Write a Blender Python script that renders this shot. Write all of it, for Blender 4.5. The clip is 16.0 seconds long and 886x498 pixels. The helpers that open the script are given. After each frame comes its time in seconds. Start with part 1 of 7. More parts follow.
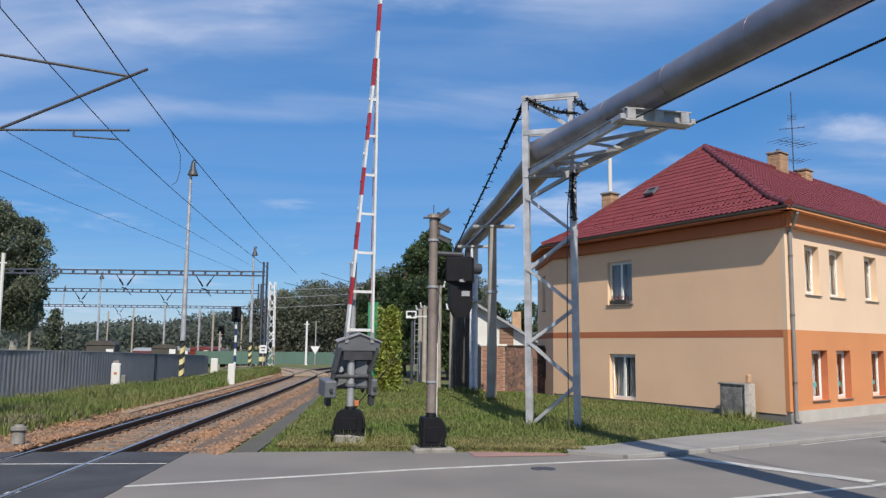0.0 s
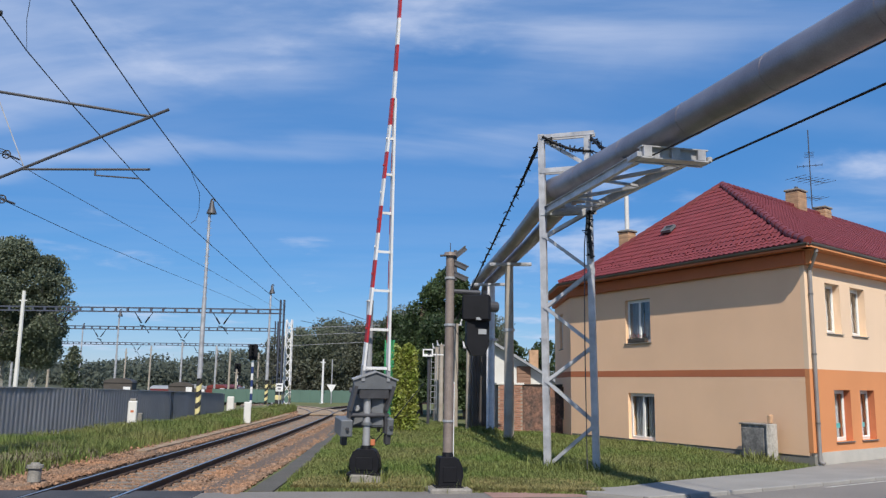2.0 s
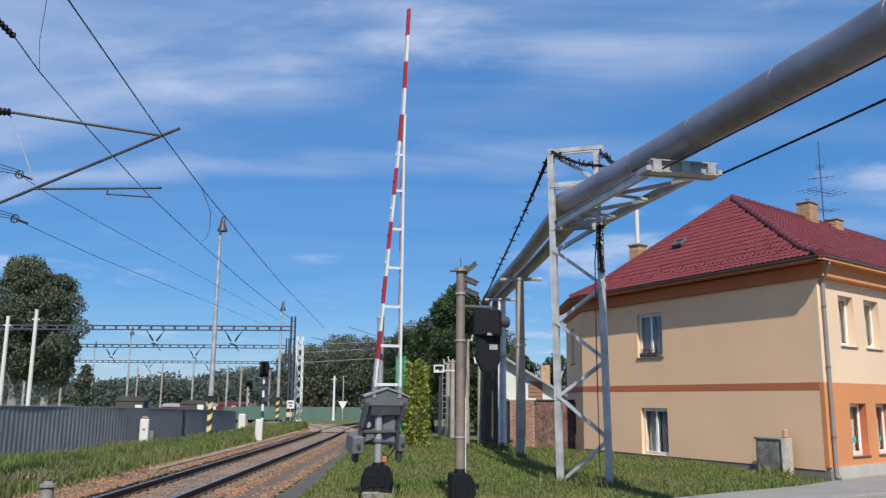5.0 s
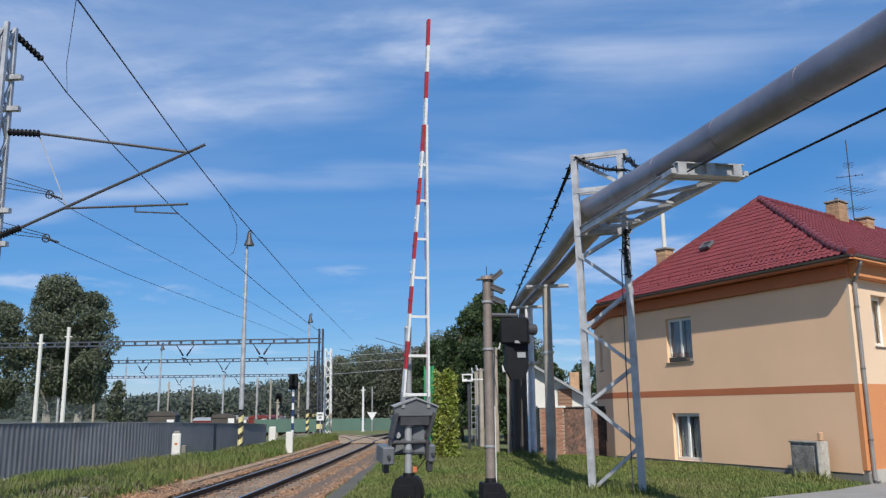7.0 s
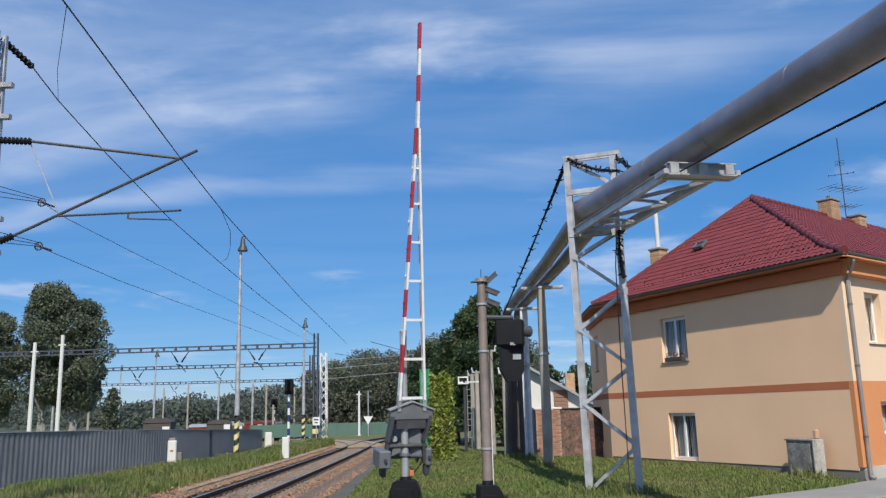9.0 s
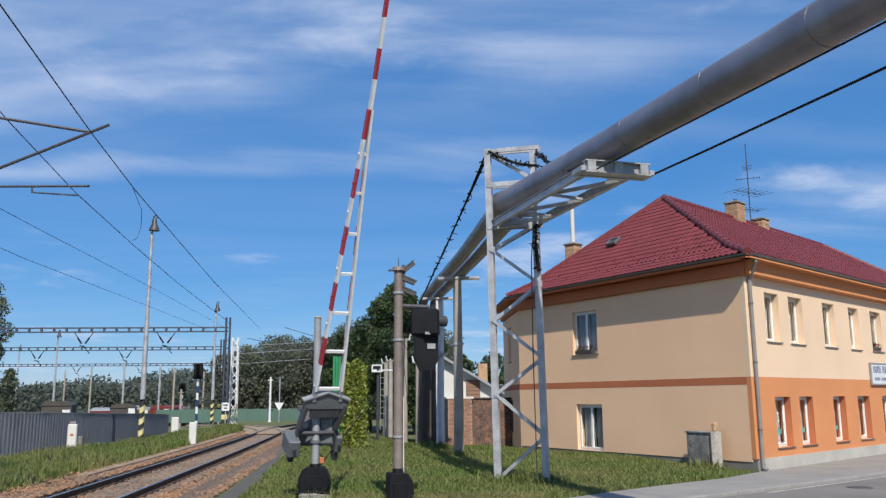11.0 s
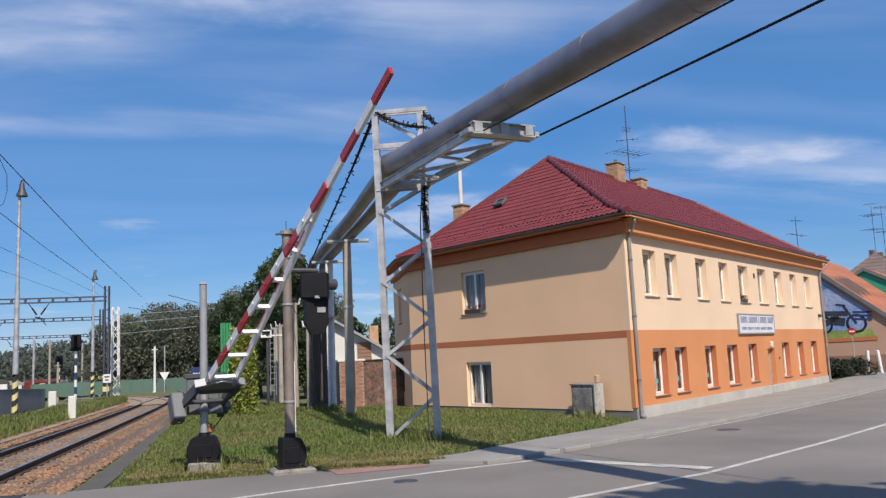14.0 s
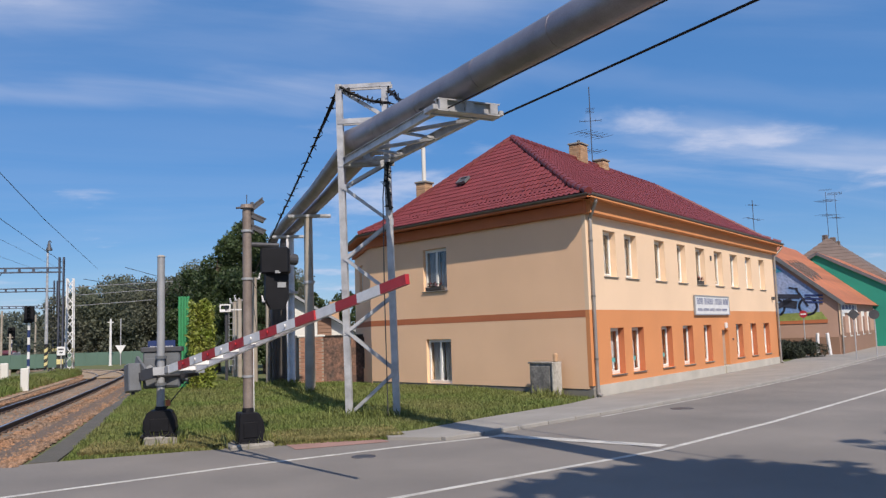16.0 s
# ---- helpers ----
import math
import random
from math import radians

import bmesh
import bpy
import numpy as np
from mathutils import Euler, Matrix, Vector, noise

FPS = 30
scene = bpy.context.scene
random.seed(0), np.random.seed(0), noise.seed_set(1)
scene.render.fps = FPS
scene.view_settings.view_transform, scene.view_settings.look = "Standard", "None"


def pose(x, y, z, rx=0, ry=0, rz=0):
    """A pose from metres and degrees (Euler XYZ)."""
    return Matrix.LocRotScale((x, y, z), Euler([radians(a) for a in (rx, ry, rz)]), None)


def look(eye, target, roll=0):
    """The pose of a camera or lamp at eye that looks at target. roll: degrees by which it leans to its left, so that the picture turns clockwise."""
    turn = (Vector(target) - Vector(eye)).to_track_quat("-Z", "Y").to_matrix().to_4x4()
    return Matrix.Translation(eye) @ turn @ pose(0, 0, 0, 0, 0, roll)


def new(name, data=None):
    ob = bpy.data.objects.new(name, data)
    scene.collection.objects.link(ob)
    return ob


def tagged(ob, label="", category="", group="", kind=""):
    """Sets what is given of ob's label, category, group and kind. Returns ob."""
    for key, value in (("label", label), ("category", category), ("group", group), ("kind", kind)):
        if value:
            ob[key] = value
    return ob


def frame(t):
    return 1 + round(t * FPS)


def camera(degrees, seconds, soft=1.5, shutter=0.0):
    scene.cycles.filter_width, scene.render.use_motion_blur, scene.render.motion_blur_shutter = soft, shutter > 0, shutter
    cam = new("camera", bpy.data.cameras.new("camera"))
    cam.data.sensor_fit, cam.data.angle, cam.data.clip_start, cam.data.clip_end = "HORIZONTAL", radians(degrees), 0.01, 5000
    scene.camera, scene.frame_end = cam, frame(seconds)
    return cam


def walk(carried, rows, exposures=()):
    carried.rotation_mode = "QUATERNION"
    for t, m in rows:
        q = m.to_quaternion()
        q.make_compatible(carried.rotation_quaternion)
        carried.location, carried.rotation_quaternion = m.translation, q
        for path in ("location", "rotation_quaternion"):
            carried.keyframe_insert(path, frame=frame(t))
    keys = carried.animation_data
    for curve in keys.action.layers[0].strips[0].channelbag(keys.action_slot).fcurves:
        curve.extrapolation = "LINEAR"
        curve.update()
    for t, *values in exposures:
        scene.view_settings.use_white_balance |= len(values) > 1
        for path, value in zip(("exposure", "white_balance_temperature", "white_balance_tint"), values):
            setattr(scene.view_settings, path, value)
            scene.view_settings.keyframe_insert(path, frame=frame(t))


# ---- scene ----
cam = camera(56.42, 16.0, soft=1.35)
EYE = (0.0, 0.0, 1.95)
# seconds, heading, pitch, roll of the hand-held camera, which stays on one spot
PATH = [
    (0, 0.01, 6.68, 0.67),
    (0.5, 0.05, 6.49, 1.00),
    (1, 1.14, 8.17, 0.14),
    (1.5, 1.21, 9.34, 0.79),
    (2, 1.21, 9.29, 0.83),
    (2.5, 0.66, 9.92, 0.97),
    (3, 0.42, 9.80, 0.79),
    (3.5, 0.68, 10.14, 0.65),
    (3.7, 1.59, 10.12, 1.05),
    (5.8, 2.07, 10.49, -0.47),
    (6, 2.43, 10.40, -1.04),
    (6.5, 3.21, 10.87, -0.42),
    (7, 3.72, 10.99, -0.62),
    (7.5, 3.72, 10.81, -1.29),
    (8, 3.32, 10.72, -1.94),
    (8.2, 3.51, 11.23, -1.65),
    (10.3, 3.14, 10.55, -1.30),
    (10.5, 2.21, 10.20, -2.43),
    (11, -2.45, 10.31, -0.45),
    (11.5, -4.31, 10.94, -0.68),
    (12, -7.74, 9.91, -1.05),
    (12.5, -7.91, 8.54, -1.62),
    (13, -9.62, 6.67, -2.90),
    (13.5, -10.13, 7.56, -2.59),
    (14, -10.14, 7.48, -2.56),
    (14.5, -11.19, 6.76, -2.72),
    (15, -11.55, 6.45, -1.66),
    (15.5, -12.19, 6.14, -1.30),
    (16, -12.73, 5.81, -1.79),
]
walk(cam, [(t, pose(*EYE, 90 + p, 0, h) @ pose(0, 0, 0, 0, 0, r)) for t, h, p, r in PATH],
     exposures=[(0, 0.48, 6600, 10), (1.0, 0.48, 6500, 10), (3.7, 0.48, 6440, 9), (5.8, 0.48, 6400, 8), (10.5, 0.48, 6400, 8), (12.0, 0.48, 6500, 10), (13.5, 0.48, 6680, 12), (16.0, 0.46, 6850, 14)])

# ---- light ----
SUN_AZ, SUN_EL = 172.0, 46.0      # compass degrees from +y towards +x, and height


def make_world():
    w = bpy.data.worlds.new("sky")
    scene.world = w
    w.use_nodes = True
    nt = w.node_tree
    nt.nodes.clear()
    N = nt.nodes.new
    out, bg, sky = N("ShaderNodeOutputWorld"), N("ShaderNodeBackground"), N("ShaderNodeTexSky")
    sky.sky_type, sky.sun_disc = "NISHITA", False
    sky.sun_elevation, sky.sun_rotation = radians(SUN_EL), radians(SUN_AZ)
    sky.altitude, sky.air_density, sky.dust_density, sky.ozone_density = 400, 1.0, 0.1, 5.0
    co = N("ShaderNodeTexCoord")
    # clouds lie on a flat layer: direction divided by its height
    sep, div, add = N("ShaderNodeSeparateXYZ"), N("ShaderNodeVectorMath"), N("ShaderNodeMath")
    nt.links.new(co.outputs["Generated"], sep.inputs[0])
    add.operation, add.inputs[1].default_value = "MAXIMUM", 0.03
    nt.links.new(sep.outputs[2], add.inputs[0])
    off = N("ShaderNodeMath")
    off.operation, off.inputs[1].default_value = "ADD", 0.10
    nt.links.new(add.outputs[0], off.inputs[0])
    div.operation = "DIVIDE"
    comb = N("ShaderNodeCombineXYZ")
    for k in range(3):
        nt.links.new(off.outputs[0], comb.inputs[k])
    nt.links.new(co.outputs["Generated"], div.inputs[0])
    nt.links.new(comb.outputs[0], div.inputs[1])

    def layer(rot, scl, loc, nscale, detail, lo, hi, dist):
        mp, nz, rp = N("ShaderNodeMapping"), N("ShaderNodeTexNoise"), N("ShaderNodeValToRGB")
        mp.inputs["Rotation"].default_value = (0, 0, radians(rot))
        mp.inputs["Scale"].default_value = scl
        mp.inputs["Location"].default_value = loc
        nt.links.new(div.outputs[0], mp.inputs[0])
        nz.inputs["Scale"].default_value, nz.inputs["Detail"].default_value = nscale, detail
        nz.inputs["Roughness"].default_value, nz.inputs["Distortion"].default_value = 0.55, dist
        nt.links.new(mp.outputs[0], nz.inputs["Vector"])
        rp.color_ramp.elements[0].position, rp.color_ramp.elements[1].position = lo, hi
        rp.color_ramp.interpolation = "EASE"
        nt.links.new(nz.outputs["Fac"], rp.inputs[0])
        return rp.outputs[0]

    wisps = layer(-8, (0.34, 1.25, 1), (1.3, 0.35, 0), 1.1, 9, 0.34, 0.74, 1.1)
    puffs = layer(20, (0.8, 0.9, 1), (4.2, 1.7, 0), 1.5, 8, 0.54, 0.72, 0.2)
    uv = N("ShaderNodeSeparateXYZ")
    nt.links.new(div.outputs[0], uv.inputs[0])

    def math_node(op, a, b, clamp=False):
        n = N("ShaderNodeMath")
        n.operation, n.use_clamp = op, clamp
        for k, v in enumerate((a, b)):
            if isinstance(v, (int, float)):
                n.inputs[k].default_value = v
            else:
                nt.links.new(v, n.inputs[k])
        return n.outputs[0]

    # the cirrus lies in long bands across the sky: one broad sheet overhead, one thin band below it
    wave = N("ShaderNodeTexNoise")
    wave.inputs["Scale"].default_value, wave.inputs["Detail"].default_value, wave.inputs["Distortion"].default_value = 0.9, 5, 0.4
    nt.links.new(div.outputs[0], wave.inputs["Vector"])
    across = math_node("ADD", math_node("ADD", uv.outputs[1], math_node("MULTIPLY", uv.outputs[0], 0.15)), math_node("MULTIPLY", math_node("SUBTRACT", wave.outputs["Fac"], 0.5), 0.85))
    bands = N("ShaderNodeValToRGB")
    bands.color_ramp.interpolation = "EASE"
    el = bands.color_ramp.elements
    el[0].position, el[0].color = 0.0, (0.75, 0.75, 0.75, 1)
    el[1].position, el[1].color = 1.0, (0.12, 0.12, 0.12, 1)
    for p, v in ((0.30, 0.8), (0.475, 1.0), (0.545, 0.22), (0.575, 0.22), (0.61, 0.85), (0.66, 0.12)):
        e = el.new(p)
        e.color = (v, v, v, 1)
    nt.links.new(math_node("MULTIPLY", across, 0.25), bands.inputs[0])
    fade = N("ShaderNodeMapRange")
    for key, v in (("From Min", 0.15), ("From Max", 1.0), ("To Min", 1.0), ("To Max", 0.22)):
        fade.inputs[key].default_value = v
    nt.links.new(uv.outputs[0], fade.inputs[0])
    sheet = math_node("MULTIPLY", math_node("MULTIPLY", bands.outputs[0], fade.outputs[0]), math_node("ADD", math_node("MULTIPLY", wisps, 0.85), 0.13))
    # a second, lower bank towards the street
    bank = N("ShaderNodeMapRange")
    bank.inputs["From Min"].default_value, bank.inputs["From Max"].default_value = 0.9, 1.5
    nt.links.new(uv.outputs[0], bank.inputs[0])
    low = N("ShaderNodeValToRGB")
    low.color_ramp.interpolation = "EASE"
    lo_e = low.color_ramp.elements
    lo_e[0].position, lo_e[0].color, lo_e[1].position, lo_e[1].color = 0.64, (0, 0, 0, 1), 0.95, (0.2, 0.2, 0.2, 1)
    lo_m = lo_e.new(0.76)
    lo_m.color = (1, 1, 1, 1)
    nt.links.new(math_node("MULTIPLY", across, 0.25), low.inputs[0])
    street = math_node("MULTIPLY", math_node("MULTIPLY", low.outputs[0], bank.outputs[0]), math_node("ADD", math_node("MULTIPLY", wisps, 0.7), 0.05))
    mx = N("ShaderNodeMath")
    mx.operation, mx.use_clamp = "ADD", True
    nt.links.new(math_node("ADD", sheet, street), mx.inputs[0])
    nt.links.new(math_node("MULTIPLY", puffs, 0.75), mx.inputs[1])
    sc = N("ShaderNodeMath")
    sc.operation, sc.inputs[1].default_value = "MULTIPLY", 0.78
    nt.links.new(mx.outputs[0], sc.inputs[0])
    mix = N("ShaderNodeMix")
    mix.data_type = "RGBA"
    nt.links.new(sc.outputs[0], mix.inputs["Factor"])
    sat = N("ShaderNodeHueSaturation")
    sat.inputs["Saturation"].default_value, sat.inputs["Value"].default_value = 1.28, 0.75
    nt.links.new(sky.outputs[0], sat.inputs["Color"])
    haze = N("ShaderNodeMix")
    haze.data_type = "RGBA"
    haze.inputs["Factor"].default_value = 0.5
    haze.inputs[7].default_value = (0.66, 2.10, 5.1, 1)
    nt.links.new(sat.outputs[0], haze.inputs[6])
    nt.links.new(haze.outputs[2], mix.inputs[6])
    mix.inputs[7].default_value = (4.5, 5.05, 6.4, 1)
    nt.links.new(mix.outputs[2], bg.inputs[0])
    bg.inputs[1].default_value = 0.10
    nt.links.new(bg.outputs[0], out.inputs[0])


make_world()
sun = new("sun", bpy.data.lights.new("sun", "SUN"))
sun.data.energy, sun.data.angle, sun.data.color = 3.6, radians(0.6), (1.0, 0.93, 0.81)
_s = Vector((math.sin(radians(SUN_AZ)) * math.cos(radians(SUN_EL)), math.cos(radians(SUN_AZ)) * math.cos(radians(SUN_EL)), math.sin(radians(SUN_EL))))
sun.matrix_world = look(_s * 60, (0, 0, 0))

# ---- materials ----


def mat(name, col, rough=0.6, metal=0.0, var=0.12, scale=6.0, fine=60.0, bump=0.15, dist=0.01, col2=None, piece=0.0, spec=0.5, coords="Object"):
    """A surface with stains at one scale, grain at another, and a fine relief. col2: the colour of the stains; piece: how far pieces differ."""
    m = bpy.data.materials.new(name)
    m.use_nodes = True
    nt = m.node_tree
    N, L = nt.nodes.new, nt.links.new
    b = nt.nodes["Principled BSDF"]
    b.inputs["Roughness"].default_value, b.inputs["Metallic"].default_value = rough, metal
    b.inputs["Specular IOR Level"].default_value = spec
    co = N("ShaderNodeTexCoord")
    big, small = N("ShaderNodeTexNoise"), N("ShaderNodeTexNoise")
    big.inputs["Scale"].default_value, big.inputs["Detail"].default_value = scale, 5
    small.inputs["Scale"].default_value, small.inputs["Detail"].default_value = fine, 4
    for n in (big, small):
        L(co.outputs[coords], n.inputs["Vector"])
    c2 = col2 or tuple(c * (1 - 2.2 * var) for c in col)
    ramp = N("ShaderNodeValToRGB")
    ramp.color_ramp.elements[0].position, ramp.color_ramp.elements[1].position = 0.32, 0.68
    ramp.color_ramp.elements[0].color, ramp.color_ramp.elements[1].color = (*c2, 1), (*col, 1)
    L(big.outputs["Fac"], ramp.inputs[0])
    hsv = N("ShaderNodeHueSaturation")
    L(ramp.outputs[0], hsv.inputs["Color"])
    mr = N("ShaderNodeMapRange")
    mr.inputs["From Min"].default_value, mr.inputs["From Max"].default_value = 0.3, 0.7
    mr.inputs["To Min"].default_value, mr.inputs["To Max"].default_value = 1 - var, 1 + var
    L(small.outputs["Fac"], mr.inputs[0])
    last = mr.outputs[0]
    if piece:
        oi, ge, ad, pr, mu = N("ShaderNodeObjectInfo"), N("ShaderNodeNewGeometry"), N("ShaderNodeMath"), N("ShaderNodeMapRange"), N("ShaderNodeMath")
        L(oi.outputs["Random"], ad.inputs[0])
        L(ge.outputs["Random Per Island"], ad.inputs[1])
        fr = N("ShaderNodeMath")
        fr.operation = "FRACT"
        L(ad.outputs[0], fr.inputs[0])
        pr.inputs["To Min"].default_value, pr.inputs["To Max"].default_value = 1 - piece, 1 + piece
        L(fr.outputs[0], pr.inputs[0])
        mu.operation = "MULTIPLY"
        L(last, mu.inputs[0])
        L(pr.outputs[0], mu.inputs[1])
        last = mu.outputs[0]
    L(last, hsv.inputs["Value"])
    L(hsv.outputs[0], b.inputs["Base Color"])
    rr = N("ShaderNodeMapRange")
    rr.inputs["To Min"].default_value, rr.inputs["To Max"].default_value = max(0.02, rough - 0.1), min(1, rough + 0.1)
    L(big.outputs["Fac"], rr.inputs[0])
    L(rr.outputs[0], b.inputs["Roughness"])
    if bump:
        bp = N("ShaderNodeBump")
        bp.inputs["Strength"].default_value, bp.inputs["Distance"].default_value = bump, dist
        L(small.outputs["Fac"], bp.inputs["Height"])
        L(bp.outputs[0], b.inputs["Normal"])
    return m


ASPHALT = mat("asphalt", (0.215, 0.195, 0.178), 0.88, var=0.16, scale=0.35, fine=90, bump=0.4, col2=(0.150, 0.138, 0.128))
ASPHALT_DARK = mat("crossing_asphalt", (0.055, 0.055, 0.06), 0.8, var=0.2, scale=1.2, fine=70, bump=0.4)
PAVING = mat("paving", (0.30, 0.285, 0.265), 0.85, var=0.09, scale=0.8, fine=60, bump=0.3, piece=0.06)
RED_PAVING = mat("red_paving", (0.34, 0.20, 0.17), 0.85, var=0.1, scale=2, fine=60, bump=0.3, piece=0.1)
KERB = mat("kerb_concrete", (0.32, 0.305, 0.285), 0.85, var=0.1, scale=2, fine=50, bump=0.3, piece=0.06)
PAINT_WHITE = mat("road_paint", (0.55, 0.54, 0.51), 0.75, var=0.28, scale=3, fine=40, bump=0.2, col2=(0.36, 0.35, 0.33))
CONCRETE = mat("concrete", (0.29, 0.27, 0.245), 0.88, var=0.2, scale=2.5, fine=40, bump=0.4, col2=(0.17, 0.16, 0.14))
CONCRETE_POST = mat("post_concrete", (0.40, 0.36, 0.31), 0.85, var=0.12, scale=1.6, fine=40, bump=0.25, col2=(0.28, 0.24, 0.20))
GROUND = mat("soil_and_turf", (0.10, 0.13, 0.04), 0.95, var=0.25, scale=0.6, fine=25, bump=0.8, dist=0.03, col2=(0.12, 0.115, 0.05))
DRY = mat("dry_verge", (0.26, 0.22, 0.10), 0.95, var=0.25, scale=2, fine=30, bump=0.8, dist=0.03, col2=(0.13, 0.14, 0.05))
GRASS = mat("grass_blades", (0.145, 0.205, 0.048), 0.8, var=0.25, scale=0.35, fine=9, bump=0, col2=(0.225, 0.225, 0.080), piece=0.25)
DRYGRASS = mat("dry_grass_blades", (0.33, 0.28, 0.12), 0.8, var=0.2, scale=1.2, fine=9, bump=0, col2=(0.17, 0.18, 0.06), piece=0.3)
SCRUB = mat("dry_weed_stems", (0.20, 0.165, 0.115), 0.9, var=0.2, scale=1.5, fine=9, bump=0, col2=(0.11, 0.12, 0.05), piece=0.35)
BALLAST = mat("ballast_stone", (0.275, 0.150, 0.085), 0.9, var=0.2, scale=0.7, fine=30, bump=0.4, col2=(0.18, 0.125, 0.09), piece=0.45)
BALLAST_BED = mat("ballast_bed", (0.155, 0.112, 0.085), 0.95, var=0.3, scale=3, fine=25, bump=1.0, dist=0.05, col2=(0.12, 0.09, 0.07))
SLEEPER = mat("sleeper", (0.19, 0.165, 0.14), 0.9, var=0.15, scale=4, fine=40, bump=0.4, piece=0.15)
RAIL = mat("rail_rust", (0.10, 0.065, 0.05), 0.7, 0.3, var=0.2, scale=4, fine=40, bump=0.2)
RAIL_TOP = mat("rail_bright", (0.55, 0.55, 0.56), 0.3, 0.9, var=0.08, scale=3, fine=40, bump=0.05)
WALL_L = mat("render_apricot", (0.88, 0.57, 0.36), 0.9, var=0.04, scale=0.4, fine=120, bump=0.2, dist=0.004)
WALL_CREAM = mat("render_cream", (0.80, 0.585, 0.41), 0.9, var=0.04, scale=0.4, fine=120, bump=0.2, dist=0.004)
WALL_ORANGE = mat("render_orange", (0.64, 0.26, 0.105), 0.9, var=0.05, scale=0.5, fine=120, bump=0.2, dist=0.004)
BAND = mat("render_rust_band", (0.50, 0.16, 0.07), 0.9, var=0.06, scale=0.6, fine=100, bump=0.2, dist=0.004)
PLINTH = mat("plinth_render", (0.50, 0.47, 0.42), 0.9, var=0.08, scale=1.2, fine=60, bump=0.3, col2=(0.40, 0.38, 0.34))
PLINTH_DARK = mat("plinth_grey", (0.22, 0.21, 0.19), 0.9, var=0.1, scale=1.2, fine=60, bump=0.3)
TILE = mat("roof_tile", (0.175, 0.030, 0.034), 0.5, var=0.08, scale=1.0, fine=40, bump=0.15, piece=0.12, col2=(0.155, 0.027, 0.026))
RIDGE_T = mat("ridge_tile", (0.175, 0.032, 0.032), 0.45, var=0.1, scale=2, fine=40, bump=0.15, piece=0.1)
GUTTER = mat("zinc_gutter", (0.22, 0.20, 0.19), 0.5, 0.6, var=0.1, scale=3, fine=40, bump=0.05)
PIPE_GREY = mat("downpipe", (0.36, 0.33, 0.31), 0.45, 0.5, var=0.08, scale=3, fine=40, bump=0.05)
FRAME_W = mat("window_white", (0.80, 0.79, 0.76), 0.4, var=0.03, scale=3, fine=40, bump=0)
CURTAIN = mat("curtain", (0.55, 0.55, 0.55), 0.9, var=0.1, scale=3, fine=40, bump=0.2)
TEAL = mat("teal_poster", (0.10, 0.42, 0.42), 0.6, var=0.06, scale=3, fine=40, bump=0)
# near-black colour stands in for the shade inside the rooms
DARK_IN = mat("painted_room_shade", (0.05, 0.045, 0.04), 0.9, var=0.1, scale=2, fine=10, bump=0)
BRICK = mat("brick", (0.36, 0.18, 0.12), 0.9, var=0.14, scale=3, fine=40, bump=0.4, piece=0.25, col2=(0.26, 0.13, 0.09))
MORTAR = mat("mortar", (0.36, 0.31, 0.26), 0.95, var=0.12, scale=3, fine=50, bump=0.4)
CHIM = mat("chimney_brick", (0.48, 0.30, 0.18), 0.9, var=0.14, scale=4, fine=40, bump=0.4, piece=0.2)
GALV = mat("aluminium_paint", (0.52, 0.525, 0.55), 0.45, 0.30, var=0.10, scale=3.5, fine=60, bump=0.08, col2=(0.33, 0.33, 0.35))
PIPE = mat("heat_pipe_sheet", (0.35, 0.33, 0.365), 0.44, 0.72, var=0.08, scale=1.6, fine=45, bump=0.08, col2=(0.23, 0.21, 0.235))
STEEL_DARK = mat("dark_steel", (0.09, 0.09, 0.10), 0.55, 0.4, var=0.12, scale=4, fine=50, bump=0.1)
BLACK = mat("black_enamel", (0.008, 0.008, 0.011), 0.55, spec=0.25, var=0.15, scale=4, fine=50, bump=0.1)
GREY_PAINT = mat("grey_paint", (0.16, 0.17, 0.185), 0.5, 0.2, var=0.08, scale=4, fine=50, bump=0.1)
GANTRY = mat("gantry_blue_grey", (0.075, 0.085, 0.12), 0.6, 0.2, var=0.12, scale=3, fine=40, bump=0.1)
GREY_LIGHT = mat("light_grey_paint", (0.34, 0.35, 0.37), 0.5, 0.2, var=0.08, scale=4, fine=50, bump=0.1)
WHITE_P = mat("white_enamel", (0.74, 0.74, 0.75), 0.4, var=0.06, scale=4, fine=50, bump=0.05)
RED_P = mat("red_enamel", (0.42, 0.025, 0.035), 0.4, var=0.08, scale=4, fine=50, bump=0.05)
YELLOW_P = mat("faded_yellow_paint", (0.72, 0.62, 0.30), 0.6, var=0.1, scale=6, fine=50, bump=0.1)
BLACK_P = mat("faded_black_paint", (0.03, 0.03, 0.03), 0.6, var=0.15, scale=6, fine=50, bump=0.1)
POST_STEEL = mat("weathered_post", (0.27, 0.225, 0.20), 0.65, 0.3, var=0.12, scale=2.5, fine=40, bump=0.15, col2=(0.18, 0.14, 0.12))
FENCE = mat("fence_sheet", (0.36, 0.36, 0.385), 0.6, 0.0, var=0.07, scale=0.6, fine=40, bump=0.08)
WIRE = mat("wire", (0.06, 0.06, 0.065), 0.6, 0.5, var=0.1, scale=3, fine=40, bump=0)
BARK = mat("bark", (0.13, 0.10, 0.075), 0.95, var=0.2, scale=5, fine=30, bump=0.6, dist=0.03)
BIRCH = mat("pale_bark", (0.42, 0.40, 0.36), 0.9, var=0.25, scale=3, fine=20, bump=0.4)
LEAF = mat("leaves", (0.085, 0.125, 0.045), 0.6, var=0.2, scale=0.25, fine=2, bump=0, col2=(0.036, 0.062, 0.024), piece=0.35)
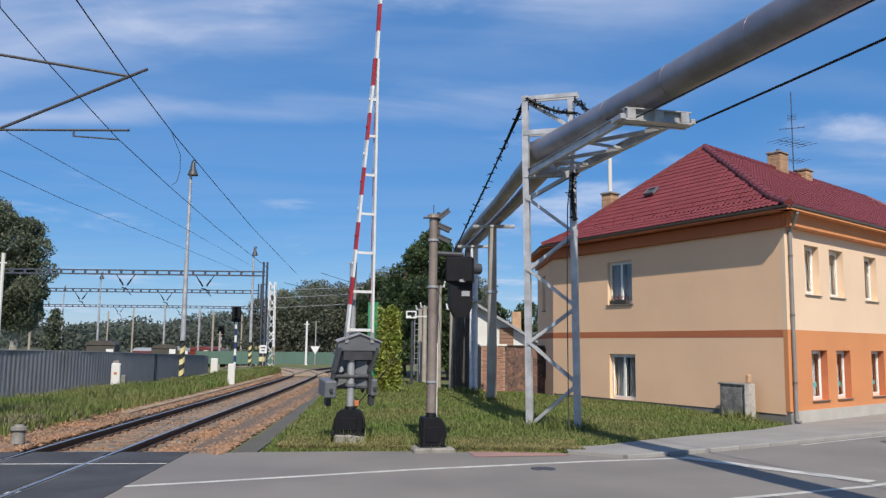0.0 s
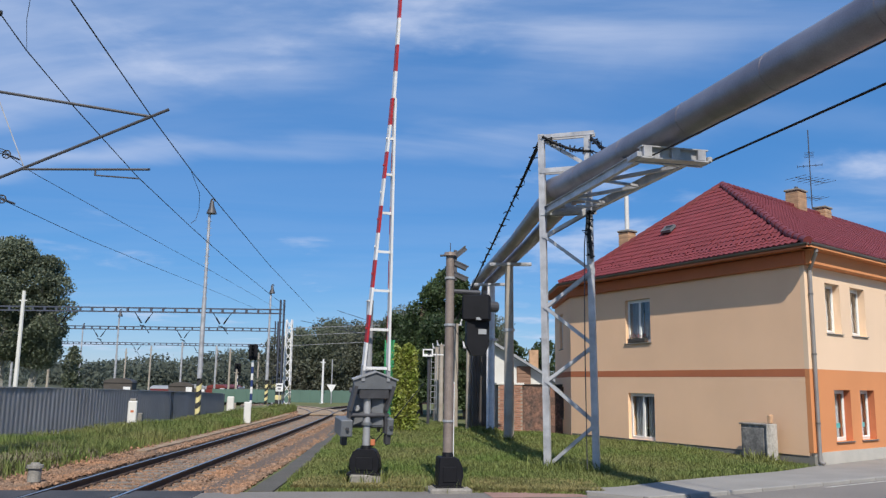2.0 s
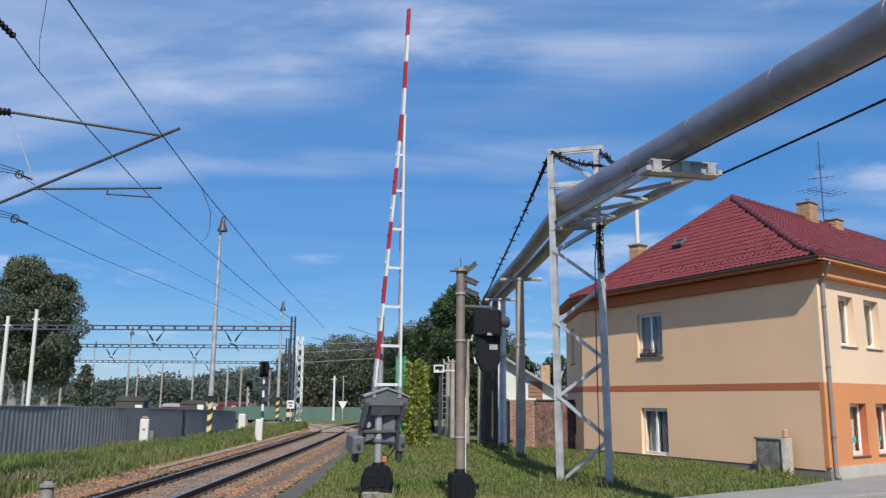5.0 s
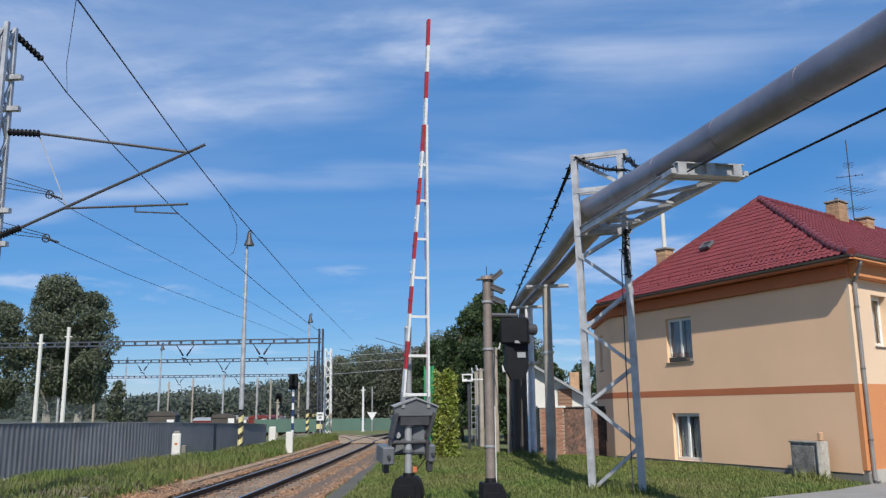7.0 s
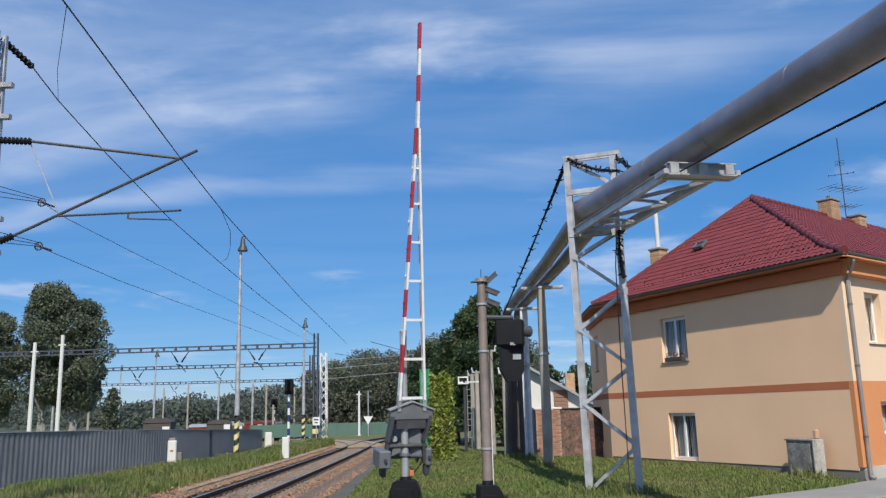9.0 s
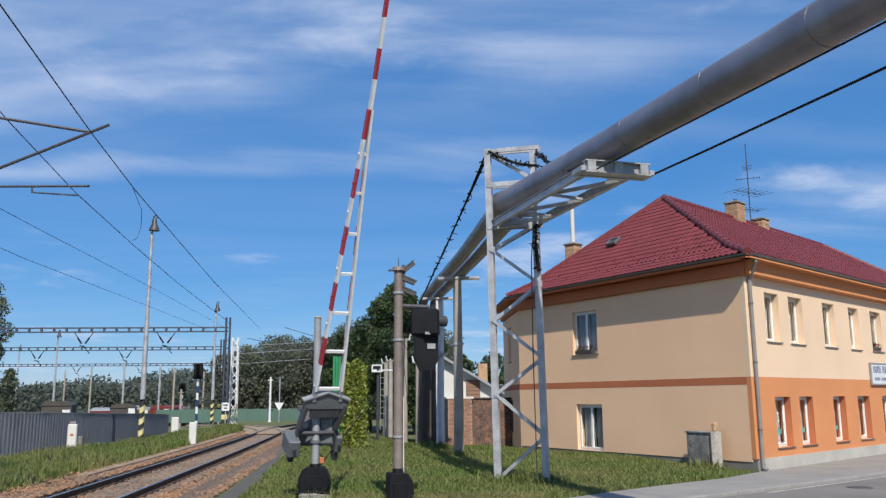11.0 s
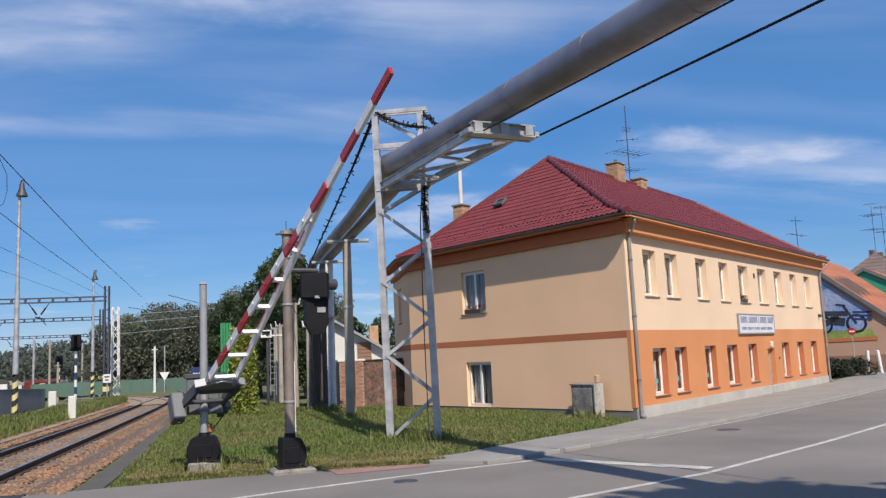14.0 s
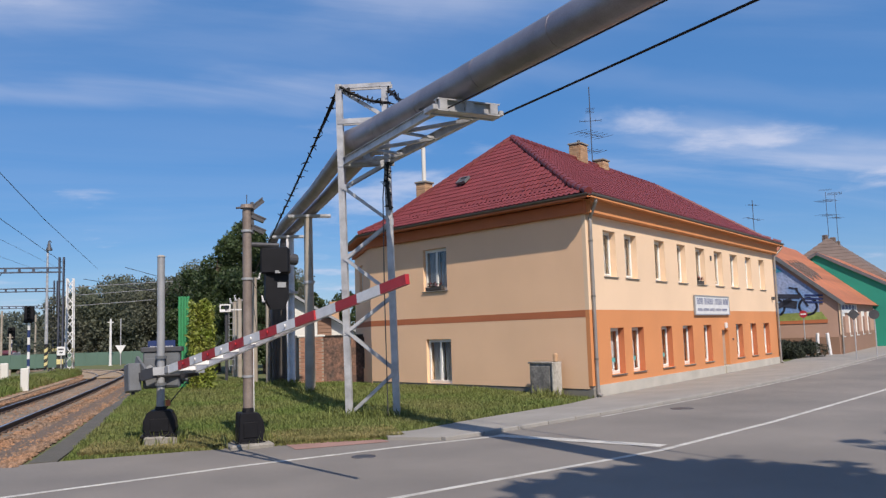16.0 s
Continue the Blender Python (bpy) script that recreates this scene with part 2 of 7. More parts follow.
LEAF_GREY = mat("poplar_leaves", (0.165, 0.190, 0.130), 0.6, var=0.2, scale=0.22, fine=2, bump=0, col2=(0.095, 0.118, 0.072), piece=0.30)
# the haze of distance is mixed into this leaf colour: paler, greyer, bluer
LEAF_FAR = mat("haze_tinted_leaves", (0.100, 0.124, 0.100), 0.95, var=0.12, scale=0.06, fine=0.6, bump=0, col2=(0.115, 0.130, 0.102), piece=0.10)
IVY = mat("ivy_leaves", (0.21, 0.28, 0.045), 0.5, var=0.2, scale=1.5, fine=6, bump=0, col2=(0.30, 0.31, 0.07), piece=0.40)
BUSH = mat("juniper", (0.025, 0.035, 0.02), 0.8, var=0.2, scale=1.5, fine=6, bump=0, piece=0.4)
GREEN_P = mat("green_paint", (0.03, 0.26, 0.10), 0.5, var=0.1, scale=3, fine=40, bump=0.1)
TEAL_WALL = mat("teal_render", (0.015, 0.27, 0.20), 0.9, var=0.05, scale=0.5, fine=60, bump=0.2)
ORANGE_TILE = mat("orange_tile", (0.44, 0.15, 0.07), 0.75, var=0.14, scale=0.8, fine=20, bump=0.3, col2=(0.33, 0.12, 0.06), piece=0.15)
BROWN_TILE = mat("brown_tile", (0.19, 0.14, 0.12), 0.8, var=0.12, scale=0.8, fine=20, bump=0.3)
PINK_WALL = mat("pink_render", (0.46, 0.29, 0.22), 0.9, var=0.06, scale=0.6, fine=60, bump=0.2)
BROWN_WALL = mat("brown_render", (0.27, 0.16, 0.11), 0.9, var=0.06, scale=0.6, fine=60, bump=0.2)
WHITE_WALL = mat("white_render", (0.66, 0.65, 0.62), 0.9, var=0.06, scale=0.6, fine=60, bump=0.2)
BLUE_SIGN = mat("blue_sign", (0.02, 0.04, 0.14), 0.5, var=0.05, scale=3, fine=40, bump=0)
SIGN_TEXT = mat("sign_lettering", (0.13, 0.15, 0.26), 0.6, var=0.05, scale=3, fine=40, bump=0)
MURAL_BLUE = mat("mural_blue", (0.10, 0.24, 0.50), 0.85, var=0.25, scale=0.6, fine=8, bump=0.1, col2=(0.30, 0.34, 0.50))
MURAL_SKY = mat("mural_teal", (0.03, 0.22, 0.36), 0.85, var=0.2, scale=0.9, fine=8, bump=0.1)
MURAL_GREEN = mat("mural_green", (0.30, 0.36, 0.10), 0.85, var=0.2, scale=0.9, fine=8, bump=0.1)
MURAL_DARK = mat("mural_dark", (0.03, 0.035, 0.06), 0.85, var=0.2, scale=2, fine=8, bump=0.1)
RED_BODY = mat("red_wagon_paint", (0.17, 0.03, 0.025), 0.5, var=0.1, scale=1.5, fine=30, bump=0.05)
WAGON = mat("wagon_grey_brown", (0.075, 0.065, 0.06), 0.7, var=0.15, scale=1.5, fine=30, bump=0.2)
# leaf colour lifted towards grey, so some haze is painted in
LEAF_EDGE = mat("haze_tinted_edge_leaves", (0.135, 0.160, 0.108), 0.75, var=0.15, scale=0.16, fine=2, bump=0, col2=(0.120, 0.112, 0.092), piece=0.22)
CABINET = mat("cabinet_concrete", (0.30, 0.285, 0.265), 0.9, var=0.3, scale=3, fine=14, bump=0.4, col2=(0.12, 0.115, 0.11))
CABINET_END = mat("cabinet_end_concrete", (0.44, 0.42, 0.39), 0.9, var=0.2, scale=4, fine=18, bump=0.4, col2=(0.28, 0.27, 0.25))
DOOR_BROWN = mat("door_brown", (0.46, 0.32, 0.235), 0.6, var=0.1, scale=3, fine=40, bump=0.1)
YARD_WALL = mat("weathered_yard_wall", (0.21, 0.115, 0.085), 0.95, var=0.35, scale=3, fine=12, bump=0.6, col2=(0.075, 0.055, 0.05))
NOISE_GREEN = mat("green_barrier", (0.085, 0.155, 0.125), 0.7, var=0.08, scale=0.5, fine=20, bump=0.1)
DIRT_PATH = mat("dirt_path", (0.105, 0.095, 0.085), 0.95, var=0.25, scale=1.5, fine=30, bump=0.6, col2=(0.075, 0.072, 0.058))
SAND = mat("sandy_gravel", (0.36, 0.28, 0.20), 0.95, var=0.2, scale=1.4, fine=30, bump=0.6, dist=0.02, col2=(0.24, 0.17, 0.11))
POST_PAINT = mat("pale_lilac_post_paint", (0.70, 0.70, 0.74), 0.5, var=0.08, scale=3, fine=40, bump=0.1, col2=(0.52, 0.52, 0.56))
GRAVEL_PATH = mat("gravel_path", (0.30, 0.28, 0.25), 0.9, var=0.15, scale=1.2, fine=30, bump=0.5)


def make_glass(name):
    m = bpy.data.materials.new(name)
    m.use_nodes = True
    b = m.node_tree.nodes["Principled BSDF"]
    b.inputs["Base Color"].default_value = (0.75, 0.8, 0.85, 1)
    b.inputs["Roughness"].default_value, b.inputs["Transmission Weight"].default_value, b.inputs["IOR"].default_value = 0.02, 1.0, 1.45
    return m


GLASS = make_glass("window_glass")


def let_light_through(m, share):
    """Leaves and blades pass some of the light that falls on their far side."""
    nt = m.node_tree
    b, out = nt.nodes["Principled BSDF"], nt.nodes["Material Output"]
    tr, mix = nt.nodes.new("ShaderNodeBsdfTranslucent"), nt.nodes.new("ShaderNodeMixShader")
    nt.links.new(b.inputs["Base Color"].links[0].from_socket, tr.inputs["Color"])
    mix.inputs[0].default_value = share
    nt.links.new(b.outputs[0], mix.inputs[1])
    nt.links.new(tr.outputs[0], mix.inputs[2])
    nt.links.new(mix.outputs[0], out.inputs["Surface"])


for leafy in (LEAF, LEAF_GREY, LEAF_FAR, LEAF_EDGE, IVY, GRASS, DRYGRASS):
    let_light_through(leafy, 0.38)


def make_lamp_glow(name, col, power):
    m = bpy.data.materials.new(name)
    m.use_nodes = True
    b = m.node_tree.nodes["Principled BSDF"]
    b.inputs["Base Color"].default_value = (*col, 1)
    b.inputs["Emission Color"].default_value, b.inputs["Emission Strength"].default_value = (*col, 1), power
    return m


# ---- mesh tools ----


def box(bm, size, at=(0, 0, 0), rz=0.0, bevel=0.0, m=None):
    """A box, its centre at `at`."""
    mm = (m or (Matrix.Translation(at) @ Matrix.Rotation(rz, 4, "Z"))) @ Matrix.Diagonal((*size, 1))
    r = bmesh.ops.create_cube(bm, size=1, matrix=mm)
    if bevel:
        es = list({e for v in r["verts"] for e in v.link_edges})
        bmesh.ops.bevel(bm, geom=es, offset=bevel, segments=1, affect="EDGES", clamp_overlap=True)
    return bm


def rod(bm, a, b, r0, r1=None, seg=10, cap=True):
    """A round bar from a to b."""
    a, b = Vector(a), Vector(b)
    d = b - a
    q = d.to_track_quat("Z", "Y").to_matrix().to_4x4()
    bmesh.ops.create_cone(bm, cap_ends=cap, segments=seg, radius1=r0, radius2=r0 if r1 is None else r1, depth=d.length, matrix=Matrix.Translation((a + b) / 2) @ q)
    return bm


def bar(bm, a, b, w, h, up=(0, 0, 1)):
    """A rectangular bar from a to b, w wide across `up` and h high along it."""
    a, b = Vector(a), Vector(b)
    d = (b - a)
    x = d.normalized()
    y = Vector(up).cross(x)
    if y.length < 1e-4:
        y = Vector((1, 0, 0)).cross(x)
    y.normalize()
    z = x.cross(y)
    m = Matrix((x, y, z)).transposed().to_4x4()
    m.translation = (a + b) / 2
    return box(bm, (d.length, w, h), m=m)


def angle_bar(bm, a, b, w, th, up=(0, 0, 1), side=1):
    """An L-section bar from a to b."""
    a, b = Vector(a), Vector(b)
    x = (b - a).normalized()
    y = Vector(up).cross(x)
    if y.length < 1e-4:
        y = Vector((1, 0, 0)).cross(x)
    y.normalize()
    z = x.cross(y)
    bar(bm, a + z * (w / 2), b + z * (w / 2), th, w, z)
    bar(bm, a + y * (side * w / 2), b + y * (side * w / 2), w, th, z)
    return bm


def poly_prism(bm, pts, z0, z1):
    """An upright prism over a plan polygon (counter-clockwise)."""
    lo = [bm.verts.new((x, y, z0)) for x, y in pts]
    hi = [bm.verts.new((x, y, z1)) for x, y in pts]
    n = len(pts)
    bm.faces.new(hi)
    bm.faces.new(lo[::-1])
    for i in range(n):
        bm.faces.new((lo[i], lo[(i + 1) % n], hi[(i + 1) % n], hi[i]))
    return bm


def mesh_of(name, bm, material):
    me = bpy.data.meshes.new(name)
    bmesh.ops.recalc_face_normals(bm, faces=bm.faces[:])
    bm.to_mesh(me)
    bm.free()
    me.materials.append(material)
    return me


def part(name, bm, material, parent=None, label="", m=None, smooth=False):
    """Links a bmesh as one mesh object, under a thing or a part where one is given."""
    me = mesh_of(name, bm, material)
    if smooth:
        me.shade_smooth()
        me.set_sharp_from_angle(angle=radians(40))
    ob = new(name, me)
    if parent:
        ob.parent = parent
    if m is not None:
        ob.matrix_basis = m
    if label:
        ob["label"] = label
    return ob


def piece(name, me, parent, m):
    """A further piece on a shared mesh."""
    ob = new(name, me)
    ob.parent = parent
    ob.matrix_basis = m
    return ob


def thing(name, m, label, category, group="", kind=""):
    ob = new(name)
    ob.empty_display_size = 0.2
    ob.matrix_basis = m
    return tagged(ob, label, category, group, kind)


def soup(name, verts, faces, material, parent=None, m=None):
    """A joined mesh from arrays of corners and faces."""
    me = bpy.data.meshes.new(name)
    me.from_pydata([tuple(v) for v in verts], [], [tuple(int(i) for i in f) for f in faces])
    me.materials.append(material)
    ob = new(name, me)
    if parent:
        ob.parent = parent
    if m is not None:
        ob.matrix_basis = m
    return ob


BM = bmesh.new
rng = np.random.default_rng(7)

# ---- ground, road and track ----
TRACK_Y = (-40, -20, 0, 15.5, 25, 33, 46, 56, 64, 72, 80, 90, 104, 120)
TRACK_X = (-4.0, -4.7, -5.6, -6.55, -7.05, -7.45, -8.2, -8.9, -9.2, -8.6, -7.0, -3.4, 3.5, 14.0)


def smooth_line(xs, ys, step):
    """A rounded polyline through plan points, sampled evenly."""
    pts = [Vector((x, y, 0)) for x, y in zip(xs, ys)]
    out = []
    for i in range(len(pts) - 1):
        p0, p1, p2, p3 = pts[max(i - 1, 0)], pts[i], pts[i + 1], pts[min(i + 2, len(pts) - 1)]
        n = max(2, int((p2 - p1).length / 0.5))
        for k in range(n):
            t = k / n
            out.append(0.5 * ((2 * p1) + (p2 - p0) * t + (2 * p0 - 5 * p1 + 4 * p2 - p3) * t * t + (3 * p1 - p0 - 3 * p2 + p3) * t ** 3))
    out.append(pts[-1])
    res, left = [out[0]], step
    for a, b in zip(out, out[1:]):
        d = (b - a).length
        while left <= d:
            res.append(a + (b - a) * (left / d))
            left += step
        left -= d
    return res


MAIN = smooth_line(TRACK_X, TRACK_Y, 0.6)
SIDE = smooth_line((-8.40, -8.62, -9.05, -9.85, -11.1, -13.0, -15.6, -19.0), (48.5, 52, 55.5, 59, 63, 67.4, 71.6, 75.5), 0.6)
MAIN_Y = np.array([p.y for p in MAIN])
MAIN_X = np.array([p.x for p in MAIN])


def track_x(y):
    return float(np.interp(y, MAIN_Y, MAIN_X))


def ground_z(x, y):
    """The turf lies a little under the road and falls towards the house; the main track has a shallow bed."""
    d = abs(x - np.interp(y, MAIN_Y, MAIN_X))
    dip = np.clip((2.6 - d) / 0.9, 0, 1)
    low = np.clip((-16.8 - np.asarray(x)) / 5, 0, 1) * np.clip((np.asarray(y) - 20) / 10, 0, 1) * np.clip((150 - np.asarray(y)) / 20, 0, 1)
    fall = np.clip((np.asarray(x) - 7.0) / 2.5, 0, 1) * np.clip((np.asarray(y) - 18) / 3, 0, 1) * np.clip((29 - np.asarray(x)) / 4, 0, 1)
    return -0.03 - 0.17 * dip * (np.asarray(y) < 118) - 1.42 * low - 0.15 * fall


def make_ground():
    xs = np.concatenate([[-2500, -900, -300, -120, -60, -35], np.arange(-25, 14, 0.45), [16, 20, 23, 26, 29, 31, 35, 60, 120, 300, 900, 2500]])
    ys = np.concatenate([[-600, -150, -40, -15, 0, 8], np.arange(11, 66, 0.9), np.arange(67, 125, 2.5), [140, 200, 400, 1200, 4000]])
    X, Y = np.meshgrid(xs, ys)
    Z = ground_z(X, Y)
    v = np.stack([X, Y, Z], -1).reshape(-1, 3)
    nx = len(xs)
    f = [(j * nx + i, j * nx + i + 1, (j + 1) * nx + i + 1, (j + 1) * nx + i) for j in range(len(ys) - 1) for i in range(nx - 1)]
    g = soup("ground", v, f, GROUND)
    g.data.shade_smooth()
    return tagged(g, "flat rough turf and bare soil round the railway", "ground", kind="structure")


make_ground()

KERB_LINE = [(2.35, 15.55), (3.26, 15.0), (4.5, 15.72), (7.12, 17.49), (11.82, 20.87), (17.62, 25.39), (25.0, 31.7), (33.85, 39.59), (60, 63)]
ROAD_FAR = [(-45, -4.5), (-14, 10.6), (-7.6, 14.0), (-4.75, 14.9), (-3.4, 15.25), (-0.4, 15.75), (2.3, 15.75)] + KERB_LINE[1:]
ROAD_NEAR = [(66, 54), (40, 35), (22, 19.5), (12, 11.3), (6, 7.6), (0, 5.2), (-10, 0.5), (-45, -16)]
road = tagged(part("road", poly_prism(BM(), [*ROAD_NEAR[::-1], *ROAD_FAR[::-1]], -0.3, 0.0), ASPHALT), "worn grey asphalt road over the level crossing", "road", kind="structure")

# pavement slabs behind a kerb
PAVE_BACK = [(2.35, 16.15), (3.08, 16.45), (4.02, 17.43), (5.75, 19.0), (8.04, 21.27), (9.70, 23.35), (26.3, 38.0), (30.0, 41.34), (57, 66)]
PAVE_BACK_Z = [0.055, 0.05, 0.04, 0.015, -0.06, -0.115, -0.10, 0.02, 0.055]


def make_pavement():
    """A footway that falls from its kerb towards the house."""
    def spread(pts, n):
        p = np.array(pts, float)
        t = np.concatenate([[0], np.cumsum(np.hypot(*np.diff(p[:, :2], axis=0).T))])
        k = (np.linspace(0, 1, n) ** 1.6) * t[-1]
        return np.stack([np.interp(k, t, p[:, j]) for j in range(3)], 1)
    n = 60
    front, back = spread([(x, y, 0.055) for x, y in KERB_LINE], n), spread([(x, y, z) for (x, y), z in zip(PAVE_BACK, PAVE_BACK_Z)], n)
    bm = BM()
    rows = [[bm.verts.new(q) for q in ((f[0], f[1], -0.3), f, g, (g[0], g[1], -0.35))] for f, g in zip(front, back)]
    for r0, r1 in zip(rows, rows[1:]):
        for k in range(4):
            bm.faces.new((r0[k], r0[(k + 1) % 4], r1[(k + 1) % 4], r1[k]))
    bm.faces.new(rows[0]), bm.faces.new(rows[-1][::-1])
    return tagged(part("pavement", bm, PAVING), "pale grey paved footway in front of the house", "pavement", kind="structure")


make_pavement()


def strip(name, pts, width, z, material, label, thick=0.004, kind="structure", cat="marking"):
    """A flat painted or laid strip along plan points."""
    bm = BM()
    P = [Vector((x, y, 0)) for x, y in pts]
    rows = []
    for i, p in enumerate(P):
        d = (P[min(i + 1, len(P) - 1)] - P[max(i - 1, 0)]).normalized()
        n = Vector((-d.y, d.x, 0)) * width / 2
        rows.append([bm.verts.new(q) for q in ((p + n) + Vector((0, 0, z)), (p - n) + Vector((0, 0, z)), (p - n) + Vector((0, 0, z - thick)), (p + n) + Vector((0, 0, z - thick)))])
    for a, b in zip(rows, rows[1:]):
        for k in range(4):
            bm.faces.new((a[k], a[(k + 1) % 4], b[(k + 1) % 4], b[k]))
    bm.faces.new(rows[0])
    bm.faces.new(rows[-1][::-1])
    return tagged(part(name, bm, material), label, cat, kind=kind)


strip("road_marking", [(-30, 0.2), (-12, 8.1), (-3.28, 11.97), (-0.33, 13.4), (2.52, 14.52), (4.3, 15.1)], 0.11, 0.006, PAINT_WHITE, "worn white painted edge line on asphalt")
strip("road_marking", [(-12, 4.4), (-4, 7.5), (1.59, 10.04), (6.2, 12.25), (10, 14.85), (17.0, 20.02), (30, 31.0), (60, 57)], 0.11, 0.006, PAINT_WHITE, "worn white painted centre line on asphalt")
strip("road_marking", [(4.35, 15.2), (6.45, 12.65)], 0.30, 0.010, PAINT_WHITE, "broad worn white stop line on asphalt")
strip("road_marking", [(7.4, 17.35), (11.9, 20.6), (18, 25.4), (34, 39.2)], 0.05, 0.006, PAINT_WHITE, "thin worn white line beside the kerb")
strip("footway_patch", [(0.55, 15.30), (2.25, 15.62)], 0.75, 0.010, RED_PAVING, "patch of reddish tactile paving beside the road", cat="paving")
strip("track_path", [(-3.55, 15.3), (-3.75, 19.5), (-4.6, 30.5), (-5.3, 38), (-6.3, 48), (-7.0, 56)], 0.44, 0.004, DIRT_PATH, "dark narrow worn asphalt strip beside the track", thick=0.08, cat="path")
strip("yard_path", [(-15.4, 22), (-14.3, 30.5), (-13.5, 36.0), (-13.9, 46), (-14.6, 55)], 0.7, 0.0, GRAVEL_PATH, "pale gravel strip at the foot of the fence", thick=0.08, cat="path")


def kerb_stones():
    th = thing("kerb", Matrix.Identity(4), "low pale concrete kerb stones along the pavement", "kerb", kind="structure")
    me = mesh_of("kerb_stone", box(BM(), (0.98, 0.13, 0.26), (0, 0, -0.062), bevel=0.012), KERB)
    line = smooth_line([p[0] for p in KERB_LINE[1:-1]], [p[1] for p in KERB_LINE[1:-1]], 1.0)
    for a, b in zip(line, line[1:]):
        d = b - a
        n = Vector((d.y, -d.x, 0)).normalized()
        piece("kerb_stone", me, th, Matrix.Translation((a + b) / 2 + n * 0.03 + Vector((0, 0, 0.004 * random.random()))) @ Matrix.Rotation(math.atan2(d.y, d.x), 4, "Z"))


kerb_stones()


def manhole(x, y, rx):
    bm = BM()
    bmesh.ops.create_cone(bm, cap_ends=True, segments=24, radius1=rx, radius2=rx * 0.97, depth=0.012, matrix=Matrix.Translation((x, y, 0.004)))
    return tagged(part("manhole_cover", bm, STEEL_DARK), "round dark iron manhole cover in the road", "manhole cover")


manhole(9.75, 18.1, 0.27)
manhole(1.65, 13.6, 0.20)


def rails_for(line, name, label, z_top, gauge=1.5):
    th = thing(name, Matrix.Identity(4), label, "railway track", kind="structure")
    prof = [(-0.07, -0.155), (0.07, -0.155), (0.07, -0.14), (0.012, -0.125), (0.012, -0.045), (0.036, -0.035), (0.036, -0.003), (-0.036, -0.003), (-0.036, -0.035), (-0.012, -0.045), (-0.012, -0.125), (-0.07, -0.14)]
    for side in (-1, 1):
        bm, bt = BM(), BM()
        last = lastt = None
        for i, p in enumerate(line):
            d = (line[min(i + 1, len(line) - 1)] - line[max(i - 1, 0)]).normalized()
            n = Vector((d.y, -d.x, 0))
            c = p + n * (side * gauge / 2)
            ring = [bm.verts.new(c + n * a + Vector((0, 0, z_top + b))) for a, b in prof]
            top = [bt.verts.new(c + n * a + Vector((0, 0, z_top + b))) for a, b in ((-0.03, -0.0025), (0.03, -0.0025), (0.024, 0.0), (-0.024, 0.0))]
            if last:
                for k in range(12):
                    bm.faces.new((last[k], last[(k + 1) % 12], ring[(k + 1) % 12], ring[k]))
                for k in range(4):
                    bt.faces.new((lastt[k], lastt[(k + 1) % 4], top[(k + 1) % 4], top[k]))
            last, lastt = ring, top
        r = part("rail", bm, RAIL, th)
        part("running_surface", bt, RAIL_TOP, r, "bright worn running surface")
    sl = box(BM(), (2.45, 0.24, 0.14), (0, 0, z_top - 0.23), bevel=0.015)
    me = mesh_of("sleeper", sl, SLEEPER)
    fb = BM()
    for s in (-1, 1):
        for k in (-1, 1):
            box(fb, (0.11, 0.13, 0.05), (s * gauge / 2 + k * 0.1, 0, z_top - 0.14), bevel=0.01)
    fast = mesh_of("fastening", fb, RAIL)
    for i, p in enumerate(line):
        if p.y < 15.0 or p.y > 75:
            continue
        d = (line[min(i + 1, len(line) - 1)] - line[max(i - 1, 0)]).normalized()
        m = Matrix.Translation(p) @ Matrix.Rotation(math.atan2(d.y, d.x) - math.pi / 2, 4, "Z")
        s = piece("sleeper", me, th, m)
        if p.y < 40:
            piece("fastening", fast, s, Matrix.Identity(4))
    return th


rails_for(MAIN, "railway_track", "curving railway track with rusty rails on concrete sleepers", 0.014)
rails_for(SIDE, "railway_siding", "rusty branch track curving away from the main track", 0.012)

strip("branch_bed", [(p.x, p.y) for p in SIDE[8::3]], 3.0, -0.025, SAND, "sandy stony bed under the branch track", thick=0.08, cat="ballast")
strip("sandy_shoulder", [(p.x - 2.35, p.y) for p in MAIN if 24 < p.y < 54], 0.85, -0.055, SAND, "pale sandy shoulder beside the track", thick=0.08, cat="path")

# crossing panels of dark asphalt between and beside the rails
bm = BM()
for a, b in ((-2.4, -0.82), (-0.66, 0.66), (0.82, 2.0)):
    q = []
    for y in (1.0, 5.0, 9.0, 12.0, 14.95):
        x = track_x(y)
        q.append((x + a, x + b, y + 0.10 * a))
    for (x0, x1, y0), (x2, x3, y1) in zip(q, q[1:]):
        poly_prism(bm, [(x0, y0), (x1, y0 + 0.10 * (b - a)), (x3, y1 + 0.10 * (b - a)), (x2, y1)], -0.1, 0.008)
tagged(part("crossing_deck", bm, ASPHALT_DARK), "dark asphalt deck of the level crossing between rails", "crossing deck", kind="structure")
strip("crossing_line", [(track_x(13.4) - 2.2, 13.2), (track_x(13.4) + 2.0, 13.65)], 0.05, 0.013, PAINT_WHITE, "thin pale line across the dark crossing deck")


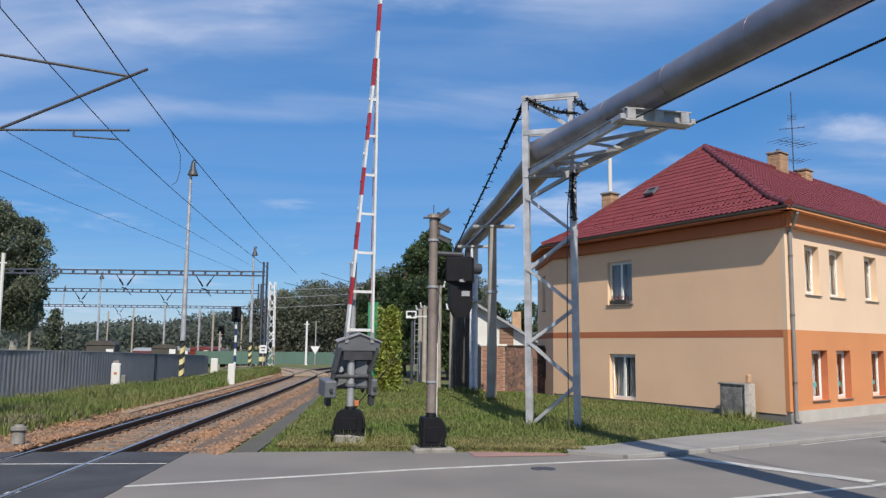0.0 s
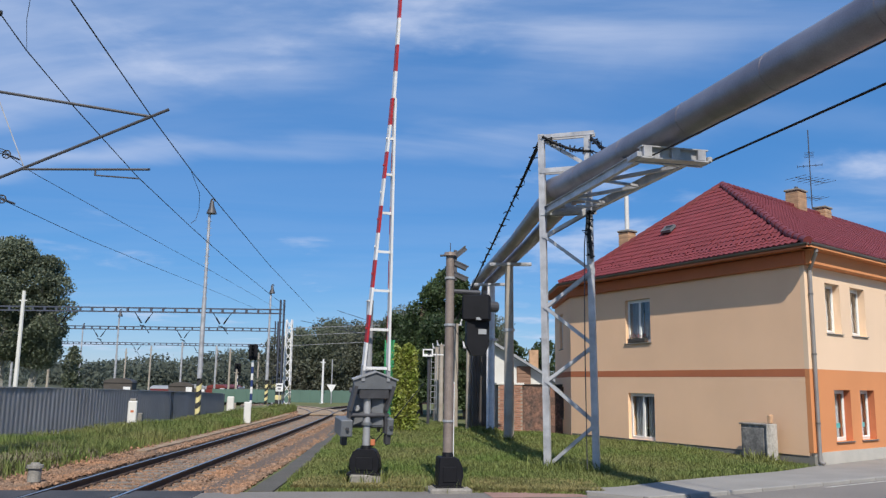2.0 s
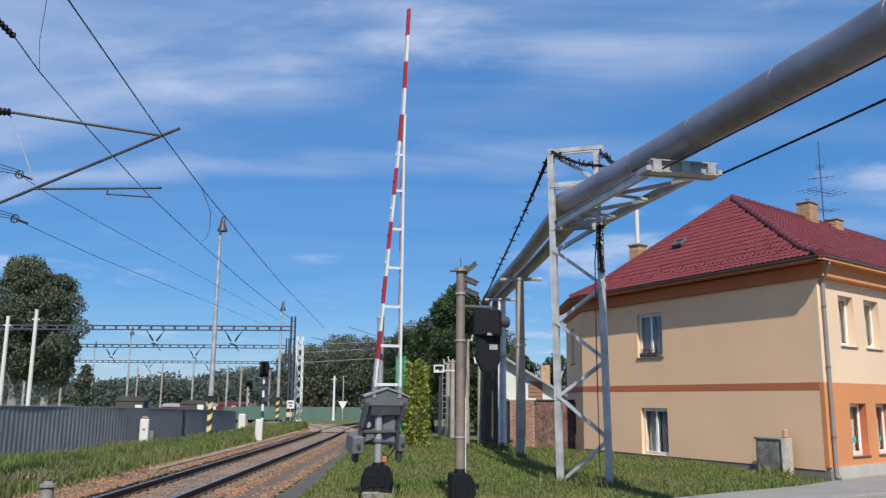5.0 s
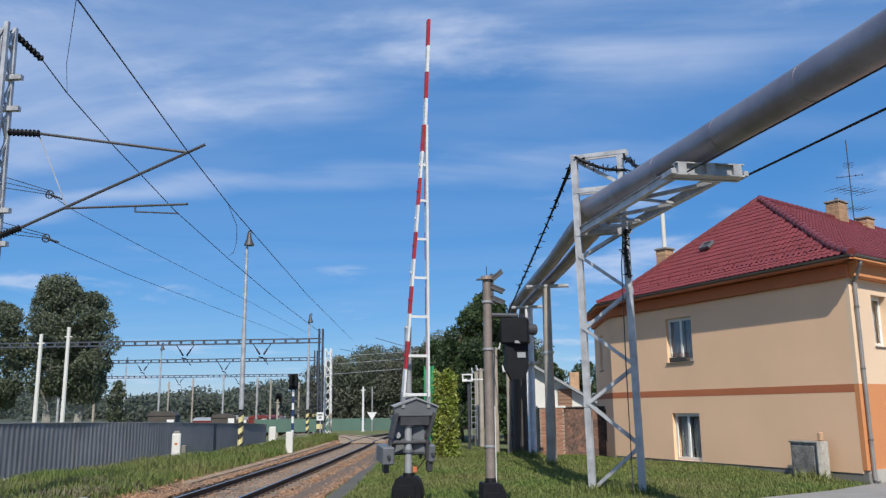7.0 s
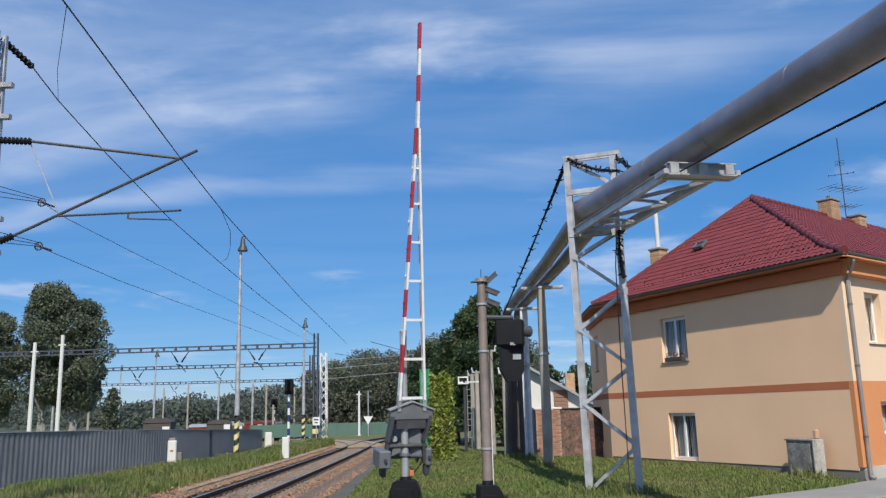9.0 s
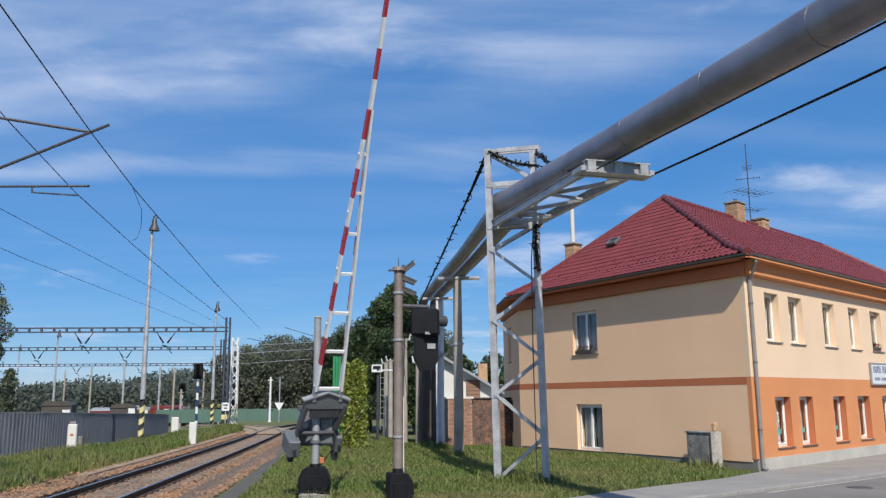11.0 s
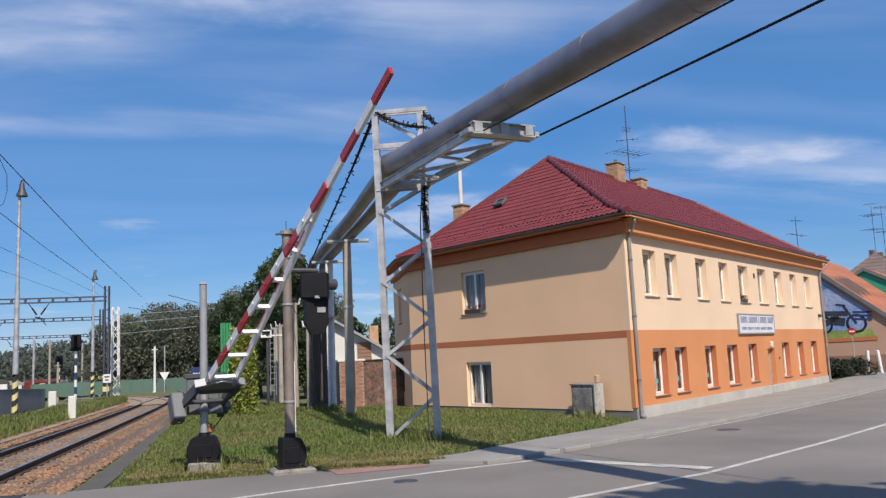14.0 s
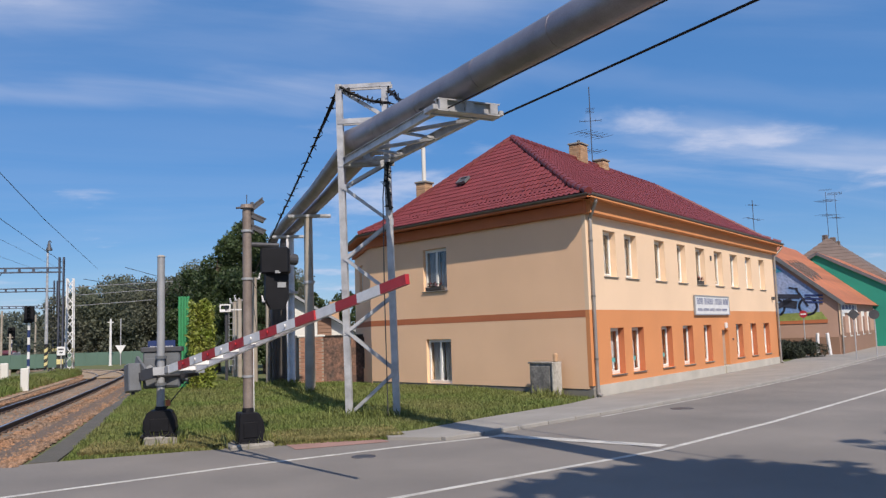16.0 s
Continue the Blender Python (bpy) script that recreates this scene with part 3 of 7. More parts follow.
def arrays_object(name, verts, loops_per_face, material, label, category, kind="stuff"):
    """A joined mesh of equal faces, filled from arrays."""
    me = bpy.data.meshes.new(name)
    nv = len(verts)
    nf = nv // loops_per_face
    me.vertices.add(nv)
    me.vertices.foreach_set("co", np.asarray(verts, dtype=np.float32).ravel())
    me.loops.add(nv)
    me.loops.foreach_set("vertex_index", np.arange(nv, dtype=np.int32))
    me.polygons.add(nf)
    me.polygons.foreach_set("loop_start", np.arange(0, nv, loops_per_face, dtype=np.int32))
    me.update(calc_edges=True)
    me.materials.append(material)
    ob = new(name, me)
    return tagged(ob, label, category, kind=kind) if label else ob


def stones(name, n, place, size, material, label):
    """Loose stones: squashed, turned eight-faced lumps."""
    c = place(n)
    n = len(c)
    s = size * rng.uniform(0.6, 1.5, (n, 1, 1))
    base = np.array([[1, 0, 0], [0, 1, 0], [-1, 0, 0], [0, -1, 0], [0, 0, 1], [0, 0, -1]], float)
    b = base[None] * (1 + rng.uniform(-0.35, 0.35, (n, 6, 1))) * s * np.array([1, 0.8, 0.7])
    a = rng.uniform(0, 2 * np.pi, n)
    R = np.zeros((n, 3, 3))
    R[:, 0, 0], R[:, 0, 1], R[:, 1, 0], R[:, 1, 1], R[:, 2, 2] = np.cos(a), -np.sin(a), np.sin(a), np.cos(a), 1
    t = rng.uniform(-0.6, 0.6, n)
    T = np.zeros((n, 3, 3))
    T[:, 0, 0], T[:, 1, 1], T[:, 1, 2], T[:, 2, 1], T[:, 2, 2] = 1, np.cos(t), -np.sin(t), np.sin(t), np.cos(t)
    b = np.einsum("nij,nkj->nki", R @ T, b) + c[:, None, :]
    idx = np.array([(0, 1, 4), (1, 2, 4), (2, 3, 4), (3, 0, 4), (1, 0, 5), (2, 1, 5), (3, 2, 5), (0, 3, 5)])
    off = (np.arange(n) * 6)[:, None, None] + idx[None]
    me = bpy.data.meshes.new(name)
    me.from_pydata(b.reshape(-1, 3).tolist(), [], off.reshape(-1, 3).tolist())
    me.materials.append(material)
    return tagged(new(name, me), label, "gravel", kind="stuff")


def ballast_places(n):
    y = 14.9 + 45 * rng.random(n) ** 2.0
    d = rng.uniform(-2.55, 2.65, n)
    x = np.interp(y, MAIN_Y, MAIN_X) + d
    z = np.where(np.abs(d) < 1.3, -0.195, np.maximum(ground_z(x, y), -0.17)) + rng.uniform(0.0, 0.035, n)
    z = np.where(np.abs(d) > 1.3, z + 0.08 * np.clip(1 - (np.abs(d) - 1.3) / 1.0, 0, 1), z)
    return np.stack([x, y, z], 1)


bed = []
for i, p in enumerate(MAIN):
    if 14.8 < p.y < 116:
        bed.append((p.x, p.y))
bm = BM()
rows = []
for x, y in bed:
    rows.append([bm.verts.new((x + a, y, z)) for a, z in ((-2.4, -0.10), (-1.5, -0.10), (-1.25, -0.185), (1.25, -0.185), (1.5, -0.10), (2.5, -0.035), (2.75, -0.06))])
for a, b in zip(rows, rows[1:]):
    for k in range(6):
        bm.faces.new((a[k], a[k + 1], b[k + 1], b[k]))
tagged(part("ballast_bed", bm, BALLAST_BED), "brown stony ballast bed under the track", "ballast", kind="structure")
stones("ballast", 42000, ballast_places, 0.042, BALLAST, "loose rust-brown ballast stones along the track")


def blades(name, n, place, height, material, label, lean=0.55, width=0.009):
    """Grass: single bent blades."""
    c, hf = place(n)
    n = len(c)
    h = height * hf * rng.uniform(0.5, 1.35, n)
    a = rng.uniform(0, 2 * np.pi, n)
    w = width * rng.uniform(0.7, 1.6, n) * (1 + c[:, 1] / 40)
    d = np.stack([np.cos(a), np.sin(a), 0 * a], 1)
    s = np.stack([-np.sin(a), np.cos(a), 0 * a], 1)
    ln = lean * rng.uniform(0.1, 1.2, n)
    b0, b1 = c - s * w[:, None], c + s * w[:, None]
    mid = c + d * (ln * h * 0.35)[:, None] + np.array([0, 0, 1]) * (0.6 * h)[:, None]
    tip = c + d * (ln * h)[:, None] + np.array([0, 0, 1]) * h[:, None]
    m0, m1 = mid - s * (w * 0.7)[:, None], mid + s * (w * 0.7)[:, None]
    v = np.stack([b0, b1, m1, m0, m0, m1, tip, tip], 1)
    v[:, 7] = tip - s * (w * 0.15)[:, None]
    return arrays_object(name, v.reshape(-1, 3), 4, material, label, "grass")


PB = np.array(PAVE_BACK[:6])
HOUSE_C, HOUSE_U, HOUSE_L = np.array((9.8, 23.53)), np.array((0.750, 0.661)), np.array((-0.485, 0.875))


def lawn_places(n):
    y = 15.6 + 30 * rng.random(n) ** 1.7
    left = np.interp(y, [15, 19.5, 30, 38, 50], [-3.25, -3.52, -4.4, -5.1, -6.4])
    right = np.where(y < 23.4, np.interp(y, PB[:, 1], PB[:, 0]), 9.8 - 0.554 * (y - 23.5))
    x = left + (right - left) * rng.random(n)
    hf = 0.55 + 0.55 * np.clip((y - 15.6) / 2.0, 0, 1)
    hf *= 0.6 + 0.8 * np.array([noise.noise((a * 0.5, b * 0.5, 0)) * 0.5 + 0.5 for a, b in zip(x, y)])
    keep = ~((np.abs(x + 0.2) < 0.42) & (np.abs(y - 15.8) < 0.42)) & ~((np.abs(x + 1.8) < 0.5) & (y > 16.2) & (y < 17.5)) & ~((y < 16.6) & (rng.random(n) < 0.75) & (x < 2.2))
    return np.stack([x, y, ground_z(x, y)], 1)[keep], hf[keep]


def verge_places(n):
    x = -3.1 + 5.8 * rng.random(n)
    y = 15.75 + 1.9 * rng.random(n) ** 1.5
    keep = (np.abs(x + 0.2) > 0.42) & ~((np.abs(x + 1.8) < 0.42) & (y > 16.3))
    return np.stack([x, y, np.full(n, -0.03)], 1)[keep], np.ones(n)[keep] * 0.8


def left_places(n):
    y = 14.2 + 45 * rng.random(n) ** 1.6
    c = np.interp(y, MAIN_Y, MAIN_X)
    x = c - 2.3 - rng.random(n) ** 0.8 * np.interp(y, [14, 30, 45, 60], [7.5, 4.0, 2.4, 1.2])
    hf = 0.35 + 1.1 * np.array([noise.noise((a * 0.6, b * 0.35, 3)) * 0.5 + 0.5 for a, b in zip(x, y)])
    keep = (x > np.interp(y, [14, 24, 30, 36, 46, 55], [-13.0, -13.6, -13.0, -12.3, -12.9, -13.8])) & (rng.random(n) < np.clip((y - 13.5) / 7 + 0.15, 0, 1))
    return np.stack([x, y, ground_z(x, y)], 1)[keep], hf[keep]


blades("grass", 190000, lawn_places, 0.105, GRASS, "uneven green grass between the road and the house")
blades("dry_grass", 46000, verge_places, 0.12, DRYGRASS, "yellowed dry grass along the road's edge")


def tuft_places(n):
    """Rank tufts round the feet of the portal and the posts, and along the kerb."""
    spots = np.array(((2.08, 19.75), (3.15, 19.4), (1.77, 29.4), (1.30, 34.0), (0.9, 35.1), (-1.87, 17.3), (-0.19, 16.1), (8.6, 24.2), (2.6, 19.5)))
    k = rng.integers(0, len(spots), n)
    x, y = (spots[k] + rng.normal(0, 0.22, (n, 2))).T
    return np.stack([x, y, ground_z(x, y)], 1), rng.uniform(0.5, 1.3, n)


blades("grass_tufts", 5200, tuft_places, 0.24, GRASS, "rank tufts of grass round the feet of posts", lean=0.7)


def scrub_places(n):
    y = 14.6 + 7.5 * rng.random(n) ** 1.3
    x = np.interp(y, MAIN_Y, MAIN_X) - 2.5 - rng.random(n) ** 0.8 * np.interp(y, [14, 18, 22], [6.5, 4.5, 1.2])
    hf = 0.3 + 1.2 * np.array([noise.noise((a * 0.8, b * 0.8, 7)) * 0.5 + 0.5 for a, b in zip(x, y)])
    return np.stack([x, y, ground_z(x, y)], 1), hf


blades("dry_weeds", 16000, scrub_places, 0.26, SCRUB, "dry grey-brown weeds near the crossing", lean=0.8)
blades("tall_grass", 85000, left_places, 0.32, GRASS, "tall grass and weeds beside the track")

# ---- the two-storey house ----
EAVE, BAND_TOP, BAND_BOT, PL = 6.02, 2.52, 2.30, 0.22
C2, UR, UL = Vector((9.8, 23.53, 0)), Vector((0.750, 0.661, 0)), Vector((-0.485, 0.875, 0))
LEN_R, LEN_L = 21.6, 11.05
E2 = C2 + UL * LEN_L
F2 = Vector((4.40, 38.2, 0))
G2 = C2 + UR * LEN_R
B2 = Vector((20.0, 47.2, 0))


def wall_frame(origin, u, n_out):
    """A wall's own space: x along it, y outward, z up."""
    m = Matrix((u.normalized(), n_out.normalized(), Vector((0, 0, 1)))).transposed().to_4x4()
    m.translation = origin
    return m


def wall_panel(bm, x0, x1, z0, z1, holes, y0=-0.35, y1=0.0):
    """A thick wall from x0 to x1, z0 to z1, with openings cut right through (x0, x1, z0, z1)."""
    xs = sorted({x0, x1, *[min(max(v, x0), x1) for h in holes for v in h[:2]]})
    zs = sorted({z0, z1, *[min(max(v, z0), z1) for h in holes for v in h[2:]]})
    for a, b in zip(xs, xs[1:]):
        run = None
        for c, d in zip(zs, zs[1:]):
            mx, mz = (a + b) / 2, (c + d) / 2
            if b - a < 1e-5 or d - c < 1e-5:
                continue
            if any(h[0] < mx < h[1] and h[2] < mz < h[3] for h in holes):
                continue
            box(bm, (b - a, y1 - y0, d - c), (mx, (y0 + y1) / 2, mz))
    bmesh.ops.remove_doubles(bm, verts=bm.verts[:], dist=1e-4)
    seen = {}
    for f in bm.faces[:]:
        k = tuple(round(v, 3) for v in f.calc_center_median())
        if k in seen:
            for g in (f, seen[k]):
                if g.is_valid:
                    bm.faces.remove(g)
        else:
            seen[k] = f
    return bm


def window(parent, W, x, z0, w, h, depth, posters=False, sashes=1, flowers=False, frame_name="window"):
    """A casement set back in its opening: frame, sashes, pane, sill, curtain."""
    M = W @ Matrix.Translation((x, -depth, z0))
    win = thing(frame_name, M, "", "")
    win.parent = parent
    bm = BM()
    t = 0.06
    box(bm, (w, 0.07, t), (w / 2, 0, t / 2), bevel=0.006)
    box(bm, (w, 0.07, t), (w / 2, 0, h - t / 2), bevel=0.006)
    box(bm, (t, 0.07, h - 2 * t), (t / 2, 0, h / 2), bevel=0.006)
    box(bm, (t, 0.07, h - 2 * t), (w - t / 2, 0, h / 2), bevel=0.006)
    part("window_frame", bm, FRAME_W, win)
    for k in range(sashes):
        a, b = t + (w - 2 * t) * k / sashes, t + (w - 2 * t) * (k + 1) / sashes
        bm, s = BM(), 0.05
        for c in ((a + s / 2), (b - s / 2)):
            box(bm, (s, 0.05, h - 2 * t), (c, 0.025, h / 2), bevel=0.005)
        for c in (t + s / 2, h - t - s / 2):
            box(bm, (b - a - 2 * s, 0.05, s), ((a + b) / 2, 0.025, c), bevel=0.005)
        sash = part("sash", bm, FRAME_W, win)
        g = part("pane", box(BM(), (b - a - 2 * s, 0.008, h - 2 * t - 2 * s), ((a + b) / 2, 0.02, h / 2)), GLASS, win)
        g.visible_shadow = False
    bm = BM()
    n = 14
    for k in range(n):
        for side in (0, 1):
            cover = 0.47 if sashes == 2 else 0.30
            xx = t + (w - 2 * t) * (cover * k / n + (0.0 if side == 0 else 1.0 - cover))
            box(bm, (0.034 if sashes == 2 else 0.022, 0.03, h - 0.15), (xx, -0.14 - 0.02 * (k % 2), h / 2))
    part("curtain", bm, CURTAIN, win, "pale hanging curtain")
    bm = box(BM(), (w + 0.10, depth + 0.10, 0.035), (w / 2, depth / 2 - 0.0, -0.018), bevel=0.008)
    part("window_sill", bm, PLINTH_DARK if not posters else GUTTER, win, "grey sheet sill")
    if posters:
        part("poster", box(BM(), (w * 0.55, 0.006, 0.14), (w * 0.4, 0.032, h * 0.30)), TEAL, win, "small teal notice stuck to the glass")
        part("poster", box(BM(), (w * 0.18, 0.006, h * 0.4), (w * 0.25, 0.032, h * 0.68)), TEAL, win, "small teal notice stuck to the glass")
    if flowers:
        bm = box(BM(), (w * 0.7, 0.16, 0.14), (w * 0.55, 0.12, 0.085), bevel=0.02)
        fb = part("flower_box", bm, WAGON, win, "window box with red flowers")
        v = rng.uniform(-1, 1, (160, 3)) * np.array((w * 0.33, 0.09, 0.10)) + np.array((w * 0.55, 0.13, 0.22))
        q = v[:, None, :] + rng.uniform(-0.03, 0.03, (160, 4, 3))
        o = tagged(arrays_object("flowers", q.reshape(-1, 3), 4, BUSH, "", ""), kind="stuff")
        o.parent = fb
        v = rng.uniform(-1, 1, (30, 3)) * np.array((w * 0.3, 0.08, 0.07)) + np.array((w * 0.55, 0.15, 0.26))
        q = v[:, None, :] + rng.uniform(-0.03, 0.03, (30, 4, 3))
        o = tagged(arrays_object("blossoms", q.reshape(-1, 3), 4, RED_P, "", ""), kind="stuff")
        o.parent = fb
    return win


def make_house():
    th = thing("house", Matrix.Translation((0, 0, 0)), "two-storey apricot and orange rendered house with a hipped red tile roof", "house")
    NR, NL = Vector((0.661, -0.750, 0)), Vector((-0.875, -0.485, 0))
    WR, WL = wall_frame(C2, UR, NR), wall_frame(C2, UL, NL)
    d3 = (F2 - E2).normalized()
    N3 = Vector((-d3.y, d3.x, 0))
    W3 = wall_frame(E2, d3, N3)
    up = [(1.22, 2.16), (2.87, 3.87), (5.49, 6.47), (7.75, 8.66), (9.82, 10.92), (12.13, 13.2), (14.31, 15.38), (16.63, 17.56), (18.89, 19.81)]
    lo = [(1.43, 2.47), (3.11, 4.11), (5.72, 6.77), (7.88, 9.0), (10.26, 11.23), (14.55, 15.56), (16.81, 17.75), (19.02, 20.04)]
    hu = [(a, b, 3.58, 5.06) for a, b in up]
    hl = [(a, b, 0.47, 1.95) for a, b in lo] + [(12.55, 13.45, PL, 1.72)]
    part("wall_street_upper", wall_panel(BM(), 0.10, LEN_R, BAND_TOP, 5.45, hu), WALL_CREAM, th, "cream rendered upper wall", WR)
    part("wall_street_lower", wall_panel(BM(), 0.10, LEN_R, PL, BAND_TOP, hl), WALL_ORANGE, th, "orange rendered lower wall", WR)
    bm = box(BM(), (12.43, 0.42, PL + 0.3), (12.67 / 2, -0.155, PL / 2 - 0.15))
    box(bm, (LEN_R - 13.45, 0.42, PL + 0.3), ((LEN_R + 13.45) / 2, -0.155, PL / 2 - 0.15))
    part("plinth", bm, PLINTH, th, "pale grey rendered plinth", WR)
    part("cornice", box(BM(), (LEN_R + 0.10, 0.58, 0.46), (LEN_R / 2, -0.05, 5.685), bevel=0.03), WALL_ORANGE, th, "orange cornice under the eaves", WR)
    # side wall
    hs = [(6.41, 7.72, 3.50, 5.05), (6.30, 7.66, 0.14, 1.73)]
    part("wall_side", wall_panel(BM(), 0.15, LEN_L, BAND_TOP, 5.45, hs[:1]), WALL_L, th, "apricot rendered side wall", WL)
    part("wall_side_lower", wall_panel(BM(), 0.15, LEN_L, 0.13, BAND_BOT, hs[1:]), WALL_L, th, "apricot rendered side wall", WL)
    part("wall_band", box(BM(), (LEN_L - 0.15, 0.356, BAND_TOP - BAND_BOT), ((LEN_L + 0.15) / 2, -0.174, (BAND_TOP + BAND_BOT) / 2)), BAND, th, "rust-red painted band", WL)
    part("corner_stripe", box(BM(), (0.15, 0.356, BAND_TOP - PL), (0.075, -0.176, (BAND_TOP + PL) / 2)), WALL_ORANGE, th, "orange corner of the wall", WL)
    part("corner_stripe_upper", box(BM(), (0.15, 0.356, 5.45 - BAND_TOP), (0.075, -0.176, (BAND_TOP + 5.45) / 2)), WALL_CREAM, th, "cream corner of the wall", WL)
    part("plinth", box(BM(), (LEN_L, 0.33, 0.6), (LEN_L / 2, -0.185, -0.17)), PLINTH_DARK, th, "dark grey plinth in the grass", WL)
    part("cornice", box(BM(), (LEN_L + 0.1, 0.50, 0.40), (LEN_L / 2 - 0.05, -0.12, 5.655), bevel=0.03), BAND, th, "rust-red cornice under the eaves", WL)
    # narrow end wall and the hidden back
    l3 = (F2 - E2).length
    h3 = [(2.2, 3.3, 3.50, 5.0), (2.2, 3.3, 0.6, 1.9)]
    part("wall_end", wall_panel(BM(), 0, l3, -0.2, BAND_BOT, h3[1:]), WALL_L, th, "apricot rendered end wall", W3)
    part("wall_end_upper", wall_panel(BM(), 0, l3, BAND_TOP, 5.45, h3[:1]), WALL_L, th, "apricot rendered end wall", W3)
    part("wall_band", box(BM(), (l3, 0.356, BAND_TOP - BAND_BOT), (l3 / 2, -0.174, (BAND_TOP + BAND_BOT) / 2)), BAND, th, "rust-red painted band", W3)
    part("cornice", box(BM(), (l3, 0.50, 0.40), (l3 / 2, -0.12, 5.655), bevel=0.03), BAND, th, "rust-red cornice under the eaves", W3)
    for a, b, nm in ((G2, B2, "wall_far_end"), (B2, F2, "wall_back")):
        d = (b - a).normalized()
        part(nm, box(BM(), ((b - a).length, 0.35, 5.9), ((b - a).length / 2, -0.18, 2.85)), WALL_L, th, "apricot rendered wall", wall_frame(a, d, Vector((d.y, -d.x, 0))))
    # added floors and inner wall: their near-black colour paints the rooms' shade
    part("upper_floor", poly_prism(BM(), [(p.x, p.y) for p in (C2 + UR * 0.4 + UL * 0.4, G2 - UR * 0.5 + UL * 0.4, B2 - UR * 0.5 - UL * 0.5, F2 + UR * 0.7 - UL * 0.2, E2 + UR * 0.6)], 2.6, 2.8), DARK_IN, th, "interior floor coloured dark like an unlit room")
    part("attic_floor", poly_prism(BM(), [(p.x, p.y) for p in (C2 + UR * 0.4 + UL * 0.4, G2 - UR * 0.5 + UL * 0.4, B2 - UR * 0.5 - UL * 0.5, F2 + UR * 0.7 - UL * 0.2, E2 + UR * 0.6)], 5.5, 5.7), DARK_IN, th, "attic floor coloured dark like an unlit room")
    part("ground_floor", poly_prism(BM(), [(p.x, p.y) for p in (C2 + UR * 0.4 + UL * 0.4, G2 - UR * 0.5 + UL * 0.4, B2 - UR * 0.5 - UL * 0.5, F2 + UR * 0.7 - UL * 0.2, E2 + UR * 0.6)], -0.2, 0.05), DARK_IN, th, "interior floor coloured dark like an unlit room")
    part("inner_wall", box(BM(), (LEN_R - 4, 0.1, 5.3), (LEN_R / 2 + 1.3, -3.4, 2.75)), DARK_IN, th, "inner wall coloured dark like an unlit room", WR)
    for k, (a, b) in enumerate(up):
        window(th, WR, a, 3.58, b - a, 1.48, 0.24, sashes=1, flowers=(k == 4))
    for k, (a, b) in enumerate(lo):
        window(th, WR, a, 0.47, b - a, 1.48, 0.24, posters=(k < 3), sashes=1)
        bm = BM()
        for xx in (a + 0.004, b - 0.004):
            box(bm, (0.008, 0.20, 1.47), (xx, -0.103, 1.21))
        box(bm, (b - a - 0.02, 0.20, 0.008), ((a + b) / 2, -0.103, 1.944))
        part("reveal", bm, BAND, th, "rust-red painted reveal", WR)
    window(th, WL, 6.41, 3.50, 1.31, 1.55, 0.16, sashes=2, flowers=True)
    window(th, WL, 6.30, 0.14, 1.36, 1.59, 0.16, sashes=2)
    window(th, W3, 2.2, 3.50, 1.1, 1.5, 0.16, sashes=2)
    window(th, W3, 2.2, 0.6, 1.1, 1.3, 0.16, sashes=2)
    # dark red reveals show beside the lower windows: the paint turns the corner there
    door = part("door", box(BM(), (0.9, 0.06, 1.50), (13.0, -0.20, PL + 0.75), bevel=0.01), DOOR_BROWN, th, "brown street door in a deep opening", WR)
    part("door_step", box(BM(), (0.9, 0.5, 0.3), (13.0, -0.12, PL / 2 - 0.06), bevel=0.01), PLINTH, th, "", WR)
    part("door_handle", box(BM(), (0.03, 0.05, 0.14), (12.66, -0.15, PL + 0.75)), STEEL_DARK, door)
    part("house_lamp", box(BM(), (0.16, 0.10, 0.24), (13.0, 0.05, 1.90), bevel=0.02), WHITE_P, th, "small white lamp over the door", WR)
    part("doorbell", box(BM(), (0.10, 0.04, 0.07), (14.0, 0.02, 1.30)), STEEL_DARK, th, "", WR)
    part("wall_vent", box(BM(), (0.16, 0.03, 0.2), (11.65, 0.015, 4.72), bevel=0.01), STEEL_DARK, th, "small dark grille", WR)
    part("wall_lamp", box(BM(), (0.18, 0.14, 0.16), (20.85, 0.07, 3.18), bevel=0.03), STEEL_DARK, th, "small dark wall lamp", WR)
    # sign board with unreadable lettering
    sign = part("sign_board", box(BM(), (4.30, 0.05, 0.76), (11.37, 0.045, 2.74), bevel=0.01), WHITE_P, th, "white sign board over the street windows", WR)
    part("sign_frame", wall_panel(BM(), 9.20, 13.54, 2.34, 3.14, [(9.25, 13.49, 2.39, 3.09)], 0.02, 0.085), GREY_LIGHT, sign, "thin grey frame", None).matrix_basis = Matrix.Identity(4)
    bm = BM()
    x = 9.42
    for w in (0.78, 1.05, 0.08, 0.85, 0.75):
        k = int(w / 0.13) or 1
        for j in range(k):
            box(bm, (w / k * 0.46, 0.008, 0.25), (x + w * (j + 0.5) / k, 0.075, 2.90))
        x += w + 0.12
    part("lettering", bm, SIGN_TEXT, sign, "row of blue-grey lettering too small to read")["kind"] = "stuff"
    bm = BM()
    for j in range(34):
        if j % 7 != 5:
            box(bm, (0.055, 0.008, 0.11), (9.55 + j * 0.112, 0.075, 2.56))
    part("lettering", bm, SIGN_TEXT, sign, "row of blue-grey lettering too small to read")["kind"] = "stuff"
    # roof
    zr = 9.58
    P, Q = Vector((9.95, 30.85, zr)), Vector((21.3, 41.0, zr))
    o = 0.42

    def off(a, b, c):
        """A plan corner pushed outward from its two edges."""
        d1, d2 = (b - a).normalized(), (c - b).normalized()
        n1, n2 = Vector((d1.y, -d1.x, 0)), Vector((d2.y, -d2.x, 0))
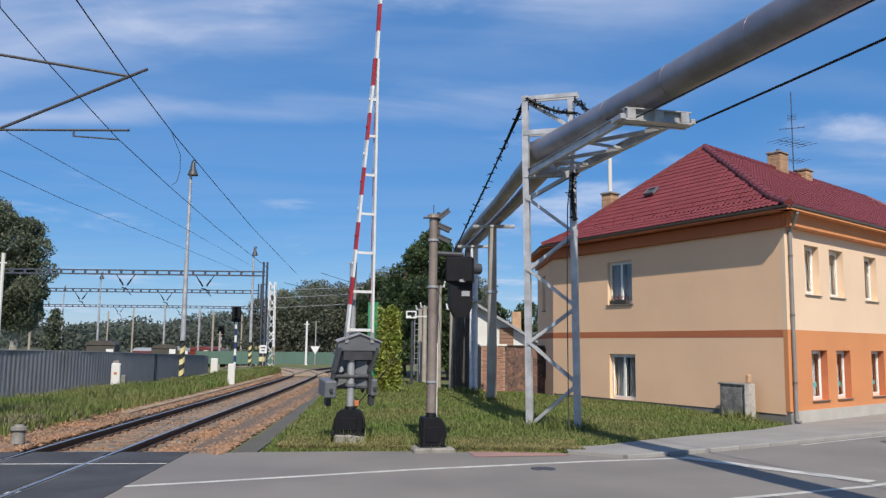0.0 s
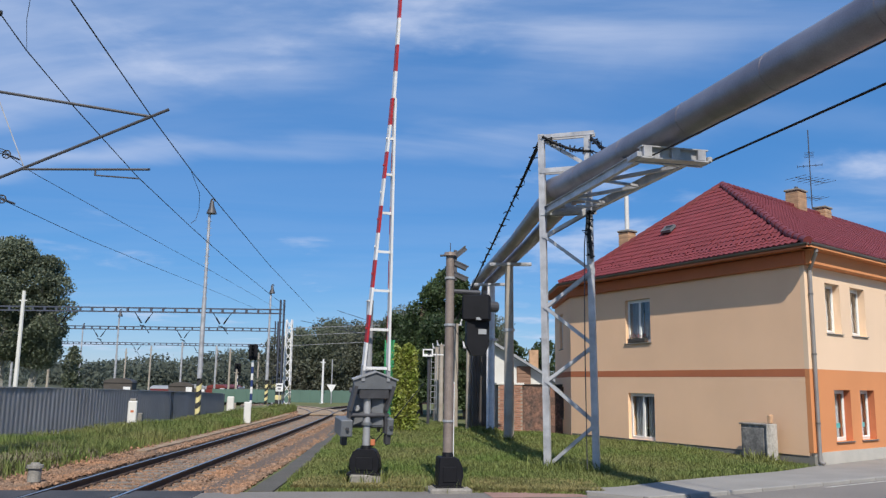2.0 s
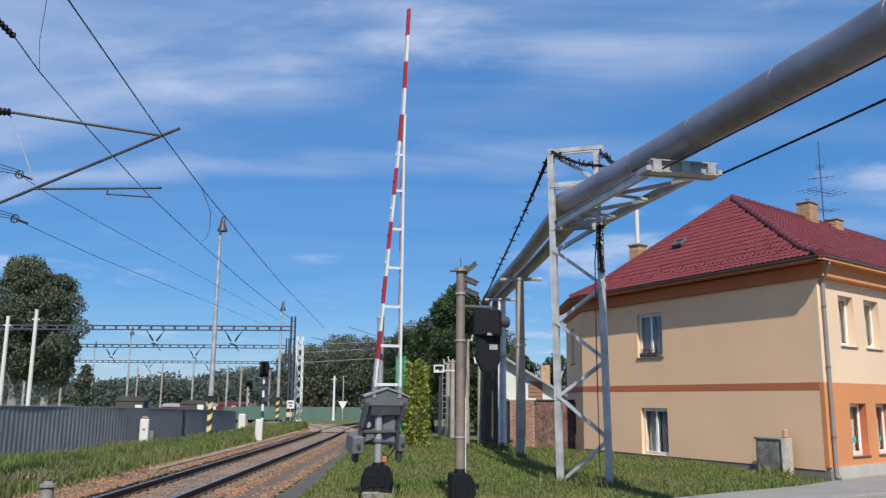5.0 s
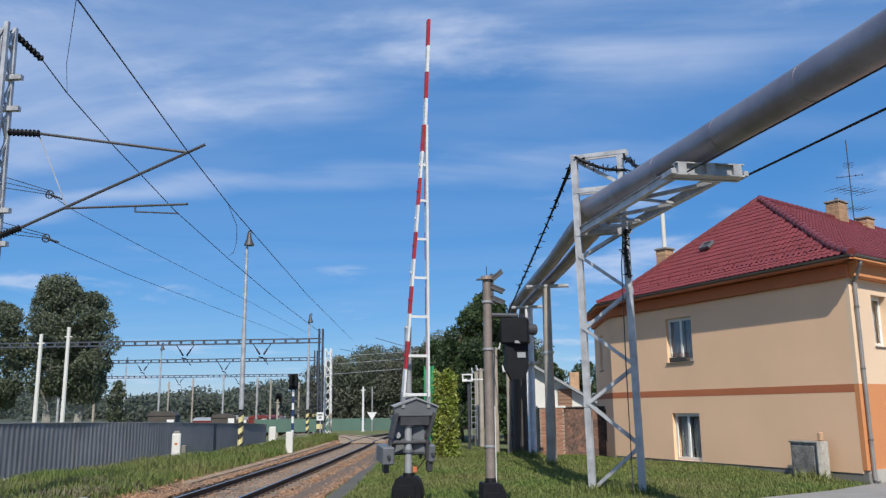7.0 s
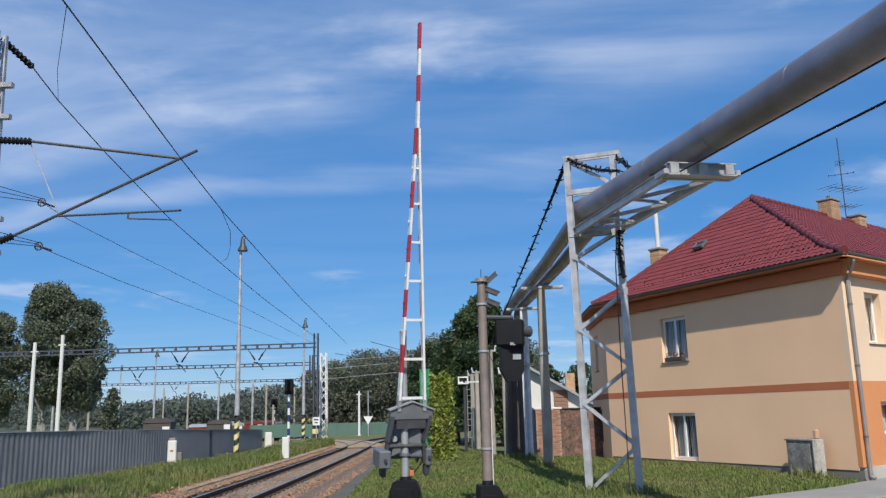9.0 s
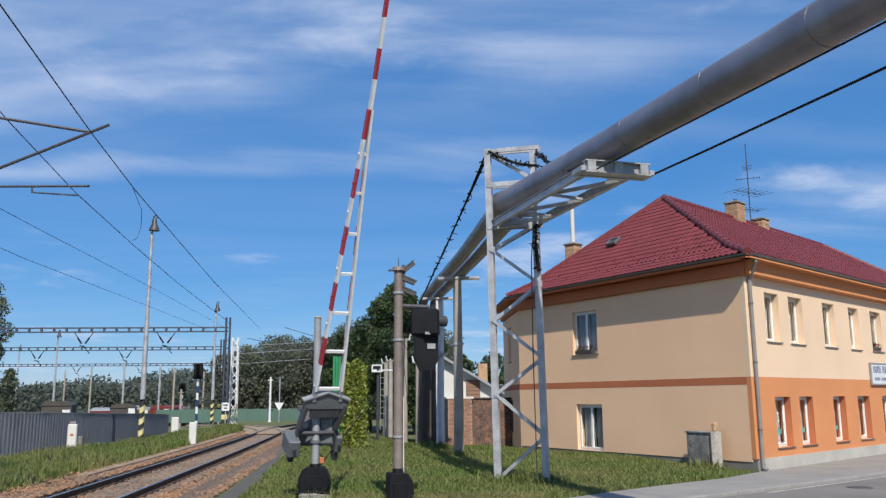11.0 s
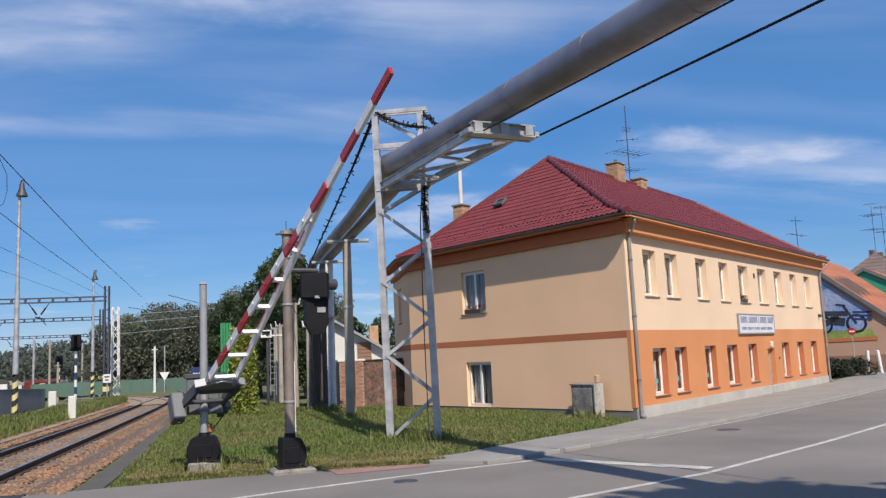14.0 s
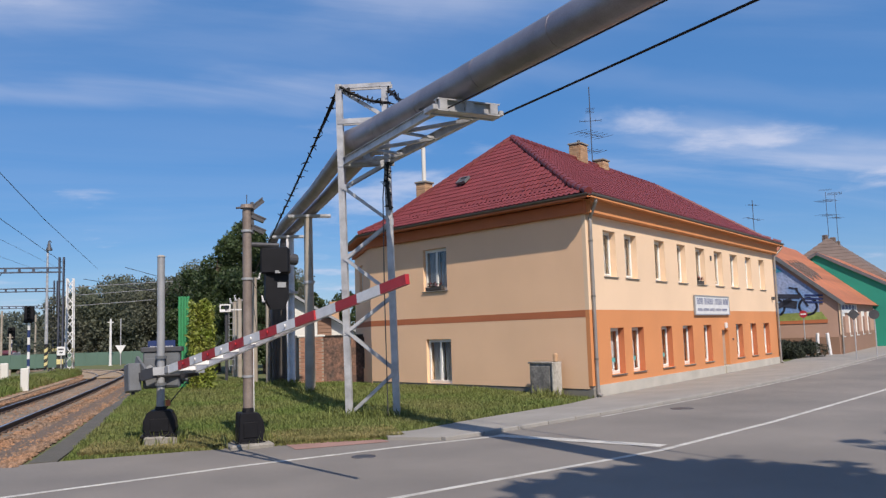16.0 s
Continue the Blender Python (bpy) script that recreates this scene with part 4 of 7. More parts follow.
        bis = (n1 + n2).normalized()
        return b + bis * (o / max(0.4, bis.dot(n1)))

    ring = [C2, G2, B2, F2, E2]
    ev = [off(ring[i - 1], ring[i], ring[(i + 1) % 5]) + Vector((0, 0, EAVE)) for i in range(5)]
    Ce, Ge, Be, Fe, Ee = ev

    def kick(a, top):
        """A point on the hip about a metre up, a little low, so that the eaves flare."""
        return a.lerp(top, 0.16) + Vector((0, 0, -0.16))

    faces = [[(Ce, Ge), (kick(Ce, P), kick(Ge, Q)), (P, Q)], [(Ee, Ce), (kick(Ee, P), kick(Ce, P)), (P, P)], [(Fe, Ee), (kick(Fe, P), kick(Ee, P)), (P, P)],
             [(Be, Fe), (kick(Be, Q), kick(Fe, P)), (Q, P)], [(Ge, Be), (kick(Ge, Q), kick(Be, Q)), (Q, Q)]]
    bm = BM()
    for f in faces:
        for (a, b), (c, d) in zip(f, f[1:]):
            pts = [a, b, d, c] if (d - c).length > 1e-4 else [a, b, c]
            bm.faces.new([bm.verts.new(p - Vector((0, 0, 0.03))) for p in pts])
    bm.faces.new([bm.verts.new(p - Vector((0, 0, 0.10))) for p in ev])
    roof = part("roof", bm, TILE, th, "hipped roof of deep red pantiles")

    # pantiles on the two faces that show
    def tile_mesh():
        bm = BM()
        w, l, n = 0.21, 0.33, 6
        rows = []
        for j, (yy, lift) in enumerate(((0, 0.034), (l, 0.010))):
            r = []
            for k in range(n + 1):
                s = k / n
                r.append(bm.verts.new((w * s * 1.06, yy, lift + 0.019 * math.sin(s * 2 * math.pi + 0.6))))
            rows.append(r)
        low = [bm.verts.new((v.co.x, v.co.y, v.co.z - 0.03)) for v in rows[0]]
        for k in range(n):
            bm.faces.new((rows[0][k], rows[0][k + 1], rows[1][k + 1], rows[1][k]))
            bm.faces.new((low[k], low[k + 1], rows[0][k + 1], rows[0][k]))
        return mesh_of("tile", bm, TILE)

    tm = tile_mesh()
    tv = np.array([v.co[:] for v in tm.vertices])
    tf = [tuple(p.vertices) for p in tm.polygons]
    mats = []
    for fi in (1, 0):
        f = faces[fi]
        for (a, b), (c, d) in zip(f, f[1:]):
            x = (b - a).normalized()
            nrm = x.cross(((c + d) / 2 - (a + b) / 2)).normalized()
            if nrm.z < 0:
                nrm = -nrm
            y = nrm.cross(x).normalized()
            hgt = (c - a).dot(y)
            wid = (b - a).length
            xl, xr = (c - a).dot(x), (d - a).dot(x)
            nr = max(1, round(hgt / 0.27))
            for r in range(nr):
                yy = hgt * r / nr
                s0, s1 = xl * (r + 0.4) / nr, wid + (xr - wid) * (r + 0.4) / nr
                k0, k1 = math.ceil(s0 / 0.21 - 0.2), math.floor((s1 - 0.1) / 0.21)
                for k in range(k0, k1):
                    m = Matrix((x, y, nrm)).transposed().to_4x4()
                    m.translation = a + x * (k * 0.21) + y * yy + nrm * (0.012 + 0.004 * random.random())
                    mats.append((fi, m))
    near = [m for fi, m in mats if fi == 1][:290]
    rest = [m for fi, m in mats if fi == 1][290:] + [m for fi, m in mats if fi == 0]
    for m in near:
        piece("tile", tm, roof, m)
    A4 = np.array([np.array(m) for m in rest])
    vv = np.einsum("nij,kj->nki", A4[:, :3, :3], tv) + A4[:, None, :3, 3]
    ff = [tuple(i + k * len(tv) for i in f) for k in range(len(rest)) for f in tf]
    tagged(soup("tiles", vv.reshape(-1, 3), ff, TILE, roof), kind="stuff")
    # ridge and hip caps
    cap = BM()
    bmesh.ops.create_cone(cap, cap_ends=True, segments=10, radius1=0.13, radius2=0.11, depth=0.42)
    cm = mesh_of("ridge_tile", cap, RIDGE_T)
    for line in ([P, Q], [Ce, kick(Ce, P), P], [Ee, kick(Ee, P), P], [Ge, kick(Ge, Q), Q]):
        for a, b in zip(line, line[1:]):
            n = max(1, int((b - a).length / 0.36))
            for k in range(n):
                p = a.lerp(b, (k + 0.5) / n) + Vector((0, 0, 0.02))
                piece("ridge_tile", cm, roof, Matrix.Translation(p) @ (b - a).to_track_quat("Z", "Y").to_matrix().to_4x4())
    # gutters and downpipes
    for a, b in ((Ce, Ge), (Ee, Ce), (Fe, Ee)):
        bm = BM()
        d = (b - a).normalized()
        n = Vector((d.y, -d.x, 0))
        rows = []
        for p in (a - d * 0.02, b + d * 0.02):
            rows.append([bm.verts.new(p + n * (0.05 + 0.075 * math.cos(t)) + Vector((0, 0, -0.02 + 0.075 * math.sin(t)))) for t in np.linspace(math.pi, 2 * math.pi, 7)] +
                        [bm.verts.new(p + n * (0.05 + 0.066 * math.cos(t)) + Vector((0, 0, -0.02 + 0.066 * math.sin(t)))) for t in np.linspace(2 * math.pi, math.pi, 7)])
        for k in range(14):
            bm.faces.new((rows[0][k], rows[0][(k + 1) % 14], rows[1][(k + 1) % 14], rows[1][k]))
        bm.faces.new(rows[0]), bm.faces.new(rows[1][::-1])
        part("gutter", bm, GUTTER, th, "dark zinc gutter")
        bm = BM()
        bar(bm, a + Vector((0, 0, -0.13)) - n * 0.10, b + Vector((0, 0, -0.13)) - n * 0.10, 0.34, 0.05)
        part("soffit", bm, WALL_ORANGE if a is Ce else BAND, th, "painted soffit board")
    for base, eave, n in ((C2 + UR * 0.14 + NR * 0.10, Ce + UR * 0.45, NR), (G2 - UR * 0.12 + NR * 0.10, Ge - UR * 0.2, NR)):
        bm = BM()
        pts = [eave + Vector((0, 0, -0.06)), eave + Vector((0, 0, -0.25)), base + Vector((0, 0, 5.32)), base + Vector((0, 0, -0.02)), base + NR * 0.12 + Vector((0, 0, -0.07))]
        for a, b in zip(pts, pts[1:]):
            rod(bm, a, b, 0.055, seg=10)
        dp = part("downpipe", bm, PIPE_GREY, th, "grey downpipe at the corner", smooth=True)
        for z in (1.0, 2.9, 4.6):
            bm = BM()
            rod(bm, base + Vector((0, 0, z)), base + Vector((0, 0, z + 0.05)), 0.07, seg=10)
            part("pipe_clip", bm, GUTTER, dp)
    # chimneys
    def chimney(at, w, d, z0, z1):
        bm = box(BM(), (w, d, z1 - z0), (0, 0, (z1 + z0) / 2), bevel=0.02)
        ch = part("chimney", bm, CHIM, th, "yellowish brick chimney", Matrix.Translation((at.x, at.y, 0)) @ Matrix.Rotation(math.atan2(UR.y, UR.x), 4, "Z"))
        part("chimney_cap", box(BM(), (w + 0.10, d + 0.10, 0.08), (0, 0, z1 + 0.04), bevel=0.015), CONCRETE, ch)
        courses = BM()
        for k in range(int((z1 - z0) / 0.085)):
            box(courses, (w + 0.012, d + 0.012, 0.055), (0, 0, z0 + 0.05 + k * 0.085), bevel=0.006)
        part("brick_course", courses, CHIM, ch)
        return ch
    c1 = chimney(Vector((14.3, 34.7, 0)), 0.75, 0.55, 9.0, 10.25)
    bm = BM()
    rod(bm, (0.05, 0, 10.25), (0.05, 0, 10.5), 0.09, 0.07)
    part("flue", bm, STEEL_DARK, c1)
    chimney(Vector((16.05, 36.2, 0)), 0.62, 0.5, 9.0, 9.85)
    c3 = chimney(Vector((6.62, 32.38, 0)), 0.50, 0.46, 6.6, 7.98)
    bm = BM()
    rod(bm, (0, 0, 7.98), (0, 0, 9.48), 0.085, seg=12)
    part("flue", bm, WHITE_WALL, c3, "tall pale flue pipe", smooth=True)
    # roof light
    xr = (Ce - Ee).normalized()
    nrm = xr.cross(P - Ee).normalized()
    nrm = nrm if nrm.z > 0 else -nrm
    yr = nrm.cross(xr)
    m = Matrix((xr, yr, nrm)).transposed().to_4x4()
    m.translation = Ee.lerp(Ce, 0.31).lerp(P, 0.475) + nrm * 0.05
    rl = part("roof_light", wall_panel(BM(), -0.25, 0.25, -0.18, 0.18, [(-0.21, 0.21, -0.14, 0.14)], -0.03, 0.07), GREY_PAINT, th, "small grey roof light", m @ Matrix.Rotation(math.pi / 2, 4, "X"))
    part("pane", box(BM(), (0.43, 0.02, 0.29), (0, 0.02, 0)), STEEL_DARK, rl)
    # snow hooks
    hk = mesh_of("snow_hook", box(BM(), (0.03, 0.06, 0.05)), RIDGE_T)
    for r, yy in ((0, 0.10), (1, 0.14), (2, 0.20)):
        for k in range(9):
            u = (k + 0.5 + 0.3 * (r % 2)) / 9.5
            a, b = Ee.lerp(P, yy), Ce.lerp(P, yy)
            mm = m.copy()
            mm.translation = a.lerp(b, min(u, 0.97)) + nrm * 0.02
            piece("snow_hook", hk, roof, mm)
    return th


make_house()


def antenna(name, foot, h, booms, label):
    th = thing(name, Matrix.Translation(foot), label, "antenna")
    bm = BM()
    rod(bm, (0, 0, -0.3), (0, 0, h), 0.022, seg=6)
    part("mast", bm, STEEL_DARK, th)
    for z, length, n, el, rz in booms:
        bm = BM()
        d = Vector((math.cos(rz), math.sin(rz), 0))
        s = Vector((-d.y, d.x, 0))
        c = Vector((0, 0, z))
        rod(bm, c - d * length * 0.5, c + d * length * 0.5, 0.014, seg=5)
        for k in range(n):
            p = c + d * (length * (k / max(1, n - 1) - 0.5))
            rod(bm, p - s * el / 2, p + s * el / 2, 0.009, seg=4)
        part("boom", bm, STEEL_DARK, th)
    return th


antenna("roof_antenna", (15.4, 35.72, 9.7), 3.65, [(0.55, 1.1, 5, 0.9, 0.3), (1.35, 1.9, 6, 1.1, 0.5), (2.0, 1.0, 5, 0.5, -0.4), (2.5, 0.8, 4, 0.4, 1.2)], "tall rooftop television antenna with several booms")

# ---- heat pipes, portal and posts ----
PIPE_LINE = [(2.30, 20.1, 6.74), (2.50, 19.3, 6.67), (3.65, 14.94, 6.56), (4.9, 10.45, 6.52), (6.6, 4.4, 6.51), (9.0, -4.0, 6.51)]
# two slim pipes come along the lawn, fall to the ground behind the steel post at one end, and meet the thick one at the portal
FEED_A = [(0.62, 36.75, 0.0), (0.62, 36.75, 5.75), (0.66, 36.65, 6.20), (0.74, 36.2, 6.38), (1.80, 26.6, 6.62), (2.30, 20.2, 6.74), (2.48, 19.3, 6.66)]
FEED_B = [(1.12, 36.75, 0.0), (1.12, 36.75, 5.75), (1.16, 36.65, 6.20), (1.24, 36.2, 6.36), (2.30, 26.6, 6.58), (2.78, 20.6, 6.62), (2.82, 19.6, 6.62), (2.74, 18.9, 6.62)]


def tube(name, pts, r, material, parent, label="", seg=20, joints=0.0):
    """A round pipe through points, with mitred bends."""
    bm = BM()
    P = [Vector(p) for p in pts]
    last = None
    for i, p in enumerate(P):
        d = (P[min(i + 1, len(P) - 1)] - P[max(i - 1, 0)]).normalized()
        y = Vector((0, 0, 1)).cross(d)
        y = (y if y.length > 1e-3 else Vector((1, 0, 0))).normalized()
        z = d.cross(y)
        ring = [bm.verts.new(p + (y * math.cos(a) + z * math.sin(a)) * r) for a in np.linspace(0, 2 * math.pi, seg, endpoint=False)]
        if last:
            for k in range(seg):
                bm.faces.new((last[k], last[(k + 1) % seg], ring[(k + 1) % seg], ring[k]))
        else:
            bm.faces.new(ring)
        last = ring
    bm.faces.new(last[::-1])
    return part(name, bm, material, parent, label, smooth=True)


def pipe_run(name, pts, r, label):
    th = thing(name, Matrix.Identity(4), label, "pipe", "overhead heat pipes")
    tube("pipe_jacket", pts, r, PIPE, th)
    P = [Vector(p) for p in pts]
    bm = BM()
    for a, b in zip(P, P[1:]):
        n = max(1, int((b - a).length / 2.0))
        for k in range(n):
            c, d = a.lerp(b, (k + 0.5) / n), (b - a).normalized()
            rod(bm, c - d * 0.02, c + d * 0.02, r + 0.005, seg=20)
    part("jacket_seam", bm, PIPE, th, smooth=True)["kind"] = "stuff"
    return th


pipe_run("heat_pipe", PIPE_LINE, 0.308, "thick grey sheet-clad heat pipe carried high over the road")
pipe_run("heat_pipe", FEED_A, 0.20, "slim grey sheet-clad heat pipe running to the portal")
pipe_run("heat_pipe", FEED_B, 0.19, "slim grey sheet-clad heat pipe running to the portal")


def make_portal():
    a, b = Vector((2.05, 19.70, 0)), Vector((3.12, 19.35, 0))
    th = thing("pipe_portal", Matrix.Identity(4), "silver-painted steel lattice portal carrying the heat pipes", "steel portal")
    u = (b - a).normalized()
    w = Vector((-u.y, u.x, 0))
    H_L, H_R = 8.05, 7.95
    for p, h, s in ((a, H_L, 1), (b, H_R, -1)):
        bm = BM()
        # each leg is a pair of angles with a gap
        for k in (-1, 1):
            bar(bm, p + w * 0.06 * k + Vector((0.03, 0, -0.05)), p + w * 0.06 * k + Vector((-0.08, 0, h)), 0.04, 0.15, up=u)
        bar(bm, p + u * (-0.07 * s) + Vector((0.03, 0, -0.05)), p + u * (-0.07 * s) + Vector((-0.08, 0, h)), 0.016, 0.11, up=w)
        part("leg", bm, GALV, th)
        part("foot_plate", box(BM(), (0.36, 0.36, 0.05), (p.x, p.y, 0.0), math.atan2(u.y, u.x), 0.006), GALV, th)
    zs = [0.12, 1.10, 2.05, 2.88, 3.78, 4.62, 5.50, 6.08]
    for k in range(len(zs) - 1):
        p, q = (a, b) if k % 2 == 0 else (b, a)
        bm = BM()
        for g in (-0.10, 0.06):
            angle_bar(bm, p + Vector((-0.01 * zs[k], 0, zs[k])) + w * g, q + Vector((-0.01 * zs[k + 1], 0, zs[k + 1])) + w * g, 0.07, 0.012, up=w)
        part("brace", bm, GALV, th)
        bm = BM()
        box(bm, (0.15, 0.014, 0.16), tuple(q + Vector((0, 0, zs[k + 1])) - w * 0.085), math.atan2(u.y, u.x))
        part("gusset_plate", bm, GALV, th)
    for z, hh in ((7.98, 0.10), (7.12, 0.12), (6.08, 0.14)):
        for k in (-1, 1):
            bm = BM()
            bar(bm, a + Vector((0, 0, z)) + w * 0.09 * k - u * 0.1, b + Vector((0, 0, z)) + w * 0.09 * k + u * 0.1, 0.05, hh)
            part("cross_beam", bm, GALV, th)
    bm = BM()
    bar(bm, a + Vector((0, 0, 7.9)), b + Vector((0, 0, 7.15)), 0.04, 0.09)
    part("brace", bm, GALV, th)
    # girder reaching out over the road under the pipes
    g = Vector((0.245, -0.97, 0)).normalized()
    z = 6.14
    ends = []
    for p, length in ((a, 5.22), (b, 4.72)):
        q = Vector((p.x, p.y, z)) + g * length
        bm = BM()
        bar(bm, Vector((p.x, p.y, z)) - g * 0.15, q, 0.014, 0.17)
        for dz in (-0.085, 0.085):
            bar(bm, Vector((p.x, p.y, z + dz)) - g * 0.15, q + Vector((0, 0, dz)), 0.10, 0.012)
        part("girder_chord", bm, GALV, th)
        ends.append(q)
    n = 3
    for k in range(n):
        pa = Vector((a.x, a.y, z)) + g * (5.0 * k / n)
        pb = Vector((b.x, b.y, z)) + g * (5.0 * (k + 0.5) / n)
        pc = Vector((a.x, a.y, z)) + g * (5.0 * (k + 1) / n)
        for s, e in ((pa, pb), (pb, pc)):
            bm = BM()
            angle_bar(bm, s - Vector((0, 0, 0.07)), e - Vector((0, 0, 0.07)), 0.065, 0.01)
            part("girder_brace", bm, GALV, th)
    uu = (ends[1] - ends[0]).normalized()
    # deep end beam under the pipe: web, two flanges and upright stiffeners
    ea, eb = Vector((3.18, 14.30, 6.075)), Vector((4.44, 14.60, 6.075))
    uu = (eb - ea).normalized()
    front = Vector((uu.y, -uu.x, 0))
    for dz, hh, ww in ((0.0, 0.21, 0.014), (0.105, 0.022, 0.17), (-0.105, 0.022, 0.17)):
        bm = BM()
        bar(bm, ea + Vector((0, 0, dz)), eb + Vector((0, 0, dz)), ww, hh)
        part("end_beam", bm, GALV, th)
    for t in (0.09, 0.51, 0.90):
        c = ea.lerp(eb, t) + front * 0.045
        part("stiffener", box(BM(), (0.16, 0.085, 0.185), tuple(c), math.atan2(uu.y, uu.x), 0.006), GALV, th)
    for k in (0.16, 0.30):
        bm = BM()
        bar(bm, ea - front * k - Vector((0, 0, 0.07)) - uu * 0.03, eb - front * k - Vector((0, 0, 0.07)) + uu * 0.08, 0.06, 0.07)
        part("tie_bar", bm, GALV, th)
    for p in (ea - uu * 0.04, eb + uu * 0.05):
        bm = BM()
        box(bm, (0.09, 0.42, 0.10), tuple(p - front * 0.15 - Vector((0, 0, 0.05))), math.atan2(uu.y, uu.x), 0.012)
        part("clamp", bm, GALV, th)
    # pipe saddles
    for c, ww in ((Vector((2.44, 19.55, 6.26)), 0.5), (Vector((2.82, 19.45, 6.36)), 0.34)):
        part("pipe_saddle", box(BM(), (ww, 0.30, 0.12), tuple(c), math.atan2(u.y, u.x), 0.01), GALV, th)
    # chairs that carry the slim pipes on the low beams
    for k in (0.55, 0.78):
        c = a.lerp(b, k)
        part("bearing_plate", box(BM(), (0.20, 0.34, 0.05), (c.x, c.y, 6.19), math.atan2(u.y, u.x), 0.008), GALV, th)
    return a, b, u, w, ends


PORTAL = make_portal()


def pipe_post(x, y, h, r0, r1, material, label, arm=True, square=False, az=0.0, group="pipe posts"):
    th = thing("pipe_post", Matrix.Translation((x, y, -0.05)) @ Matrix.Rotation(az, 4, "Z"), label, "post", group)
    bm = BM()
    if square:
        for k in (-1, 1):
            box(bm, (0.10, 0.24, h), (0.11 * k, 0, h / 2), bevel=0.01)
        box(bm, (0.14, 0.03, h), (0, 0.0, h / 2))
        for k in range(int(h / 0.9)):
            box(bm, (0.30, 0.26, 0.05), (0, 0, 0.4 + 0.9 * k))
    else:
        rod(bm, (0, 0, 0), (0, 0, h), r0, r1, seg=14)
    part("shaft", bm, material, th, smooth=not square)
    if arm:
        bm = box(BM(), (1.5, 0.10, 0.09), (0.05, 0.12, h + 0.02), bevel=0.01)
        box(bm, (1.5, 0.10, 0.09), (0.05, -0.12, h + 0.02), bevel=0.01)
        part("cross_arm", bm, GALV, th, "grey steel cross arm")
        bm = BM()
        rod(bm, (0, 0, h * 0.62), (0, 0, h * 0.62 + 0.09), r0 + 0.012, seg=14)
        part("collar", bm, GALV, th)
    return th


pipe_post(1.77, 29.5, 6.27, 0.185, 0.15, CONCRETE_POST, "round weathered concrete post under the heat pipes", az=-0.10)
pipe_post(1.30, 34.2, 6.10, 0.3, 0.3, POST_PAINT, "silver-painted double-channel steel post", square=True, arm=True, az=-0.10)


def line_post(x, y, h, r):
    """A slim post with a small insulator head."""
    th = thing("line_post", Matrix.Translation((x, y, -0.05)), "slim weathered concrete post with a small steel head", "post", "slim posts in a row")
    part("shaft", rod(BM(), (0, 0, 0), (0, 0, h), r, r * 0.86, seg=12), CONCRETE_POST, th, smooth=True)
    part("head_bar", box(BM(), (0.52, 0.07, 0.07), (0, 0, h - 0.06), bevel=0.008), GALV, th)
    for k in (-0.2, 0.2):
        part("insulator", rod(BM(), (k, 0, h - 0.03), (k * 1.25, 0, h + 0.20), 0.045, 0.03, seg=8), WHITE_P, th)


LINE_POSTS = ((0.42, 36.3, 3.65, 0.115), (-0.14, 38.0, 4.75, 0.115), (-0.94, 44.5, 4.1, 0.13), (-1.24, 46.5, 4.05, 0.13))
for spot in LINE_POSTS:
    line_post(*spot)

# bundled cable from the far posts up to the portal, with barbs, and on over the road
def sag_line(a, b, sag, n=24):
    a, b = Vector(a), Vector(b)
    return [a.lerp(b, k / n) - Vector((0, 0, sag * 4 * (k / n) * (1 - k / n))) for k in range(n + 1)]


def cable(name, pts, r, material, label, group="", twists=None, parent=None):
    th = thing(name, Matrix.Identity(4), label, "cable", group)
    tube("strand", pts, r, material, th, seg=6)
    if twists:
        bm = BM()
        L = len(pts) - 1
        for k in range(twists):
            s = (k + 0.5) / twists * L
            i = min(int(s), L - 1)
            c = Vector(pts[i]).lerp(Vector(pts[i + 1]), s - i)
            v = Vector(rng.normal(0, 1, 3)).normalized()
            rod(bm, c - v * 0.05, c + v * 0.16, 0.012, seg=5)
            v = Vector(rng.normal(0, 1, 3)).normalized()
            rod(bm, c - v * 0.10, c + v * 0.08, 0.018, seg=5)
        part("tie", bm, BLACK, th, "black cable ties")["kind"] = "stuff"
    return th


PA, PBV, PU, PW, PENDS = PORTAL
TOP_L = (PA.x - 0.10, PA.y, 7.85)
low = Vector((-0.16, 37.9, 4.85))
cable("service_cable", sag_line(low, TOP_L, 0.02), 0.028, BLACK, "black service cable climbing to the portal")
cable("service_cable", sag_line(low.lerp(Vector(TOP_L), 0.45), (PA.x - 0.14, PA.y, 7.90), 0.10), 0.026, BLACK, "black cable bundle tied to the service cable", twists=17)
cable("service_cable", sag_line((PA.x - 0.05, PA.y - 0.1, 7.98), (PBV.x, PBV.y - 0.1, 7.52), 0.10), 0.036, BLACK, "drooping black cable bundle in the top of the portal", twists=15)
cable("service_cable", sag_line((PBV.x, PBV.y, 7.90), tuple(PENDS[0] + Vector((0, 0, 0.72)) + Vector((-0.05, 2.4, 0.0))), 0.08), 0.035, BLACK, "black cable bundle along the pipes", twists=14)
cable("service_cable", sag_line((PBV.x, PBV.y - 0.1, 7.52), (3.20, 14.52, 6.02), 0.03), 0.018, BLACK, "thin black cable strung past the portal")
cable("service_cable", sag_line((4.50, 14.78, 6.02), (8.45, 2.0, 6.2), 0.03), 0.020, BLACK, "thin black cable strung over the road beside the pipes")
cable("service_cable", sag_line((3.30, 14.62, 6.02), (7.03, 3.0, 6.1), 0.02), 0.014, BLACK, "thin black cable under the heat pipe")
